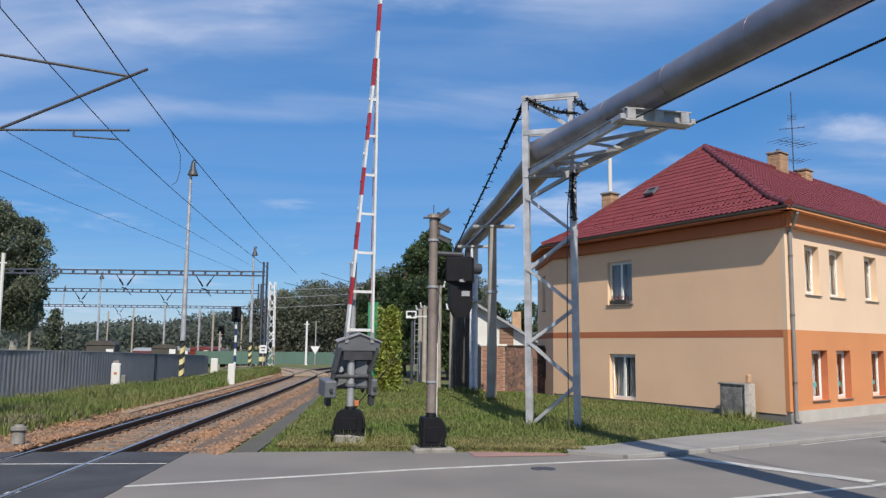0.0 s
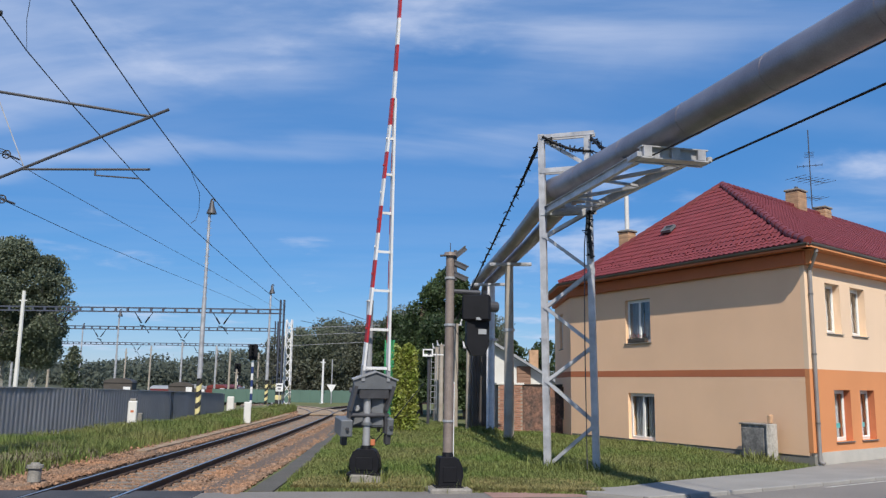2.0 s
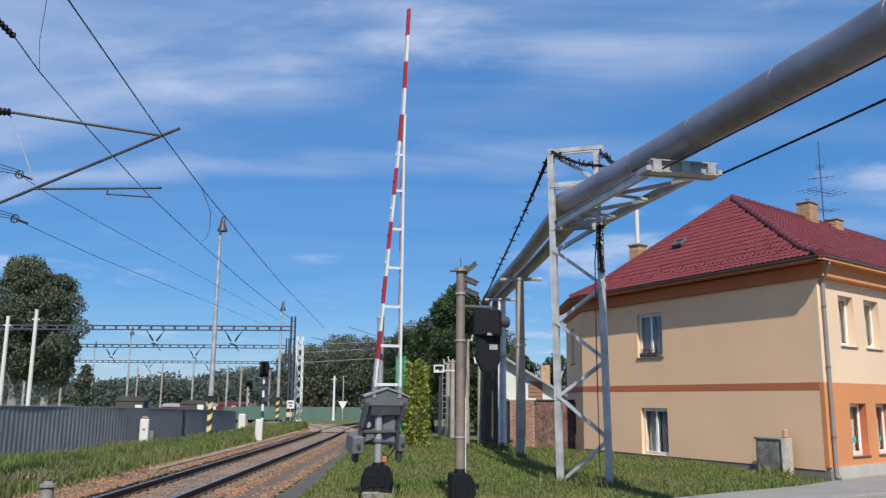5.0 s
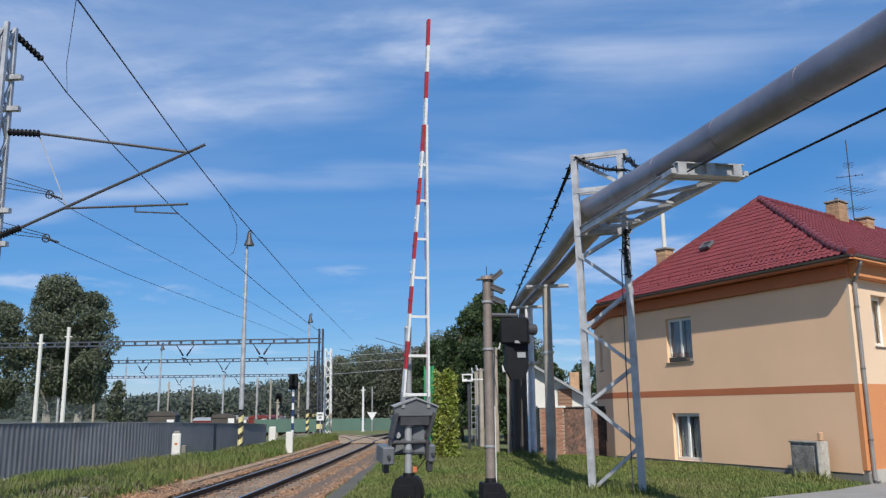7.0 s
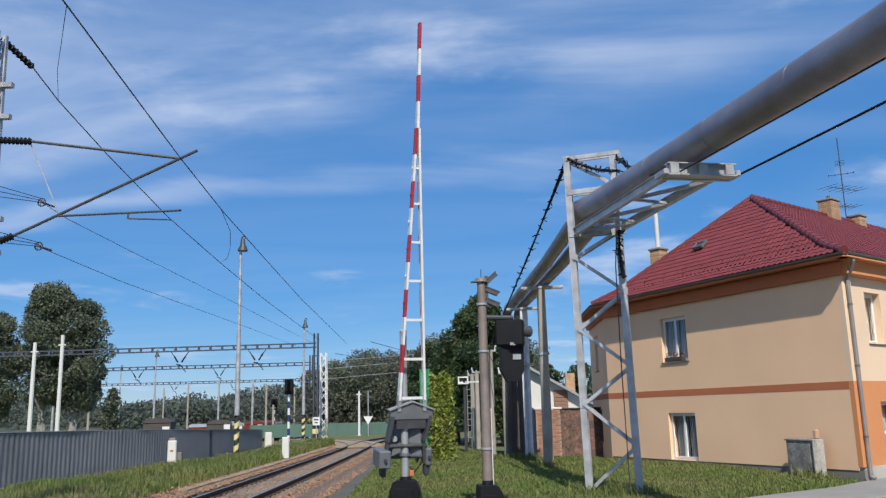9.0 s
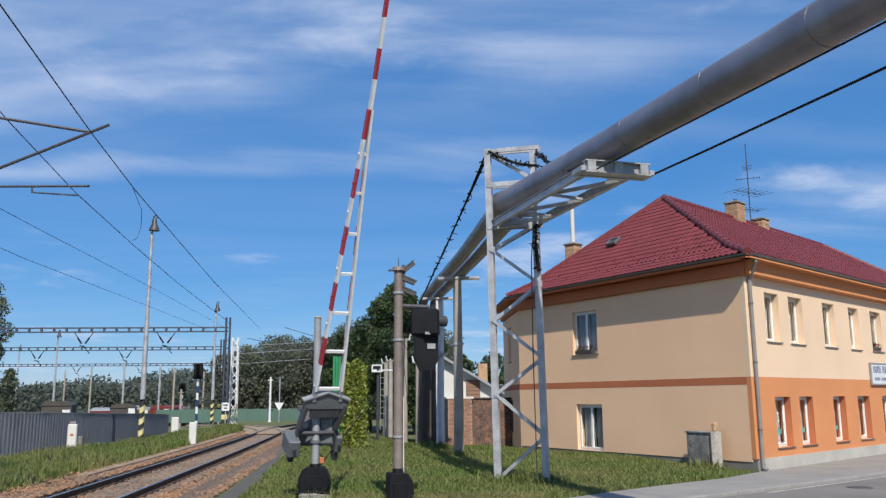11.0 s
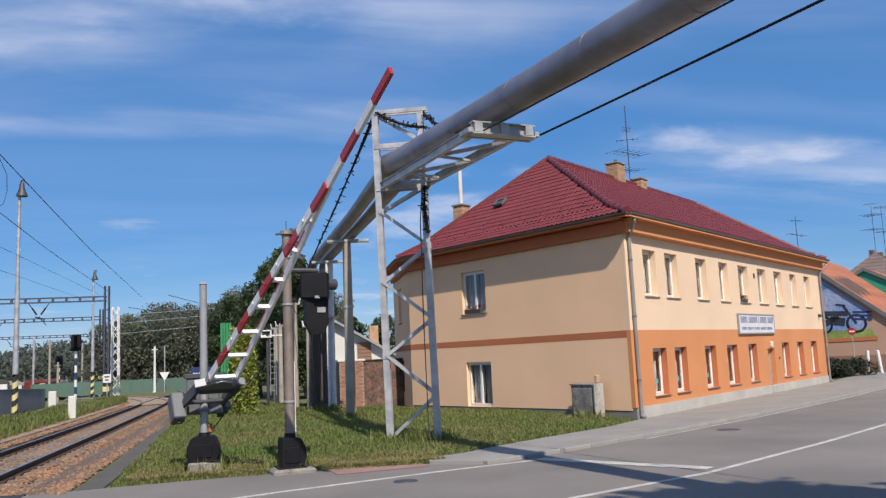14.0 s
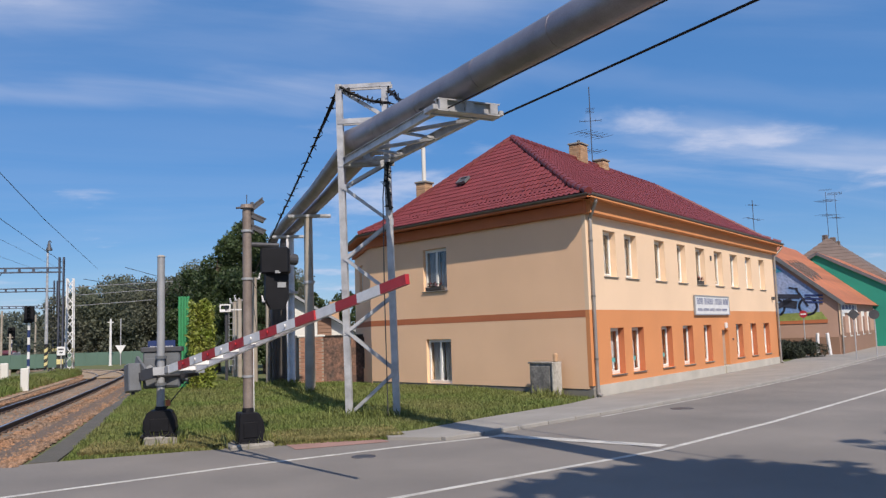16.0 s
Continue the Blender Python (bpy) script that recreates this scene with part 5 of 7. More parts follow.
cable("service_cable", [(PBV.x - 0.12, PBV.y - 0.12, 6.05), (PBV.x - 0.2, PBV.y - 0.13, 5.2), (PBV.x - 0.22, PBV.y - 0.13, 3.0), (PBV.x - 0.20, PBV.y - 0.12, 0.0)], 0.014, STEEL_DARK, "thin cable down the portal's leg")
cable("service_cable", [(PBV.x - 0.06, PBV.y - 0.16, 6.05), (PBV.x - 0.10, PBV.y - 0.17, 5.5), (PBV.x - 0.03, PBV.y - 0.16, 4.9)], 0.045, BLACK, "short black cable bundle on the portal's leg", twists=8)


for (xa, ya, za, _), (xb, yb, zb, _) in zip(LINE_POSTS, LINE_POSTS[1:]):
    for k in (-0.22, 0.22):
        cable("service_cable", sag_line((xa + k, ya, za + 0.1), (xb + k, yb, zb + 0.1), 0.12, 10), 0.014, BLACK, "thin black cable between the slim posts")


# ---- crossing signal post ----
def foot_cover(th, prof, w, d, h, z0):
    """A black cast cover round a post's foot: a front outline drawn out in depth, with a rim, a bolted flange and bolts."""
    bm = BM()
    rings = []
    for y, k in ((-0.5, 0.93), (-0.44, 1.0), (0.44, 1.0), (0.5, 0.93)):
        rings.append([bm.verts.new((w * x * k, d * y, z0 + h * (0.5 + (z - 0.5) * k))) for x, z in prof])
    n = len(prof)
    for r0, r1 in zip(rings, rings[1:]):
        for k in range(n):
            bm.faces.new((r0[k], r0[(k + 1) % n], r1[(k + 1) % n], r1[k]))
    bm.faces.new(rings[0]), bm.faces.new(rings[-1][::-1])
    c = part("foot_cover", bm, BLACK, th, "black cast cover round the foot")
    part("cover_rib", box(BM(), (w * 0.55, 0.02, h * 0.50), (0.0, -d * 0.5 - 0.006, z0 + h * 0.45), bevel=0.008), BLACK, c)
    for k in (-1, 0, 1):
        part("bolt", rod(BM(), (k * w * 0.42, -d * 0.56, z0), (k * w * 0.42, -d * 0.56, z0 + 0.075), 0.028, seg=8), BLACK, c)
    part("cover_neck", rod(BM(), (0, 0, z0 + h * 0.96), (0, 0, z0 + h * 1.14), 0.115, 0.10, seg=12), BLACK, c)
    part("foot_flange", box(BM(), (w * 1.12, d * 1.25, 0.05), (0, 0, z0 + 0.02), bevel=0.01), BLACK, th)


EVEN_COVER = [(-0.40, 0.0), (0.40, 0.0), (0.50, 0.30), (0.47, 0.62), (0.36, 0.92), (0.28, 1.0), (-0.28, 1.0), (-0.38, 0.92), (-0.49, 0.62), (-0.50, 0.30)]
LOPSIDED_COVER = [(-0.46, 0.0), (0.42, 0.0), (0.52, 0.12), (0.58, 0.42), (0.52, 0.72), (0.36, 0.96), (0.20, 1.0), (-0.40, 1.0), (-0.42, 0.9)]


def make_signal_post():
    th = thing("crossing_signal", Matrix.Translation((-0.19, 15.82, 0)) @ Matrix.Rotation(radians(12), 4, "Z"), "weathered steel signal post with black crossing lights seen from behind", "signal post")
    bm = box(BM(), (0.78, 0.72, 0.30), (0, -0.05, -0.07), bevel=0.03)
    part("concrete_base", bm, CONCRETE, th, "low grey concrete base")
    foot_cover(th, LOPSIDED_COVER, 0.46, 0.42, 0.56, 0.06)
    bm = BM()
    rod(bm, (0, 0, 0.5), (0, 0, 4.42), 0.092, 0.082, seg=14)
    part("shaft", bm, POST_STEEL, th, "brownish weathered tube", smooth=True)
    for z in (1.25, 3.05, 3.95):
        bm = BM()
        rod(bm, (0, 0, z), (0, 0, z + 0.04), 0.105, seg=14)
        part("collar", bm, GREY_LIGHT, th)
    bm = BM()
    rod(bm, (0, 0, 4.40), (0, 0, 4.47), 0.13, 0.11, seg=14)
    part("cap", bm, POST_STEEL, th)
    bm = BM()
    rod(bm, (0.0, 0, 4.47), (0.0, 0, 4.66), 0.008, seg=5)
    rod(bm, (-0.20, 0, 4.40), (0.0, 0, 4.42), 0.02, seg=6)
    part("spike", bm, STEEL_DARK, th)
    # small hooded lamps near the top
    for z, tilt in ((4.48, 40), (4.22, -22), (4.00, -22)):
        bm = BM()
        m = Matrix.Translation((0.20, 0.0, z)) @ Matrix.Rotation(radians(-tilt), 4, "Y")
        box(bm, (0.30, 0.12, 0.025), m=m @ Matrix.Translation((0, 0, 0.04)) @ Matrix.Diagonal((1, 1, 1, 1)))
        box(bm, (0.26, 0.10, 0.09), m=m)
        part("hooded_lamp", bm, STEEL_DARK, th)
    part("lamp_bracket", box(BM(), (0.06, 0.05, 0.6), (0.10, 0, 4.22)), STEEL_DARK, th)
    # black light units on a side arm, their backs to the camera
    bm = BM()
    rod(bm, (0, 0.02, 3.72), (0.62, 0.10, 3.72), 0.045, seg=8)
    part("side_arm", bm, STEEL_DARK, th)
    u1 = box(BM(), (0.54, 0.36, 0.50), (0.56, 0.12, 3.42), radians(-18), 0.03)
    a = part("light_unit", u1, BLACK, th, "black light housing")
    bm = BM()
    rod(bm, (0.80, 0.16, 3.46), (0.98, 0.22, 3.46), 0.10, 0.11, seg=14)
    part("hood", bm, STEEL_DARK, a)
    bm = BM()
    prof = [(-0.22, 3.18), (0.22, 3.18), (0.22, 2.70), (0.12, 2.50), (-0.12, 2.50), (-0.22, 2.70)]
    lo = [bm.verts.new((0.58 + x, 0.06, z)) for x, z in prof]
    hi = [bm.verts.new((0.58 + x, 0.24, z)) for x, z in prof]
    bm.faces.new(lo), bm.faces.new(hi[::-1])
    for k in range(6):
        bm.faces.new((lo[k], lo[(k + 1) % 6], hi[(k + 1) % 6], hi[k]))
    part("light_unit", bm, BLACK, th, "black light housing")
    part("label_plate", box(BM(), (0.16, 0.012, 0.10), (0.66, 0.05, 2.96)), GREY_LIGHT, th, "small grey label plate")
    part("label_plate", box(BM(), (0.10, 0.012, 0.05), (0.56, -0.07, 3.20)), GREY_LIGHT, th, "small grey label plate")
    bm = BM()
    rod(bm, (0.10, -0.03, 0.55), (0.10, -0.03, 2.0), 0.009, seg=6)
    part("cable_duct", bm, WHITE_P, th)
    part("reflector", box(BM(), (0.05, 0.02, 0.9), (0.10, 0.06, 1.5)), RED_P, th)


make_signal_post()

# ---- level-crossing barrier ----
PIV = Vector((-1.75, 17.18, 1.30))
BASE = Vector((-1.87, 17.18, 0))
ARM_AZ = 157.0
ARM = Vector((math.sin(radians(ARM_AZ)), math.cos(radians(ARM_AZ)), 0))


def make_barrier():
    th = thing("level_crossing_barrier", Matrix.Translation(BASE), "grey level-crossing barrier with red and white arm and black foot", "barrier")
    part("concrete_base", box(BM(), (0.62, 0.6, 0.34), (0, -0.02, -0.02), radians(8), 0.03), CONCRETE, th, "low grey concrete base")
    foot_cover(th, EVEN_COVER, 0.62, 0.46, 0.50, 0.13)
    bm = BM()
    rod(bm, (0, 0, 0.5), (0, 0, 3.63), 0.078, 0.072, seg=14)
    part("mast", bm, GREY_LIGHT, th, "slim grey mast", smooth=True)
    bm = BM()
    rod(bm, (0, 0, 3.63), (0, 0, 3.66), 0.088, 0.06, seg=14)
    part("cap", bm, CONCRETE_POST, th)
    # drive housing behind the mast
    bm = BM()
    box(bm, (0.70, 0.36, 0.72), (0, 0, 0), bevel=0.03)
    bm.transform(Matrix.Translation((0.0, 0.30, 1.40)))
    h = part("drive_housing", bm, GREY_PAINT, th, "grey sheet drive housing")
    part("housing_lid", box(BM(), (0.78, 0.42, 0.10), (0.0, 0.30, 1.80), bevel=0.015), STEEL_DARK, h, "dark overhanging lid")
    part("housing_door", box(BM(), (0.26, 0.02, 0.54), (-0.20, 0.112, 1.36), bevel=0.006), GREY_PAINT, h)
    part("housing_door", box(BM(), (0.24, 0.02, 0.54), (0.20, 0.112, 1.36), bevel=0.006), GREY_PAINT, h)
    bm = BM()
    rod(bm, (-0.21, 0.10, 1.44), (-0.21, -0.02, 1.44), 0.06, seg=12)
    part("cover_boss", bm, GREY_LIGHT, h)
    for z in (1.10, 1.62):
        bm = BM()
        rod(bm, (0, 0, z), (0, 0, z + 0.06), 0.11, seg=12)
        part("clamp", bm, GREY_PAINT, th)
    part("junction_box", box(BM(), (0.09, 0.08, 0.12), (0.14, -0.03, 0.76), bevel=0.01), BAND, th, "small rust-red box")
    for p, q in (((0.14, -0.03, 0.70), (0.05, -0.08, 0.60)), ((0.15, 0.0, 0.82), (0.06, 0.02, 0.9))):
        part("lead", rod(BM(), p, q, 0.012, seg=5), BLACK, th)
    part("shaft_bearing", box(BM(), (0.16, 0.16, 0.16), (0.02, 0.08, 1.30), bevel=0.02), STEEL_DARK, th)
    # ground stay wire
    bm = BM()
    rod(bm, (0.16, 0.05, 0.75), (1.05, 2.2, 1.95), 0.012, seg=5)
    part("stay", bm, BLACK, th)

    # the arm, in its own space: x along it, y across, z the upper face when it lies flat
    arm = new("barrier_arm")
    arm["label"] = "red and white ladder-shaped arm with counterweights"
    arm.parent = th
    arm.matrix_basis = Matrix.Translation(PIV - BASE)
    L0, L1 = 0.92, 8.79
    half0, half1, join = 0.265, 0.03, 6.35

    def half(x):
        return half0 + (half1 - half0) * min(1, (x - L0) / (join - L0))

    n = 14
    seg = (L1 - L0) / n
    for k in range(n):
        x0, x1 = L0 + seg * k, L0 + seg * (k + 1)
        red = ((n - 1 - k) % 2 == 0)
        for s in (-1, 1):
            if x0 >= join and s == 1:
                continue
            h0, h1 = half(x0), half(x1)
            bm = BM()
            wid = 0.045 if x0 < join else 0.055
            hgt = 0.155 - 0.04 * (k / n)
            y0, y1 = (s * h0, s * h1) if x0 < join else (0.0, 0.0)
            if s == 1 and red:
                bar(bm, (x0, y0, -0.02), (x1, y1, -0.02), wid, hgt - 0.04)
                sec = part("beam_section", bm, WHITE_P, arm, "white section with a red top strip")
                part("red_strip", bar(BM(), (x0, y0, hgt / 2 - 0.02), (x1, y1, hgt / 2 - 0.02), wid + 0.006, 0.04), RED_P, sec)
            else:
                bar(bm, (x0, y0, 0), (x1, y1, 0), wid, hgt)
                part("beam_section", bm, RED_P if red else WHITE_P, arm, "red section" if red else "white section")
    for x in (L0 + 0.04, 1.75, 2.55, 3.35, 4.15, 4.95, 5.7):
        bm = BM()
        bar(bm, (x, -half(x), 0), (x, half(x), 0), 0.05, 0.07)
        part("rung", bm, WHITE_P, arm)
    for k in range(1, 9):
        x = L0 + seg * (k + 0.5)
        bm = BM()
        rod(bm, (x, -half(x) - 0.03 if x < join else -0.05, 0), (x, -half(x) - 0.05 if x < join else -0.07, 0), 0.026, seg=10)
        part("reflector", bm, WHITE_P if k % 2 == 0 else RED_P, arm, "round reflector")
    # root plate, gable-shaped, with a raised rim, and side cheeks
    def plate(name, prof, z0, z1, material, label=""):
        bm = BM()
        lo = [bm.verts.new((x, y, z0)) for x, y in prof]
        hi = [bm.verts.new((x, y, z1)) for x, y in prof]
        bm.faces.new(lo), bm.faces.new(hi[::-1])
        for k in range(len(prof)):
            bm.faces.new((lo[k], lo[(k + 1) % len(prof)], hi[(k + 1) % len(prof)], hi[k]))
        return part(name, bm, material, arm, label)

    plate("root_plate", [(0.73, -0.46), (0.88, 0.0), (0.73, 0.46), (0.54, 0.44), (0.54, -0.44)], -0.04, 0.04, GREY_PAINT, "grey gable-shaped root plate")
    bm = BM()
    for s in (-1, 1):
        bar(bm, (0.725, s * 0.485, 0), (0.90, 0.0, 0), 0.03, 0.15)
    part("root_rim", bm, GREY_LIGHT, arm, "pale folded rim")
    for s in (-1, 1):
        bm = BM()
        bar(bm, (0.70, s * 0.27, 0.0), (1.02, s * 0.265, 0.0), 0.07, 0.12)
        part("beam_shoe", bm, GREY_LIGHT, arm)
    # the counterweights hang unevenly beside the housing
    for s, w, c in ((-1, 0.24, 0.60), (1, 0.13, 0.36)):
        bm = BM()
        bar(bm, (0.60, s * 0.40, 0), (0.10, s * (c - 0.10), 0.0), 0.06, 0.20)
        bar(bm, (0.10, s * (c - 0.10), 0), (-0.36, s * (c - 0.08), 0.0), 0.05, 0.15)
        part("side_cheek", bm, STEEL_DARK, arm, "dark side cheek")
        wt = part("counterweight", box(BM(), (0.34, w, 0.54 if s < 0 else 0.26), (-0.22, s * c, 0.0), bevel=0.02), GREY_PAINT, arm, "grey counterweight")
        part("bolt", rod(BM(), (-0.22, s * c, -0.32 if s < 0 else -0.17), (-0.22, s * c, -0.12), 0.035, seg=8), STEEL_DARK, wt)
        part("counterweight", box(BM(), (0.20, 0.11, 0.16), (-0.49, s * (c - 0.02), 0.0), bevel=0.015), STEEL_DARK, arm, "dark counterweight block")
        bm = BM()
        bar(bm, (0.05, s * (c - 0.16), 0.06), (-0.34, s * (c - 0.12), 0.36), 0.05, 0.18, up=(0, 0, 1))
        part("balance_plate", bm, GREY_PAINT, arm, "grey slanting balance plate")
    part("root_tray", box(BM(), (0.20, 0.62, 0.05), (0.44, 0, 0.0), bevel=0.008), STEEL_DARK, arm, "dark tray under the root")
    bm = BM()
    rod(bm, (0, -0.50, 0), (0, 0.34, 0), 0.045, seg=12)
    part("pivot_shaft", bm, STEEL_DARK, arm)
    return arm


BARRIER_ARM = make_barrier()


def arm_pose(deg):
    """The arm raised by deg from level."""
    a = radians(deg)
    x = ARM * math.cos(a) + Vector((0, 0, 1)) * math.sin(a)
    y = Vector((-ARM.y, ARM.x, 0))
    z = x.cross(y)
    m = Matrix((x, y, z)).transposed().to_4x4()
    m.translation = PIV - BASE
    return m

# ---- trees ----


def leaf_quads(centres, radii, n, size, flat=1.0):
    """Small leaf clumps strewn through the outer part of many ellipsoids."""
    k = rng.integers(0, len(centres), n)
    d = rng.normal(0, 1, (n, 3))
    d /= np.linalg.norm(d, axis=1)[:, None]
    r = rng.uniform(0.35, 1.0, (n, 1)) ** 0.45 * rng.uniform(0.85, 1.12, (n, 1))
    p = np.asarray(centres)[k] + d * r * np.asarray(radii)[k]
    a = rng.normal(0, 1, (n, 3))
    a /= np.linalg.norm(a, axis=1)[:, None]
    b = np.cross(a, rng.normal(0, 1, (n, 3)))
    b /= np.linalg.norm(b, axis=1)[:, None] + 1e-9
    s = size * rng.uniform(0.5, 1.4, (n, 1))
    b *= flat
    return np.stack([p + a * s, p + b * s * 0.55, p - a * s, p - b * s * 0.55], 1).reshape(-1, 3)


def tree(x, y, z0, h, crown_w, leaf_n, leaf_s, leaf_mat, bark, label, name="tree", bare=0.3, clumps=22, group="", squash=1.0):
    th = thing(name, Matrix.Translation((x, y, z0)), label, "tree", group)
    bm = BM()
    pts = [Vector((0, 0, 0))]
    for k in range(1, 6):
        pts.append(Vector((rng.normal(0, 0.10), rng.normal(0, 0.10), h * 0.85 * k / 5)))
    r = 0.028 * h
    for i, (a, b) in enumerate(zip(pts, pts[1:])):
        rod(bm, a, b, r * (1 - i / 6.2), r * (1 - (i + 1) / 6.2), seg=8)
    cs, rs = [], []
    for k in range(clumps):
        f = rng.uniform(bare + 0.08, 0.97)
        prof = math.sin(math.pi * min(1, (f - bare) / (1 - bare) * 0.86 + 0.12)) ** 0.6
        a, rad = rng.uniform(0, 2 * math.pi), crown_w / 2 * prof * rng.uniform(0.35, 0.8)
        c = np.array((math.cos(a) * rad, math.sin(a) * rad, h * f))
        cs.append(c)
        q = crown_w * rng.uniform(0.15, 0.27) * (0.65 + 0.35 * prof)
        rs.append(np.array((q, q, q * 0.85 * squash)))
        base = Vector((0, 0, max(h * bare * 0.6, c[2] - crown_w * 0.35)))
        if k < 12:
            rod(bm, base, Vector(c), r * 0.34, r * 0.08, seg=5)
    part("trunk", bm, bark, th)
    o = arrays_object("crown", leaf_quads(cs, rs, leaf_n, leaf_s), 4, leaf_mat, "", "")
    o.parent = th
    return th


G1 = "trees behind the fence"
for x, y, h, w, n in ((-36.6, 66.0, 14.6, 5.6, 34000), (-34.2, 66.6, 13.6, 5.2, 30000), (-40.6, 64.5, 12.4, 5.6, 26000), (-44.0, 62.0, 12.6, 6.0, 14000), (-31.3, 67.0, 6.0, 1.6, 2500), (-48.0, 60, 13, 6, 6000), (-52, 58, 12, 6, 5000)):
    tree(x, y, -1.45, h, w, n, 0.115, LEAF_GREY, BIRCH, "tall grey-green poplar with a pale trunk behind the fence", bare=0.26, group=G1, clumps=60)
G2T = "trees beside the pipe posts"
for x, y, h, w, n in ((-2.5, 54.0, 8.4, 4.4, 22000), (-0.6, 55.0, 9.6, 4.6, 24000), (-4.6, 60, 7.2, 4.0, 12000), (1.4, 58.0, 7.0, 3.8, 9000), (-1.4, 50.5, 6.0, 3.4, 12000), (0.4, 48.5, 4.8, 2.8, 9000)):
    tree(x, y, -0.05, h, w, n, 0.10, LEAF, BARK, "dense dark green broadleaf tree beyond the lawn", bare=0.10, group=G2T, clumps=26)
for x, y, h, w in ((4.0, 62, 5.2, 3.2), (6.2, 64, 5.4, 3.6), (8.2, 66, 5.0, 3.6)):
    tree(x, y, -0.05, h, w, 4000, 0.13, LEAF, BARK, "round green tree behind the white gabled house", bare=0.15, clumps=18)
# a street tree behind the viewer throws its shade on the road
tree(6.6, -2.6, -0.05, 12.6, 6.6, 3000, 0.30, LEAF, BARK, "tall street tree shading the road", bare=0.58, clumps=22)
tree(13.5, -1.0, -0.05, 12.6, 7.0, 3000, 0.30, LEAF, BARK, "tall street tree shading the road", bare=0.55, clumps=22)


def wooded_ridge():
    """The rising ground under the far woods."""
    xs, ys = np.linspace(-260, 60, 90), np.array((118, 128, 140, 155, 175, 200, 240))
    zz = np.array((-0.1, 0.9, 1.9, 3.0, 4.0, 4.8, 4.4))
    v = [(x, y, z * (0.85 + 0.25 * math.sin(x * 0.05) + 0.1 * math.sin(x * 0.17))) if z > 0 else (x, y, z) for y, z in zip(ys, zz) for x in xs]
    f = [(j * 90 + i, j * 90 + i + 1, (j + 1) * 90 + i + 1, (j + 1) * 90 + i) for j in range(6) for i in range(89)]
    tagged(soup("wooded_ridge", v, f, LEAF_FAR), "rising ground in haze-greyed green under the distant woods", "hill", kind="structure")


wooded_ridge()


def woods():
    """Far woods: a deep belt of crowns on the horizon."""
    cs, rs = [], []
    for k in range(520):
        t = rng.random()
        x = -150 + 150 * t
        far = rng.random()
        y = 125 + 45 * far + 0.15 * abs(x + 50)
        top = 2.4 + 3.4 * far + 0.9 * math.sin(x * 0.11) + 0.8 * math.sin(x * 0.31 + 2)
        for z in (top * 0.9, top * 0.5, top * 0.1):
            cs.append((x + rng.normal(0, 1), y, z))
            rs.append((2.6, 2.0, top * 0.28 + 0.5))
    arrays_object("far_woods", leaf_quads(cs, rs, 150000, 0.32), 4, LEAF_FAR, "wooded hills in haze-greyed green on the horizon beyond the yard", "woods")
    cs, rs = [], []
    for k in range(150):
        t = rng.random()
        x = -20.5 + 26 * t
        y = 86 + 22 * rng.random() + 6 * t
        top = float(np.interp(x, [-20.5, -17, -14, -10, -7, 6], [5.5, 8.6, 9.2, 8.6, 10.6, 10.2])) * rng.uniform(0.72, 1.0) * (y / 90)
        for z in (top * 0.85, top * 0.55, top * 0.25):
            q = rng.uniform(1.2, 1.9)
            cs.append((x + rng.normal(0, 0.5), y + rng.normal(0, 0.5), z))
            rs.append((q, q, q * 0.9))
    arrays_object("trackside_woods", leaf_quads(cs, rs, 190000, 0.15), 4, LEAF_EDGE, "dense dark trees with haze-greyed leaves where the track bends", "woods")


woods()


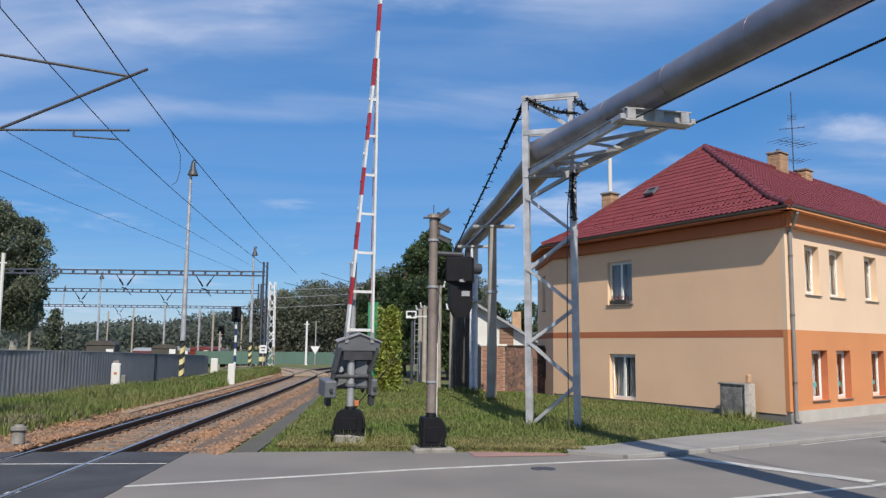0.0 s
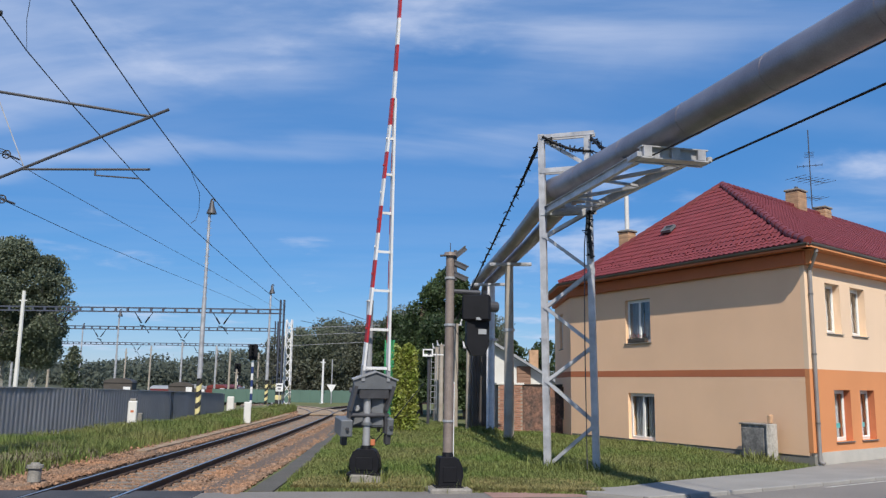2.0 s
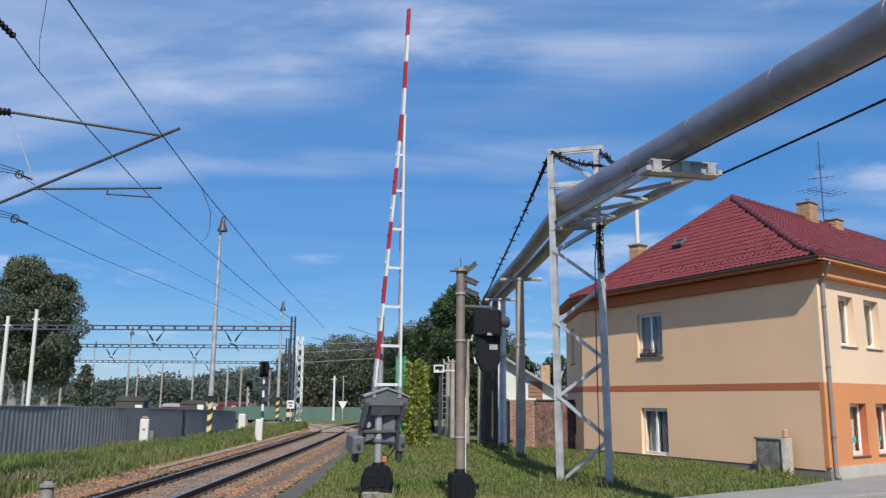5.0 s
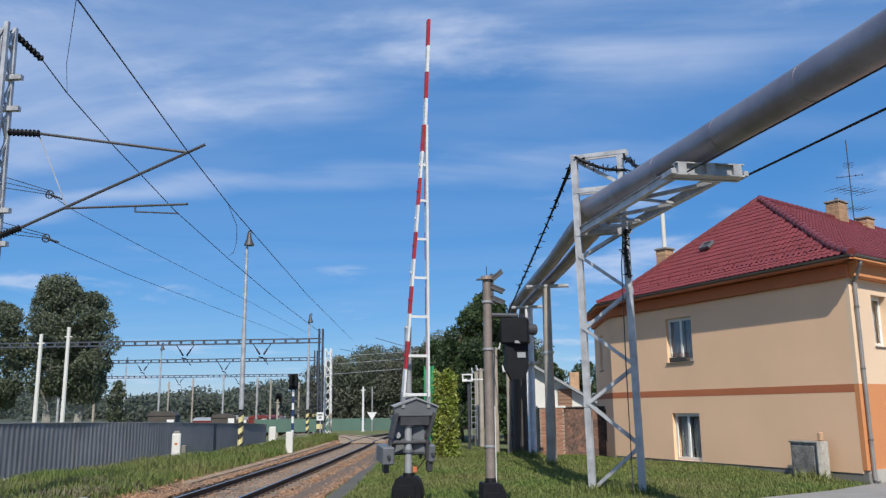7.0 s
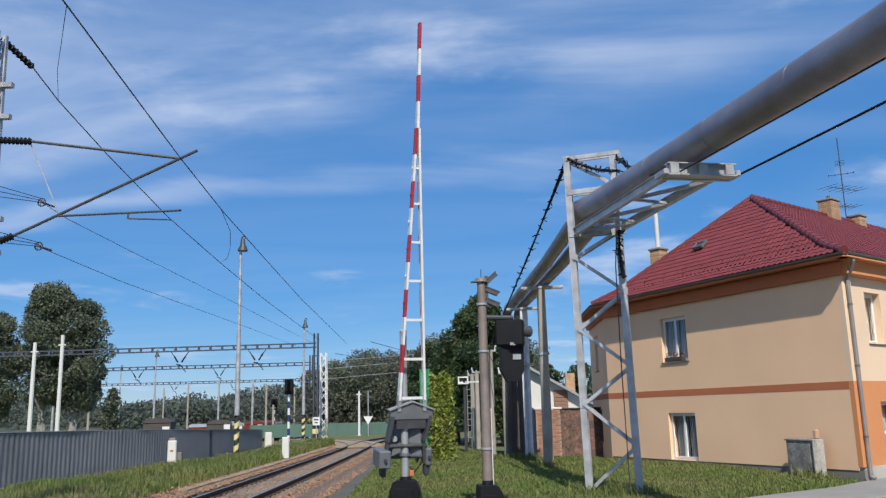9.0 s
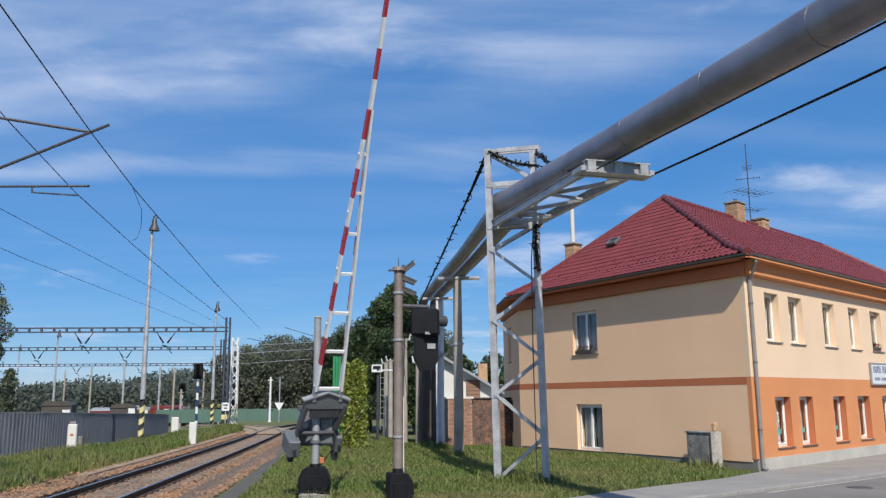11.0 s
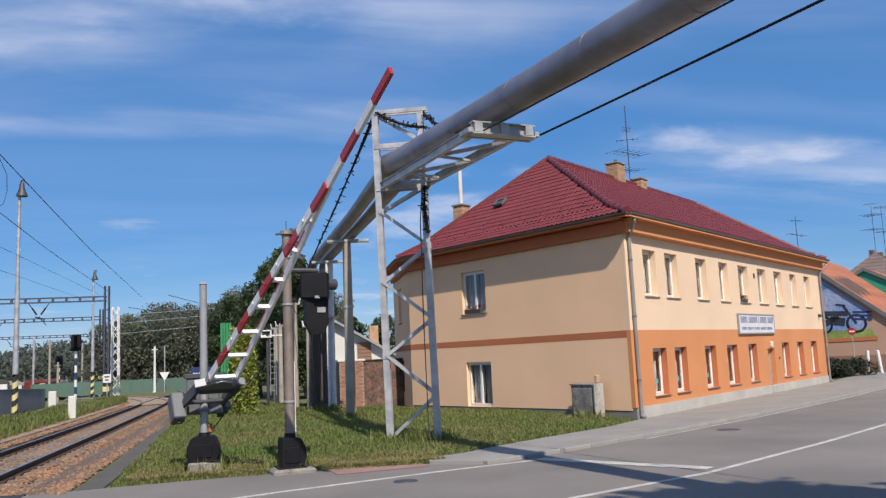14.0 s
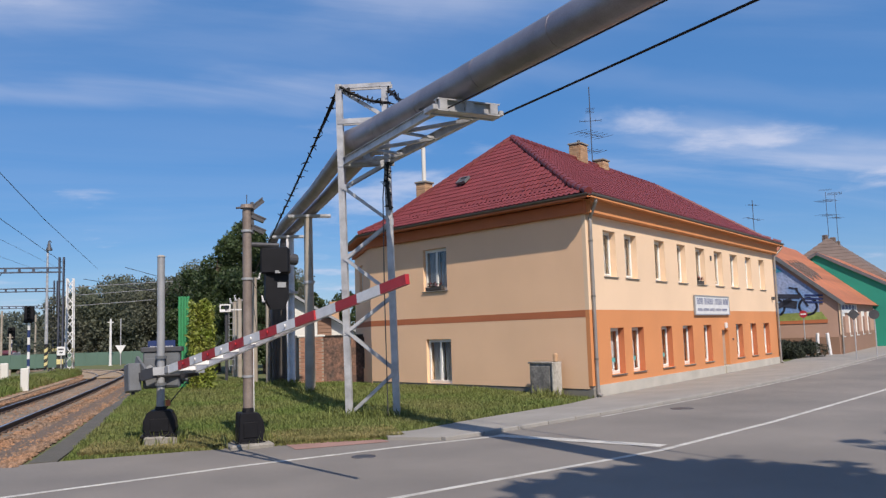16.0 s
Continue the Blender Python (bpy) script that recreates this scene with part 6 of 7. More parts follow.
# ---- lamps and overhead line on the left ----
def yard_lamp(x, y, z0, h, label, r=0.10, stripes=True, group="yard lamps"):
    th = thing("yard_lamp", Matrix.Translation((x, y, z0)), label, "lamp post", group)
    bm = BM()
    zs = 2.1 if stripes else 0.0
    rod(bm, (0, 0, zs), (0, 0, h * 0.55), r * 0.95, r * 0.75, seg=10)
    rod(bm, (0, 0, h * 0.55), (0, 0, h - 0.75), r * 0.62, r * 0.5, seg=10)
    part("mast", bm, GALV, th, smooth=True)
    if stripes:
        n = 8
        for k in range(n):
            bm = BM()
            z0s, z1s = zs * k / n, zs * (k + 1) / n
            ring = []
            for zc in (0, 1):
                ring.append([bm.verts.new((r * math.cos(a), r * math.sin(a), (z1s if zc else z0s) + 0.55 * r * math.sin(a + 0.6) * 1.6)) for a in np.linspace(0, 2 * math.pi, 10, endpoint=False)])
            for j in range(10):
                bm.faces.new((ring[0][j], ring[0][(j + 1) % 10], ring[1][(j + 1) % 10], ring[1][j]))
            part("stripe", bm, BLACK_P if k % 2 else YELLOW_P, th, "faded black stripe" if k % 2 else "faded yellow stripe")
    bm = BM()
    rungs = int((h - 3.2) / 0.35)
    for k in range(rungs):
        z = 2.4 + 0.35 * k
        rod(bm, (-0.14, 0, z), (0.14, 0, z), 0.012, seg=4)
    part("climbing_rungs", bm, GALV, th)["kind"] = "stuff"
    bm = BM()
    pts = [(0, 0, h - 0.8), (0.0, 0, h - 0.35), (0.05, 0, h - 0.12), (0.16, 0, h - 0.04), (0.22, 0, h - 0.12), (0.24, 0, h - 0.2)]
    for a, b in zip(pts, pts[1:]):
        rod(bm, a, b, 0.035, seg=6)
    part("swan_neck", bm, STEEL_DARK, th)
    bm = BM()
    prof = [(0.05, -0.16), (0.09, -0.24), (0.12, -0.45), (0.24, -0.75), (0.25, -0.82)]
    last = None
    for rr, z in prof:
        ring = [bm.verts.new((0.10 + rr * math.cos(a), rr * math.sin(a), h + z)) for a in np.linspace(0, 2 * math.pi, 14, endpoint=False)]
        if last:
            for j in range(14):
                bm.faces.new((last[j], last[(j + 1) % 14], ring[(j + 1) % 14], ring[j]))
        last = ring
    bm.faces.new(last)
    sh = part("shade", bm, STEEL_DARK, th, "dark bell-shaped lamp shade", smooth=True)
    return th


yard_lamp(-12.38, 39.7, -0.05, 10.95, "tall slim yard lamp with black and yellow striped foot", r=0.13)
yard_lamp(-16.0, 69.4, -0.05, 10.2, "tall slim yard lamp with black and yellow striped foot", r=0.14)
yard_lamp(-36.5, 88.0, -1.45, 10.9, "distant yard lamp behind the fence", r=0.14, stripes=False)
yard_lamp(-55.0, 120.0, -1.45, 11.5, "distant yard lamp behind the fence", r=0.16, stripes=False)


def lattice_mast(x, y, z0, h, w0, w1, label, striped=True, mat_=None):
    th = thing("catenary_mast", Matrix.Translation((x, y, z0)), label, "mast", "catenary masts")
    mm = mat_ or GALV

    def corner(sx, sy, z):
        w = (w0 + (w1 - w0) * z / h) / 2
        return Vector((sx * w, sy * w, z))
    for sx in (-1, 1):
        for sy in (-1, 1):
            bm = BM()
            bar(bm, corner(sx, sy, 0), corner(sx, sy, h), 0.085, 0.085, up=(1, 0, 0))
            part("leg", bm, mm, th)
            if striped:
                for k in range(5):
                    bm = BM()
                    bar(bm, corner(sx, sy, 0.35 * k), corner(sx, sy, 0.35 * (k + 1)), 0.085, 0.085, up=(1, 0, 0))
                    part("stripe", bm, BLACK_P if k % 2 else YELLOW_P, th, "black stripe" if k % 2 else "yellow stripe")
    n = int(h / 0.62)
    for side in range(4):
        bm = BM()
        cs = [(-1, -1), (1, -1), (1, 1), (-1, 1)]
        a, b = cs[side], cs[(side + 1) % 4]
        for k in range(n):
            p, q = (a, b) if k % 2 else (b, a)
            bar(bm, corner(*p, h * k / n), corner(*q, h * (k + 1) / n), 0.05, 0.05)
        part("lacing", bm, mm, th)["kind"] = "stuff"
    return th


def insulator(bm, a, b, r=0.085):
    """One ribbed body from a to b."""
    a, b = Vector(a), Vector(b)
    d = b - a
    q = d.to_track_quat("Z", "Y").to_matrix()
    n = 8
    prof = [(0.0, 0.5)]
    for k in range(n):
        prof += [((k + 0.25) / n, 0.72), ((k + 0.42) / n, 1.0), ((k + 0.60) / n, 0.95), ((k + 0.78) / n, 0.70)]
    prof.append((1.0, 0.5))
    last = None
    for t, k in prof:
        c = a + d * t
        ring = [bm.verts.new(c + q @ Vector((math.cos(w), math.sin(w), 0)) * (r * k)) for w in np.linspace(0, 2 * math.pi, 9)[:-1]]
        if last:
            for j in range(8):
                bm.faces.new((last[j], last[(j + 1) % 8], ring[(j + 1) % 8], ring[j]))
        else:
            bm.faces.new(ring)
        last = ring
    bm.faces.new(last[::-1])


def near_mast():
    th = lattice_mast(-10.35, 15.75, -0.05, 10.15, 0.46, 0.30, "grey lattice catenary mast with insulated bracket arms", striped=False)

    def loc(p):
        return Vector(p) - Vector((-10.35, 15.75, -0.05))
    bm = BM()
    rod(bm, loc((-9.45, 15.9, 7.70)), loc((-6.28, 16.0, 7.22)), 0.03, seg=8)
    part("top_tie", bm, STEEL_DARK, th)
    bm = BM()
    rod(bm, loc((-9.75, 16.0, 5.72)), loc((-5.95, 16.0, 7.38)), 0.032, seg=8)
    part("bracket_tube", bm, STEEL_DARK, th)
    bm = BM()
    rod(bm, loc((-8.85, 16.0, 6.10)), loc((-6.25, 16.0, 6.12)), 0.024, seg=8)
    part("registration_arm", bm, STEEL_DARK, th)
    bm = BM()
    rod(bm, loc((-7.35, 16.0, 6.10)), loc((-7.35, 16.0, 5.98)), 0.018, seg=6)
    rod(bm, loc((-7.35, 16.0, 5.99)), loc((-6.45, 16.0, 5.93)), 0.016, seg=6)
    part("steady_arm", bm, STEEL_DARK, th)
    bm = BM()
    rod(bm, loc((-9.5, 15.95, 7.68)), loc((-8.80, 16.0, 6.12)), 0.012, seg=5)
    part("strut", bm, GALV, th)
    for a, b in (((-10.12, 15.85, 7.74), (-9.45, 15.9, 7.70)), ((-10.15, 15.9, 5.52), (-9.75, 16.0, 5.72)), ((-10.29, 15.9, 10.05), (-9.97, 16.61, 9.68))):
        bm = BM()
        insulator(bm, loc(a), loc(b))
        part("insulator", bm, BLACK, th, "ribbed black insulator")
    for z in (9.0, 8.3, 6.1, 5.4):
        part("clamp_plate", box(BM(), (0.62, 0.12, 0.10), (0.12, 0.1, z)), GALV, th)
    for z in (6.58, 5.62):
        c = loc((-9.55, 16.6, z))
        bm = BM()
        ring = [c + Vector((math.cos(t), 0.25, math.sin(t))) * 0.085 for t in np.linspace(0, 2 * math.pi, 15)]
        for p, q in zip(ring, ring[1:]):
            rod(bm, p, q, 0.014, seg=5)
        for t in (0.3, 1.35, 2.4):
            v = Vector((math.cos(t), 0, math.sin(t))) * 0.085
            rod(bm, c - v, c + v, 0.008, seg=4)
        part("tension_wheel", bm, STEEL_DARK, th, "small spoked tension wheel", smooth=True)
        part("wheel_link", rod(BM(), c, c + Vector((0.16, 0.25, -0.05)), 0.022, seg=6), STEEL_DARK, th)
        for dz in (0.26, 0.12, -0.02):
            part("tension_wire", rod(BM(), (0, 0, z + dz + 0.05), c + Vector((0, 0, dz * 0.3)), 0.008, seg=5), WIRE, th)


near_mast()


def overhead(pts, r, label, sag=0.0):
    line = []
    for a, b in zip(pts, pts[1:]):
        line += sag_line(a, b, sag, 16)[:-1]
    line.append(Vector(pts[-1]))
    return cable("overhead_wire", line, r, WIRE, label, "overhead line")


overhead([(-9.97, 16.61, 9.68), (-10.06, 17.9, 9.41), (-10.27, 20.85, 9.05), (-10.65, 26.2, 8.55), (-11.15, 33.3, 8.22), (-11.77, 42.0, 7.93), (-12.67, 54.8, 7.70), (-13.2, 62.3, 7.6)], 0.014, "dark anchored overhead wire from the near mast")
overhead([(-3.27, -4.0, 7.2), (-5.3, 9.47, 7.19), (-6.28, 16.0, 7.20), (-6.69, 20.0, 7.05), (-7.37, 26.6, 6.99), (-8.27, 35.4, 6.93), (-11.0, 62.0, 7.2)], 0.012, "dark messenger wire over the track")
overhead([(-9.55, 16.6, 6.58), (-9.65, 17.9, 6.52), (-10.08, 22.7, 6.60), (-11.33, 36.8, 6.9), (-13.6, 62.3, 7.3)], 0.007, "thin overhead wire over the verge")
overhead([(-9.55, 16.6, 5.61), (-10.07, 21.8, 5.67), (-10.65, 27.5, 5.85), (-11.61, 36.9, 6.15), (-14.2, 62.3, 6.9)], 0.007, "thin overhead wire over the verge")
overhead([(-6.66, 19.7, 7.04), (-6.78, 20.8, 6.75), (-6.80, 20.9, 6.35), (-6.74, 20.5, 5.98), (-6.69, 20.0, 5.80)], 0.007, "thin jumper wire looped under the messenger wire")
overhead([(-5.3, 9.47, 7.19), (-7.7, 13.6, 8.2), (-10.06, 17.9, 9.41)], 0.005, "thin jumper wire between two overhead wires")


def gantry(xr, xl, y, z, label, hangers, mast=True, depth=0.30):
    th = thing("catenary_gantry", Matrix.Translation((0, y, 0)), label, "gantry", "catenary gantries")
    for dz in (0, depth):
        bm = BM()
        bar(bm, (xl, 0, z + dz), (xr, 0, z + dz), 0.12, 0.10)
        part("chord", bm, GANTRY, th)
    bm = BM()
    n = int((xr - xl) / 0.9)
    for k in range(n):
        a = xl + (xr - xl) * k / n
        bar(bm, (a, 0, z), (a, 0, z + depth), 0.10, 0.16)
    part("lacing", bm, GANTRY, th)["kind"] = "stuff"
    for x in hangers:
        bm = BM()
        for s in (-1, 1):
            rod(bm, (x + s * 0.72, 0, z), (x + s * 0.40, 0, z - 0.45), 0.03, seg=6)
            insulator(bm, (x + s * 0.45, 0, z - 0.38), (x + s * 0.14, 0, z - 0.85), 0.075)
        rod(bm, (x - 0.25, 0, z - 1.0), (x + 0.25, 0, z - 1.15), 0.04, seg=6)
        rod(bm, (x, 0, z - 1.0), (x + 0.5, 0, z - 1.6), 0.03, seg=6)
        part("hanger", bm, BLACK, th, "dark V-shaped insulator hanger")
    if mast:
        bm = BM()
        for s in (-1, 1):
            box(bm, (0.10, 0.30, z + 1.1), (xr + 0.14 * s, 0, (z + 1.1) / 2 - 0.05), bevel=0.01)
        part("mast", bm, GANTRY, th)
        bm = BM()
        for k in range(int(z / 0.6)):
            box(bm, (0.2, 0.26, 0.06), (xr, 0, 0.4 + 0.6 * k))
        part("mast_lacing", bm, GANTRY, th)["kind"] = "stuff"
        for k in range(5):
            part("stripe", box(BM(), (0.42, 0.33, 0.34), (xr, 0, 0.17 + 0.34 * k - 0.05)), BLACK_P if k % 2 else YELLOW_P, th, "black stripe" if k % 2 else "yellow stripe")
    return th


gantry(-13.45, -48.0, 62.35, 7.05, "grey lattice catenary gantry spanning the yard tracks", (-30.4, -24.0, -18))
gantry(-19.5, -62.0, 88.0, 7.25, "grey lattice catenary gantry farther down the yard", (-38.5, -29.5))
gantry(-29.0, -70.0, 128.0, 7.3, "grey lattice catenary gantry far down the yard", (-50.0, -40.5))
lattice_mast(-13.6, 66.0, -0.05, 6.9, 0.52, 0.42, "white lattice catenary mast with striped foot", mat_=WHITE_P)


def plain_mast(x, y, z0, h, r, material, label, group="yard poles"):
    bm = BM()
    rod(bm, (0, 0, 0), (0, 0, h), r, r * 0.75, seg=8)
    box(bm, (r * 3, r * 3, 0.05), (0, 0, 0.02))
    th = thing("yard_pole", Matrix.Translation((x, y, z0)), label, "pole", group)
    part("shaft", bm, material, th)
    bm = BM()
    box(bm, (0.5, 0.06, 0.08), (0, 0, h * 0.93))
    part("arm", bm, material, th)
    return th


for x, y, h in ((-45.5, 84, 7.4), (-41.2, 83, 7.6), (-33.5, 100, 8.0), (-30.5, 104, 7.8), (-26.8, 97, 7.2), (-44, 118, 8.2), (-50, 124, 8), (-38, 130, 8.4), (-29, 120, 7.5), (-24.5, 110, 6.5), (-23, 86, 4.6)):
    plain_mast(x, y, -1.45 if x < -20 else -0.05, h, 0.14, GALV if int(x * 10) % 2 else CONCRETE_POST, "slim pale pole standing in the rail yard")
for x, y, h in ((-29.7, 52.1, 8.5), (-28.3, 52.9, 9.0)):
    plain_mast(x, y, -1.45, h, 0.15, WHITE_WALL, "tall pale pole in front of the poplars")
plain_mast(-13.05, 80, -0.05, 4.2, 0.12, WHITE_P, "slim white pole beside the track bend")
th = thing("notice_board", Matrix.Translation((-13.35, 62.1, -0.05)), "small white notice board on the gantry mast", "notice")
part("board", box(BM(), (0.55, 0.03, 0.60), (0, 0, 1.58), bevel=0.01), WHITE_P, th)
part("post", rod(BM(), (0, 0.05, 0), (0, 0.05, 1.9), 0.035, seg=8), GALV, th)
bm = BM()
for k, wd in ((0.12, 0.34), (-0.10, 0.22)):
    box(bm, (wd, 0.012, 0.10), (0, -0.018, 1.58 + k))
part("lettering", bm, STEEL_DARK, th)
th = thing("road_sign", Matrix.Translation((-12.1, 79.5, -0.05)), "small white triangular sign on a slim pole", "road sign")
part("post", rod(BM(), (0, 0, 0), (0, 0, 4.2), 0.05, seg=8), GALV, th)
bm = BM()
bmesh.ops.create_cone(bm, cap_ends=True, segments=3, radius1=0.52, radius2=0.52, depth=0.03, matrix=Matrix.Translation((0, -0.07, 1.55)) @ Matrix.Rotation(math.pi / 2, 4, "X") @ Matrix.Rotation(math.pi, 4, "Z"))
part("plate", bm, WHITE_P, th)
# side brackets with wires over the bend
th = thing("bracket_arms", Matrix.Identity(4), "thin overhead brackets and wires over the track bend", "overhead bracket")
for k, (z, x1) in enumerate(((6.0, -7.5), (5.2, -7.8), (6.6, -6.4))):
    bm = BM()
    rod(bm, (-13.3, 66, z - 0.4), (x1, 67, z), 0.022, seg=5)
    part("bracket_tube", bm, GREY_LIGHT, th)
bm = BM()
for a, b in (((-9.2, 62, 7.3), (-3.0, 90, 6.6)), ((-9.0, 62, 5.9), (-3.4, 90, 5.7)), ((-12.7, 66, 6.8), (-4.5, 88, 6.0))):
    rod(bm, a, b, 0.02, seg=4)
part("wire", bm, WIRE, th)

# ---- fence, yard and trackside things ----
FENCE_LINE = [(-17.2, 14.5), (-16.2, 20.5), (-15.25, 28.5), (-14.55, 35.2), (-14.7, 45.0), (-15.5, 55.3)]


def make_fence():
    th = thing("sheet_fence", Matrix.Identity(4), "long grey corrugated sheet fence beside the siding", "fence")
    pts = smooth_line([p[0] for p in FENCE_LINE], [p[1] for p in FENCE_LINE], 1.0)
    hs = np.interp([p.y for p in pts], [14, 28, 35, 55], [1.72, 1.64, 1.52, 1.12])
    for i in range(len(pts) - 1):
        a, b = pts[i], pts[i + 1]
        d = (b - a).normalized()
        n = Vector((d.y, -d.x, 0))
        bm = BM()
        k = 16
        lo, hi = [], []
        for j in range(k + 1):
            t = j / k
            o = n * (0.018 if (j // 2) % 2 else 0.0)
            p = a.lerp(b, t) + o
            h = hs[i] + (hs[i + 1] - hs[i]) * t
            lo.append(bm.verts.new(p + Vector((0, 0, -0.03))))
            hi.append(bm.verts.new(p + Vector((0, 0, h))))
        for j in range(k):
            bm.faces.new((lo[j], lo[j + 1], hi[j + 1], hi[j]))
        g = bmesh.ops.solidify(bm, geom=bm.faces[:], thickness=0.006)
        part("panel", bm, FENCE, th)
        if i % 3 == 0:
            part("post", box(BM(), (0.08, 0.08, hs[i]), tuple(a - n * 0.06 + Vector((0, 0, hs[i] / 2)))), STEEL_DARK, th)
    for a, b, ha, hb in zip(pts[::4], pts[4::4], hs[::4], hs[4::4]):
        bm = BM()
        bar(bm, a + Vector((0, 0, ha + 0.01)), b + Vector((0, 0, hb + 0.01)), 0.08, 0.03)
        part("top_rail", bm, FENCE, th)


make_fence()


def marker_stone(name, x, y, w, d, h, material, label, cat, rz=0.2, red=False):
    th = thing(name, Matrix.Translation((x, y, -0.05)) @ Matrix.Rotation(rz, 4, "Z"), label, cat)
    bm = box(BM(), (w, d, h), (0, 0, h / 2), bevel=min(w, d) * 0.14)
    part("stone", bm, material, th)
    if red:
        part("red_mark", box(BM(), (w * 0.35, 0.01, h * 0.08), (0, -d / 2 - 0.003, h * 0.62)), BAND, th, "faded red mark")
        part("cap", box(BM(), (w * 0.7, d * 0.8, h * 0.10), (0, 0, h * 1.04), bevel=0.02), CONCRETE, th)
    return th


marker_stone("kilometre_stone", -10.15, 40.3, 0.34, 0.25, 1.02, WHITE_WALL, "white painted trackside marker stone in the grass", "marker stone")
marker_stone("concrete_stump", -13.65, 35.0, 0.36, 0.28, 1.12, WHITE_WALL, "whitewashed concrete stump with a red mark", "stump", red=True)
marker_stone("concrete_stump", -13.45, 35.3, 0.22, 0.3, 0.62, CONCRETE, "dark weathered concrete stump", "stump")
marker_stone("concrete_stump", -15.0, 55.0, 0.45, 0.3, 1.0, WHITE_WALL, "leaning white concrete stump at the fence's end", "stump")
th = thing("drain_post", Matrix.Translation((-8.30, 16.55, -0.05)), "small round concrete stub with a lid beside the track", "concrete stub")
bm = BM()
rod(bm, (0, 0, 0), (0, 0, 0.26), 0.13, 0.12, seg=12)
part("pipe_stub", bm, CONCRETE, th)
bm = BM()
rod(bm, (0, 0, 0.26), (0, 0, 0.32), 0.16, 0.15, seg=12)
rod(bm, (0, 0, 0.32), (0, 0, 0.36), 0.10, 0.08, seg=12)
part("lid", bm, CONCRETE, th)


def rail_signal(x, y, h, label):
    th = thing("rail_signal", Matrix.Translation((x, y, -0.05)), label, "signal")
    n = 7
    for k in range(n):
        bm = BM()
        rod(bm, (0, 0, h * 0.75 * k / n), (0, 0, h * 0.75 * (k + 1) / n), 0.10, seg=10)
        part("stripe", bm, (WHITE_P, BLUE_SIGN)[k % 2], th, ("white section", "dark blue section")[k % 2])
    hd = part("signal_head", box(BM(), (0.72, 0.12, 1.25), (0, 0, h * 0.75 + 0.62), bevel=0.05), BLACK, th, "black signal head")
    for k in range(4):
        bm = BM()
        rod(bm, (0, -0.06, h * 0.75 + 0.2 + 0.28 * k), (0, -0.22, h * 0.75 + 0.2 + 0.28 * k), 0.11, 0.12, seg=12, cap=False)
        part("hood", bm, BLACK, hd)
    return th


rail_signal(-16.35, 65.8, 4.9, "black-headed railway signal on a blue and white post")
rail_signal(-24.5, 92.0, 3.6, "distant railway signal in the yard")


def wagon(x, y, rz, length, h, material, label, roofmat):
    th = thing("freight_wagon", Matrix.Translation((x, y, -1.45)) @ Matrix.Rotation(rz, 4, "Z"), label, "wagon", "parked wagons")
    body = box(BM(), (2.8, length, h - 1.5), (0, 0, 1.0 + (h - 1.5) / 2), bevel=0.04)
    part("body", body, material, th)
    bm = BM()
    n = 10
    prof = [(1.45 * math.cos(a), 0.5 * math.sin(a)) for a in np.linspace(0, math.pi, n)]
    lo = [bm.verts.new((a, -length / 2 - 0.08, h - 0.5 + b)) for a, b in prof]
    hi = [bm.verts.new((a, length / 2 + 0.08, h - 0.5 + b)) for a, b in prof]
    for k in range(n - 1):
        bm.faces.new((lo[k], lo[k + 1], hi[k + 1], hi[k]))
    bm.faces.new(lo), bm.faces.new(hi[::-1])
    part("roof", bm, roofmat, th)
    for yy in (-length * 0.36, length * 0.36):
        for sx in (-0.75, 0.75):
            bm = BM()
            rod(bm, (sx - 0.07, yy, 0.46), (sx + 0.07, yy, 0.46), 0.46, seg=16)
            part("wheel", bm, STEEL_DARK, th)
    part("underframe", box(BM(), (2.3, length, 0.3), (0, 0, 0.85)), STEEL_DARK, th)
    part("notice", box(BM(), (0.7, 0.02, 0.7), (0.9, -length / 2 - 0.02, 2.3)), WHITE_P, th, "small white and red notice")
    return th


wagon(-37.0, 91.0, 0.32, 9.0, 3.55, WAGON, "dark round-roofed goods van parked in the yard", WAGON)
wagon(-33.6, 101.0, 0.30, 9.0, 3.2, WAGON, "dark round-roofed goods van parked in the yard", WAGON)
wagon(-35.5, 112.0, 0.30, 10.0, 2.9, WAGON, "dark low wagon parked in the yard", GREY_LIGHT)
wagon(-34.2, 122.0, 0.0, 9.0, 2.9, RED_BODY, "red shunting locomotive far off in the yard", RED_BODY)
wagon(-39.5, 126.0, 1.4, 14.0, 2.6, RED_BODY, "long red wagon far off in the yard", GREY_LIGHT)


def noise_wall():
    th = thing("green_barrier", Matrix.Identity(4), "long low green barrier wall beyond the yard", "barrier wall")
    a, b = Vector((-23.7, 80.6, 0)), Vector((-9.6, 83.6, 0))
    n = 14
    for k in range(n):
        p, q = a.lerp(b, k / n), a.lerp(b, (k + 0.97) / n)
        bm = BM()
        bar(bm, p + Vector((0, 0, 0.55)), q + Vector((0, 0, 0.55)), 0.15, 1.24)
        part("panel", bm, NOISE_GREEN, th)
        part("post", box(BM(), (0.2, 0.2, 1.3), (p.x, p.y, 0.55)), NOISE_GREEN, th)


noise_wall()


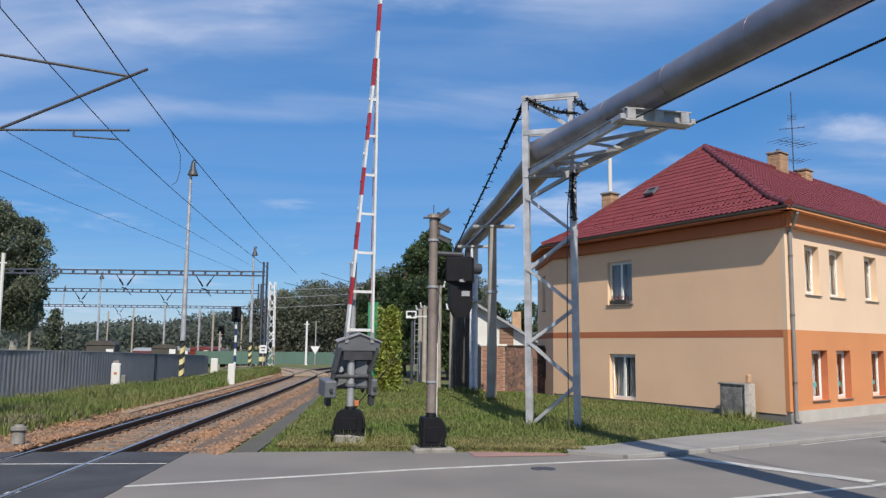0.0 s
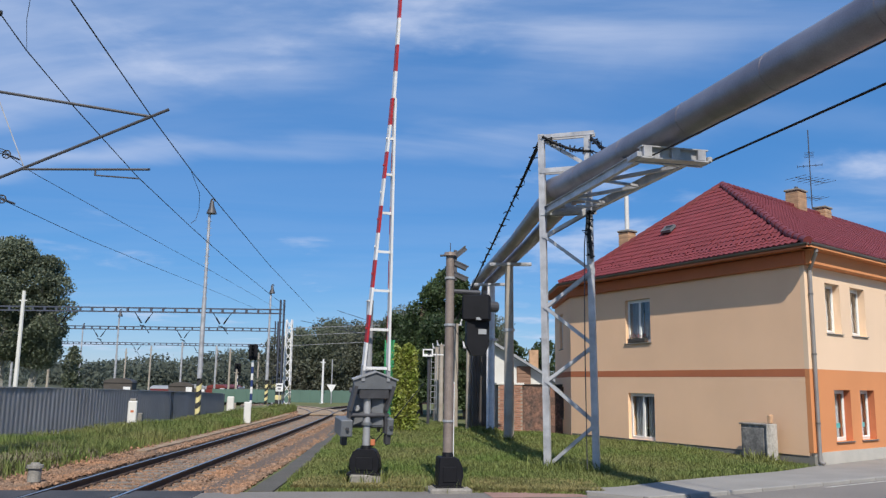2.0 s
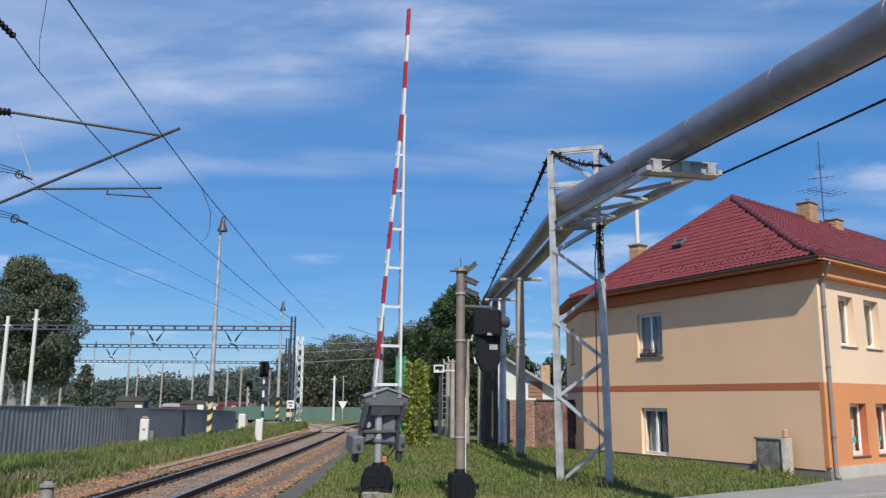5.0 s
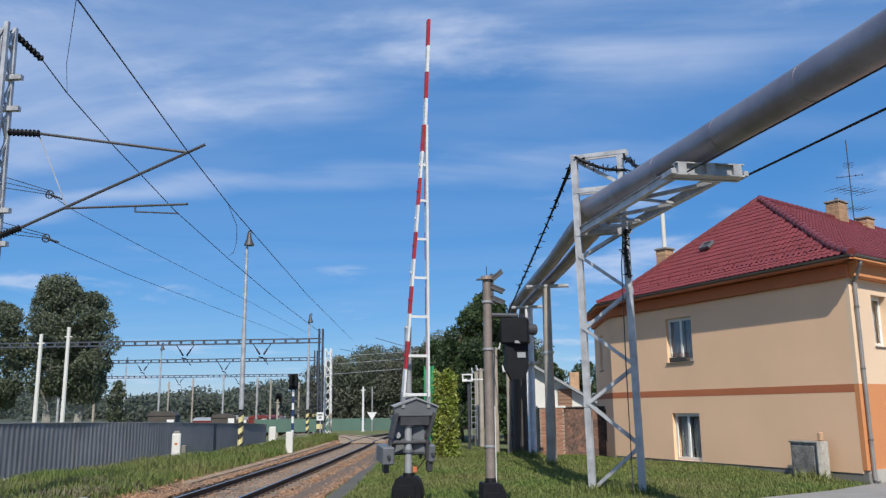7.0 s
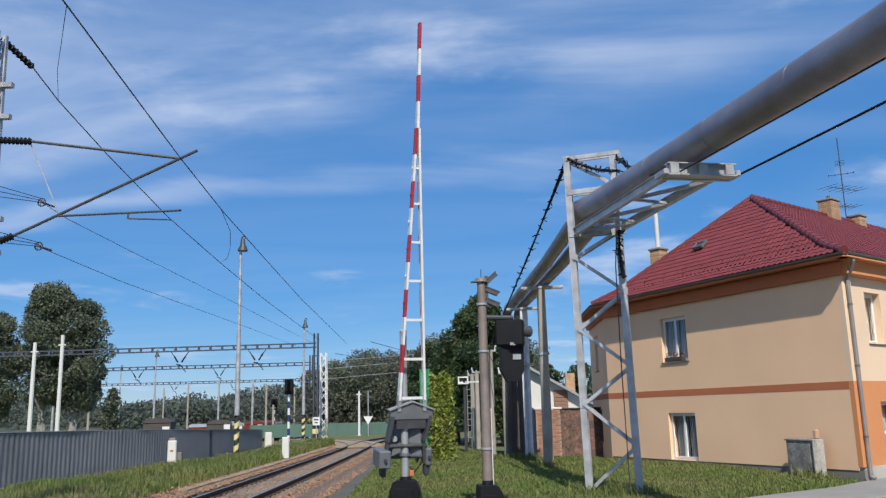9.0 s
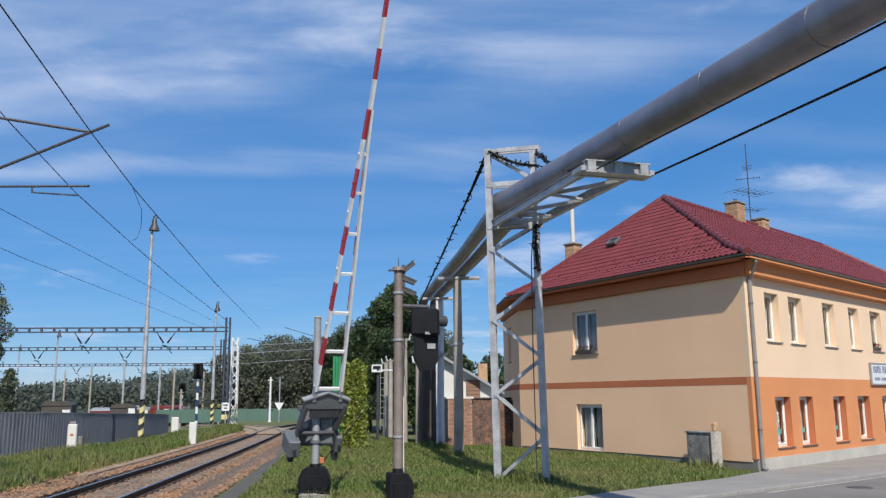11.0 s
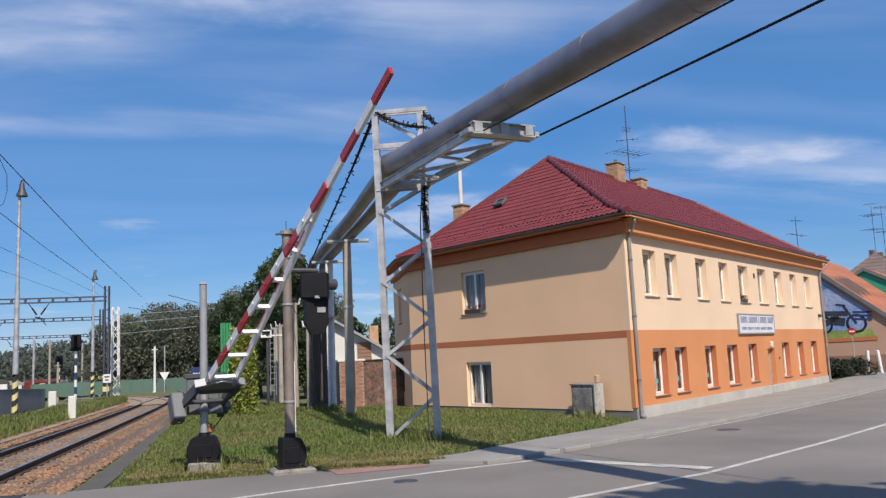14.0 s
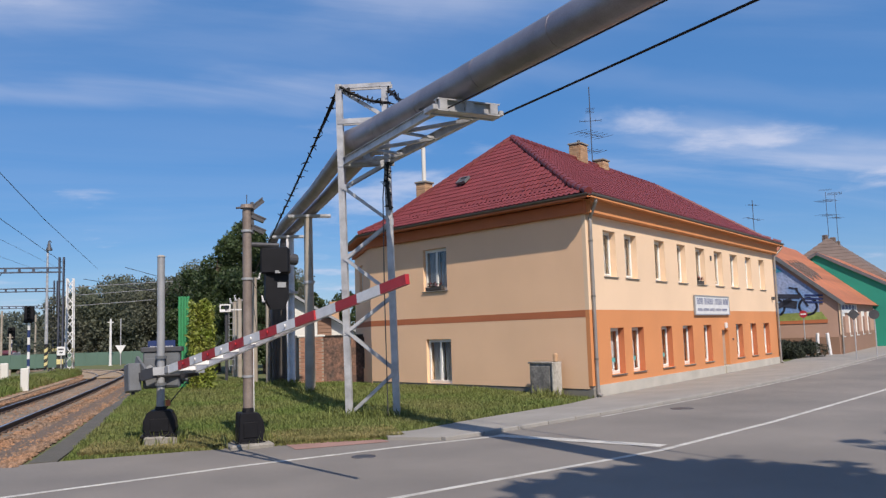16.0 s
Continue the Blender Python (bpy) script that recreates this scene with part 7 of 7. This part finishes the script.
# ---- between the barrier and the house ----
def ivy_wall():
    th = thing("ivy_column", Matrix.Translation((-2.25, 35.0, 0)), "fence end overgrown with yellow-green ivy", "ivy")
    part("panel", box(BM(), (0.7, 1.6, 3.3), (0, 0.3, 1.65), bevel=0.05), BARK, th, "weathered panel under the ivy")
    n = 7000
    u = rng.random((n, 3))
    p = np.stack([-0.42 + 0.84 * u[:, 0], -0.62 + 0.25 * rng.random(n), 3.5 * u[:, 2]], 1)
    side = rng.random(n) < 0.35
    p[side, 0] = np.where(rng.random(side.sum()) < 0.5, -0.42, 0.42) + rng.normal(0, 0.06, side.sum())
    p[side, 1] = -0.6 + 1.9 * rng.random(side.sum())
    p[:, 2] += 0.12 * np.sin(p[:, 0] * 9)
    p[:, 0] *= 1 - 0.12 * (p[:, 2] / 3.5)
    d = rng.normal(0, 1, (n, 3)) * 0.045
    e = rng.normal(0, 1, (n, 3)) * 0.036
    q = np.stack([p + d, p + e, p - d, p - e], 1).reshape(-1, 3)
    o = arrays_object("leaves", q, 4, IVY, "", "")
    o.parent = th
    g = thing("steel_fence", Matrix.Translation((-3.0, 36.0, -0.05)), "narrow green painted steel fence panel", "fence panel")
    for k in range(4):
        part("slat", box(BM(), (0.10, 0.05, 3.85), (-0.18 + 0.115 * k, 0, 1.93), bevel=0.008), GREEN_P, g)
    for z in (0.4, 1.9, 3.4):
        part("rail", box(BM(), (0.50, 0.04, 0.08), (0, 0.05, z)), GREEN_P, g)


ivy_wall()


def station_sign():
    th = thing("station_sign", Matrix.Translation((-4.05, 37.5, -0.05)) @ Matrix.Rotation(radians(-8), 4, "Z"), "dark blue sign board with white lettering on posts", "sign")
    for x in (-0.45, 0.45):
        bm = BM()
        rod(bm, (x, 0.04, 0), (x, 0.04, 1.95), 0.035, seg=8)
        part("post", bm, GALV, th)
    b = part("board", box(BM(), (1.15, 0.04, 0.62), (0, 0, 1.75), bevel=0.01), BLUE_SIGN, th, "dark blue board")
    bm = BM()
    for k in range(9):
        box(bm, (0.075, 0.012, 0.20), (-0.44 + 0.11 * k, -0.026, 1.72))
    part("lettering", bm, WHITE_P, b, "row of white lettering too small to read")


station_sign()


def ladder_signal():
    th = thing("ladder_mast", Matrix.Translation((-1.45, 40.2, -0.05)), "dark mast with a ladder and a white cabinet on top", "signal mast")
    bm = BM()
    rod(bm, (0, 0, 0), (0, 0, 3.7), 0.07, seg=8)
    part("shaft", bm, STEEL_DARK, th)
    for x in (0.12, 0.38):
        bm = BM()
        rod(bm, (x, -0.1, 0.6), (x, -0.1, 3.5), 0.018, seg=5)
        part("stile", bm, GREY_LIGHT, th)
    bm = BM()
    for k in range(10):
        rod(bm, (0.12, -0.1, 0.8 + 0.28 * k), (0.38, -0.1, 0.8 + 0.28 * k), 0.014, seg=5)
    part("rungs", bm, GREY_LIGHT, th)
    part("cabinet", wall_panel(BM(), -0.30, 0.20, 3.30, 3.66, [(-0.24, 0.14, 3.36, 3.60)], -0.2, 0.0), WHITE_P, th, "white open cabinet")
    part("bracket", box(BM(), (1.0, 0.06, 0.06), (0.2, 0, 3.4)), WHITE_P, th)


ladder_signal()


def brick_shed():
    th = thing("brick_shed", Matrix.Translation((1.62, 35.3, 0)), "low red brick shed with a pale coping and dark side wall", "shed")
    m = Matrix.Rotation(radians(-6), 4, "Z")
    part("wall_core", box(BM(), (1.0, 4.0, 2.0), (0.55, 2.0, 0.95)), MORTAR, th)
    wall = part("brick_wall", box(BM(), (1.02, 0.05, 2.0), (0.55, -0.03, 0.95)), MORTAR, th, "brick front wall")
    me = mesh_of("brick", box(BM(), (0.235, 0.05, 0.062), bevel=0.006), BRICK)
    for r in range(26):
        for k in range(4):
            x = 0.17 + 0.25 * k + (0.06 if r % 2 else -0.06)
            piece("brick", me, wall, Matrix.Translation((min(max(x, 0.16), 0.94), -0.042, 0.02 + 0.0755 * r)))
    part("coping", box(BM(), (1.16, 4.1, 0.09), (0.55, 1.95, 2.0), bevel=0.015), WHITE_WALL, th, "pale coping")
    # dark yard wall running on to the house
    d = thing("yard_wall", Matrix.Translation((2.65, 35.2, 0)) @ Matrix.Rotation(radians(12), 4, "Z"), "dark brown weathered yard wall", "wall")
    part("wall", box(BM(), (2.6, 0.3, 2.0), (1.25, 0.35, 0.95), bevel=0.02), YARD_WALL, d)
    part("coping", box(BM(), (2.7, 0.4, 0.06), (1.25, 0.35, 1.98), bevel=0.01), WAGON, d)


brick_shed()


def dark_column():
    th = thing("timber_column", Matrix.Translation((0.88, 35.3, -0.05)) @ Matrix.Rotation(radians(10), 4, "Z"), "dark weathered cladding column behind the steel post", "column")
    for k in range(4):
        part("board", box(BM(), (0.145, 0.05, 4.3), (-0.22 + 0.15 * k, 0, 2.15), bevel=0.008), WAGON, th)
    part("frame", box(BM(), (0.5, 0.3, 4.2), (0, 0.18, 2.1)), WAGON, th)


dark_column()


def gabled_cottage():
    th = thing("white_cottage", Matrix.Translation((0, 48.0, 0)), "white gabled cottage behind the brick shed", "house")
    bm = BM()
    prof = [(1.75, 0.0), (6.2, 0.0), (6.2, 1.75), (2.0, 4.27), (1.75, 4.15)]
    lo = [bm.verts.new((x, 0, z - 0.05)) for x, z in prof]
    hi = [bm.verts.new((x, 7, z - 0.05)) for x, z in prof]
    bm.faces.new(lo), bm.faces.new(hi[::-1])
    for k in range(5):
        bm.faces.new((lo[k], lo[(k + 1) % 5], hi[(k + 1) % 5], hi[k]))
    part("wall", bm, WHITE_WALL, th, "white gable wall")
    for (xa, za), (xb, zb) in (((6.5, 1.62), (2.0, 4.32)), ((1.55, 4.02), (2.0, 4.32))):
        bm = BM()
        bar(bm, (xa, 3.3, za), (xb, 3.3, zb), 7.6, 0.14)
        part("roof", bm, GREY_LIGHT, th, "pale grey roof slope")
    sh = part("window", box(BM(), (0.80, 0.08, 1.10), (3.72, -0.03, 2.48), bevel=0.02), BROWN_WALL, th, "closed brown shutter")
    for k in range(5):
        part("slat", box(BM(), (0.72, 0.03, 0.14), (3.72, -0.08, 2.06 + 0.21 * k), bevel=0.008), BROWN_WALL, sh)
    part("lean_to", box(BM(), (3.4, 1.2, 0.14), (3.4, -0.7, 1.72)), GREY_LIGHT, th)
    part("chimney", box(BM(), (0.55, 0.5, 1.4), (4.5, 2.4, 3.35), bevel=0.02), CHIM, th, "yellow brick chimney")


gabled_cottage()


def cabinet():
    m = Matrix.Translation((8.72, 24.55, -0.16)) @ Matrix.Rotation(math.atan2(0.875, -0.485), 4, "Z")
    th = thing("meter_cabinet", m, "weathered grey concrete meter cabinet against the house wall", "cabinet")
    part("body", box(BM(), (0.92, 0.34, 1.06), (0.10, 0, 0.55), bevel=0.015), CABINET, th)
    part("end_panel", box(BM(), (0.05, 0.42, 1.12), (-0.40, 0, 0.56), bevel=0.01), CABINET_END, th, "pale end panel")
    part("door", box(BM(), (0.78, 0.02, 0.86), (0.12, 0.182, 0.56), bevel=0.006), CABINET, th)
    part("lid", box(BM(), (1.0, 0.40, 0.05), (0.10, 0, 1.10), bevel=0.01), CABINET, th)
    part("cable_cap", box(BM(), (0.14, 0.14, 0.26), (-0.30, -0.08, 1.25), bevel=0.03), CHIM, th, "small cream cable cap")


cabinet()


# ---- far end of the street ----
def street_house(name, K, length, depth, eave, apex, wall_m, roof_m, label, gable_m=None):
    """A gabled house whose gable turns to the viewer; K: its near street corner."""
    u, v = Vector((0.73, 0.68, 0)), Vector((-0.68, 0.73, 0))
    th = thing(name, wall_frame(Vector(K), u, -v), label, "house")
    # own space: x along the street, y towards the street (depth is negative y)
    bm = BM()
    prof = [(0, 0), (0, eave), (-depth / 2, apex), (-depth, eave), (-depth, 0)]
    lo = [bm.verts.new((0, y, z)) for y, z in prof]
    hi = [bm.verts.new((length, y, z)) for y, z in prof]
    bm.faces.new(lo), bm.faces.new(hi[::-1])
    for k in range(5):
        bm.faces.new((lo[k], lo[(k + 1) % 5], hi[(k + 1) % 5], hi[k]))
    part("wall", bm, wall_m, th)
    for s in (0, 1):
        ya, yb = (0.35, -depth / 2) if s == 0 else (-depth - 0.35, -depth / 2)
        sl = (apex - eave) / (depth / 2)
        n = max(6, int(math.hypot(depth / 2 + 0.35, apex - eave) / 0.34))
        for r in range(n):
            t0, t1 = r / n, (r + 1) / n
            y0, y1 = ya + (yb - ya) * t0, ya + (yb - ya) * t1
            z0, z1 = eave - 0.35 * sl + (apex - eave + 0.35 * sl) * t0, eave - 0.35 * sl + (apex - eave + 0.35 * sl) * t1
            bm = BM()
            bar(bm, (-0.15, (y0 + y1) / 2, (z0 + z1) / 2 + 0.09), (length + 0.15, (y0 + y1) / 2, (z0 + z1) / 2 + 0.09), math.hypot(y1 - y0, z1 - z0) * 1.12, 0.07, up=(0, -(z1 - z0) * (1 if yb < ya else 1), (y1 - y0)) if y1 > y0 else (0, (z1 - z0), -(y1 - y0)))
            part("tile_course", bm, roof_m, th)
        bm = BM()
        bar(bm, (-0.17, ya, eave - 0.35 * sl + 0.02), (-0.17, yb, apex + 0.02), 0.06, 0.22)
        part("barge_board", bm, GREY_PAINT, th)
    return th


K1 = (32.7, 41.7, 0)
h1 = street_house("painted_house", K1, 15, 10.0, 3.15, 7.3, PINK_WALL, ORANGE_TILE, "low pink house with a painted gable mural and orange roof")
part("plinth", box(BM(), (0.05, 9.9, 1.05), (-0.03, -5.0, 0.5)), BROWN_WALL, h1, "brown painted plinth")
for k in range(9):
    t0, t1 = 0.30 + 0.03 * (k % 3) + 0.012 * k, 0.56 + 0.04 * (k % 2) + 0.012 * k
    ends = [(0.9 + 0.75 * k, 0.35 - 5.35 * t, 2.86 + 4.44 * t + 0.165) for t in (t0, t1)]
    part("weathered_strip", bar(BM(), *ends, 0.26, 0.03), BROWN_TILE, h1, "dark weathered strip of tiles")
part("plinth", box(BM(), (15, 0.05, 1.25), (7.5, 0.03, 0.6)), BROWN_WALL, h1, "brown painted plinth")


def mural():
    """Painted fields on the gable: sky, haze, meadow, and a dark machine of plain shapes."""
    def field(name, pts, material, x, label):
        bm = BM()
        lo = [bm.verts.new((x, y, z)) for y, z in pts]
        hi = [bm.verts.new((x + 0.02, y, z)) for y, z in pts]
        bm.faces.new(lo), bm.faces.new(hi[::-1])
        n = len(pts)
        for k in range(n):
            bm.faces.new((lo[k], lo[(k + 1) % n], hi[(k + 1) % n], hi[k]))
        return part(name, bm, material, h1, label)
    field("mural_sky", [(-1.0, 2.35), (-1.0, 3.6), (-4.9, 6.85), (-5.1, 6.85), (-9, 3.6), (-9, 2.35)], MURAL_BLUE, -0.030, "hazy blue painted field")
    field("mural_dusk", [(-2.9, 5.0), (-4.9, 6.7), (-7.5, 4.6), (-6.5, 4.2)], MURAL_SKY, -0.036, "deep teal painted field")
    field("mural_meadow", [(-0.6, 2.05), (-0.9, 2.5), (-5, 2.45), (-9, 2.6), (-9, 1.95)], MURAL_GREEN, -0.036, "green painted meadow")
    for y, r in ((-1.6, 0.55), (-3.4, 0.55)):
        bm = BM()
        last = None
        for a in np.linspace(0, 2 * math.pi, 25):
            cur = [bm.verts.new((-0.046, y + rr * math.cos(a), 2.85 + rr * math.sin(a))) for rr in (r, r - 0.13)]
            if last:
                bm.faces.new((last[0], last[1], cur[1], cur[0]))
            last = cur
        bmesh.ops.solidify(bm, geom=bm.faces[:], thickness=0.006)
        part("mural_wheel", bm, MURAL_DARK, h1, "dark painted ring")
    bm = BM()
    for a, b, w in (((-1.6, 2.85), (-2.2, 3.9), 0.12), ((-3.4, 2.85), (-2.5, 3.3), 0.30), ((-2.0, 3.45), (-3.9, 3.55), 0.26), ((-2.1, 3.9), (-2.6, 4.0), 0.10), ((-2.2, 2.95), (-3.0, 3.1), 0.45)):
        bar(bm, (-0.046, *a), (-0.046, *b), w, 0.010, up=(1, 0, 0))
    part("mural_machine", bm, MURAL_DARK, h1, "dark painted machine")
    bm = BM()
    for z in (3.05, 3.25, 3.45):
        bar(bm, (-0.046, -0.75, z), (-0.046, -1.75, z + 0.06), 0.10, 0.010, up=(1, 0, 0))
    part("mural_rails", bm, BLUE_SIGN, h1, "dark blue painted bars")
    field("mural_earth", [(-0.6, 1.85), (-0.6, 2.06), (-9, 1.96), (-9, 1.80)], BAND, -0.036, "rust-red painted stripe")


mural()
part("board", box(BM(), (0.04, 1.3, 0.7), (-0.04, -4.2, 1.05)), WHITE_P, h1, "pale board on the gable")
for k in range(5):
    x = 1.2 + 2.6 * k
    fr = part("window", box(BM(), (0.95, 0.08, 1.55), (x, 0.03, 1.75), bevel=0.02), FRAME_W, h1, "white framed shop window")
    part("pane", box(BM(), (0.72, 0.03, 1.15), (x, 0.07, 1.62)), BROWN_WALL, fr)
part("wall_pillar", box(BM(), (0.6, 0.05, 1.9), (0.25, 0.05, 2.1)), WALL_CREAM, h1)
sb = part("shop_sign", box(BM(), (6.0, 0.06, 0.7), (3.4, 0.06, 2.75)), WHITE_P, h1, "long white shop sign with unreadable lettering")
bm = BM()
for k in range(26):
    if k % 6 != 5:
        box(bm, (0.13, 0.01, 0.28), (0.8 + 0.2 * k, 0.095, 2.75))
part("lettering", bm, SIGN_TEXT, sb)["kind"] = "stuff"
part("downpipe", rod(BM(), (0.1, 0.12, 0.0), (0.1, 0.12, 3.0), 0.05), PIPE_GREY, h1)
h2 = street_house("green_gabled_house", (44.3, 50.7, 0), 14, 9.6, 4.3, 7.0, TEAL_WALL, ORANGE_TILE, "tall house with a deep green gable farther down the street")


def hip_house():
    """Far house with a steep hipped roof on a short ridge; only its roof rises over the street."""
    th = thing("brown_roofed_house", Matrix.Translation((50.3, 64.8, 0)) @ Matrix.Rotation(radians(43), 4, "Z"), "far house with a steep grey-brown hipped roof", "house")
    part("wall", box(BM(), (11.0, 10.2, 5.0), (1.2, 0, 2.5)), WHITE_WALL, th)
    for side in range(4):
        for k in range(14):
            bm = BM()
            t0, t1 = k / 14, (k + 1.15) / 14
            c = []
            for t in (t0, min(t1, 1.0)):
                x0, x1, w, z = -4.7 + 4.7 * t, 7.1 - 5.1 * t, 5.4 * (1 - t), 4.9 + 4.5 * t
                ring = [(x0, -w, z), (x1, -w, z), (x1, w, z), (x0, w, z)]
                c.append((ring[side], ring[(side + 1) % 4]))
            lift = Vector((0, 0, 0.05))
            lo, hi = [Vector(p) + lift * 1.6 for p in c[0]], [Vector(p) + lift * 0.6 for p in c[1]]
            quad = [lo[0], lo[1], hi[1], hi[0]]
            vs = [bm.verts.new(p) for p in quad] + [bm.verts.new(p - lift * 2) for p in quad]
            bm.faces.new(vs[:4]), bm.faces.new(vs[7:3:-1])
            for i in range(4):
                bm.faces.new((vs[i], vs[4 + i], vs[4 + (i + 1) % 4], vs[(i + 1) % 4]))
            part("tile_course", bm, BROWN_TILE, th)
    for x, y, z in ((0.6, 0.3, 9.5), (1.4, -0.2, 9.3), (2.4, -0.4, 9.0), (5.4, -1.2, 6.6)):
        part("chimney", box(BM(), (0.5, 0.45, 1.1), (x, y, z - 0.3), bevel=0.03), BROWN_TILE, th, "dark brick chimney")


hip_house()
antenna("roof_antenna", (50.4, 64.75, 9.0), 4.6, [(2.5, 1.6, 5, 1.4, 0.3), (3.8, 1.6, 6, 1.6, 0.5), (4.8, 1.0, 5, 0.9, -0.4)], "tall distant rooftop antenna")
antenna("roof_antenna", (51.0, 64.3, 9.0), 4.3, [(2.2, 1.2, 5, 1.0, 0.2), (4.4, 1.5, 5, 1.2, 0.9)], "tall distant rooftop antenna")
antenna("roof_antenna", (31.0, 46.8, 6.9), 2.9, [(1.7, 2.0, 4, 0.5, 0.55), (2.6, 0.8, 4, 0.4, 0.2)], "slim rooftop antenna on the painted house")


def road_sign(name, x, y, h, shape, face, label, size=0.6, band=None):
    th = thing(name, Matrix.Translation((x, y, -0.06)) @ Matrix.Rotation(radians(-38), 4, "Z"), label, "road sign")
    bm = BM()
    rod(bm, (0, 0, 0), (0, 0, h + size * 0.55), 0.03, seg=8)
    part("post", bm, GALV, th)
    bm = BM()
    seg = 4 if shape == "diamond" else 24
    rot = Matrix.Rotation(math.pi / 2, 4, "X")
    bmesh.ops.create_cone(bm, cap_ends=True, segments=seg, radius1=size / 2 * (1.25 if seg == 4 else 1), radius2=size / 2 * (1.25 if seg == 4 else 1), depth=0.02, matrix=Matrix.Translation((0, -0.045, h)) @ rot)
    pl = part("plate", bm, face, th)
    if band:
        part("bar", box(BM(), (size * 0.7, 0.012, size * 0.18), (0, -0.062, h)), band, pl, "white bar")
    return th


road_sign("road_sign", 28.75, 35.6, 2.30, "diamond", STEEL_DARK, "back of a diamond road sign on a slim post", 0.46)
road_sign("road_sign", 31.2, 37.1, 2.28, "round", STEEL_DARK, "back of a round road sign on a slim post", 0.50)
road_sign("road_sign", 30.75, 42.2, 2.45, "round", RED_P, "red no-entry sign with a white bar", 0.42, WHITE_P)
for x, y, t in ((31.3, 41.9, 0.05), (31.75, 41.4, -0.10)):
    th = thing("bollard", Matrix.Translation((x, y, -0.05)) @ Matrix.Rotation(t, 4, "Y"), "white post at the corner of the pavement", "bollard")
    part("shaft", box(BM(), (0.16, 0.16, 1.35), (0, 0, 0.66), bevel=0.03), WHITE_P, th)


def juniper():
    th = thing("juniper_bush", Matrix.Translation((28.3, 40.6, -0.08)), "low dark spreading juniper bush beside the house", "bush")
    cs = [(rng.uniform(-1.9, 1.9), rng.uniform(-0.8, 0.8), rng.uniform(0.35, 0.75)) for k in range(16)]
    rs = [(0.7, 0.5, 0.42)] * 16
    o = arrays_object("foliage", leaf_quads(cs, rs, 5200, 0.15, 0.30), 4, BUSH, "", "")
    o.parent = th
    bm = BM()
    for k in range(6):
        rod(bm, (0, 0, 0), cs[k], 0.04, 0.015, seg=5)
    part("stems", bm, BARK, th)


juniper()


# ---- motion ----
ARM_ROWS = [(0.0, 82.5), (4.0, 82.5), (9.5, 82.5), (9.9, 81.6), (10.2, 79.0), (10.5, 74.6), (11.0, 65.9), (11.5, 59.0), (12.0, 52.8), (12.5, 46.6), (13.0, 41.1),
            (13.5, 35.4), (14.0, 29.5), (14.5, 24.0), (15.0, 18.5), (15.5, 13.1), (16.0, 8.3)]


def motions():
    walk(BARRIER_ARM, [(t, arm_pose(a)) for t, a in ARM_ROWS])


motions()
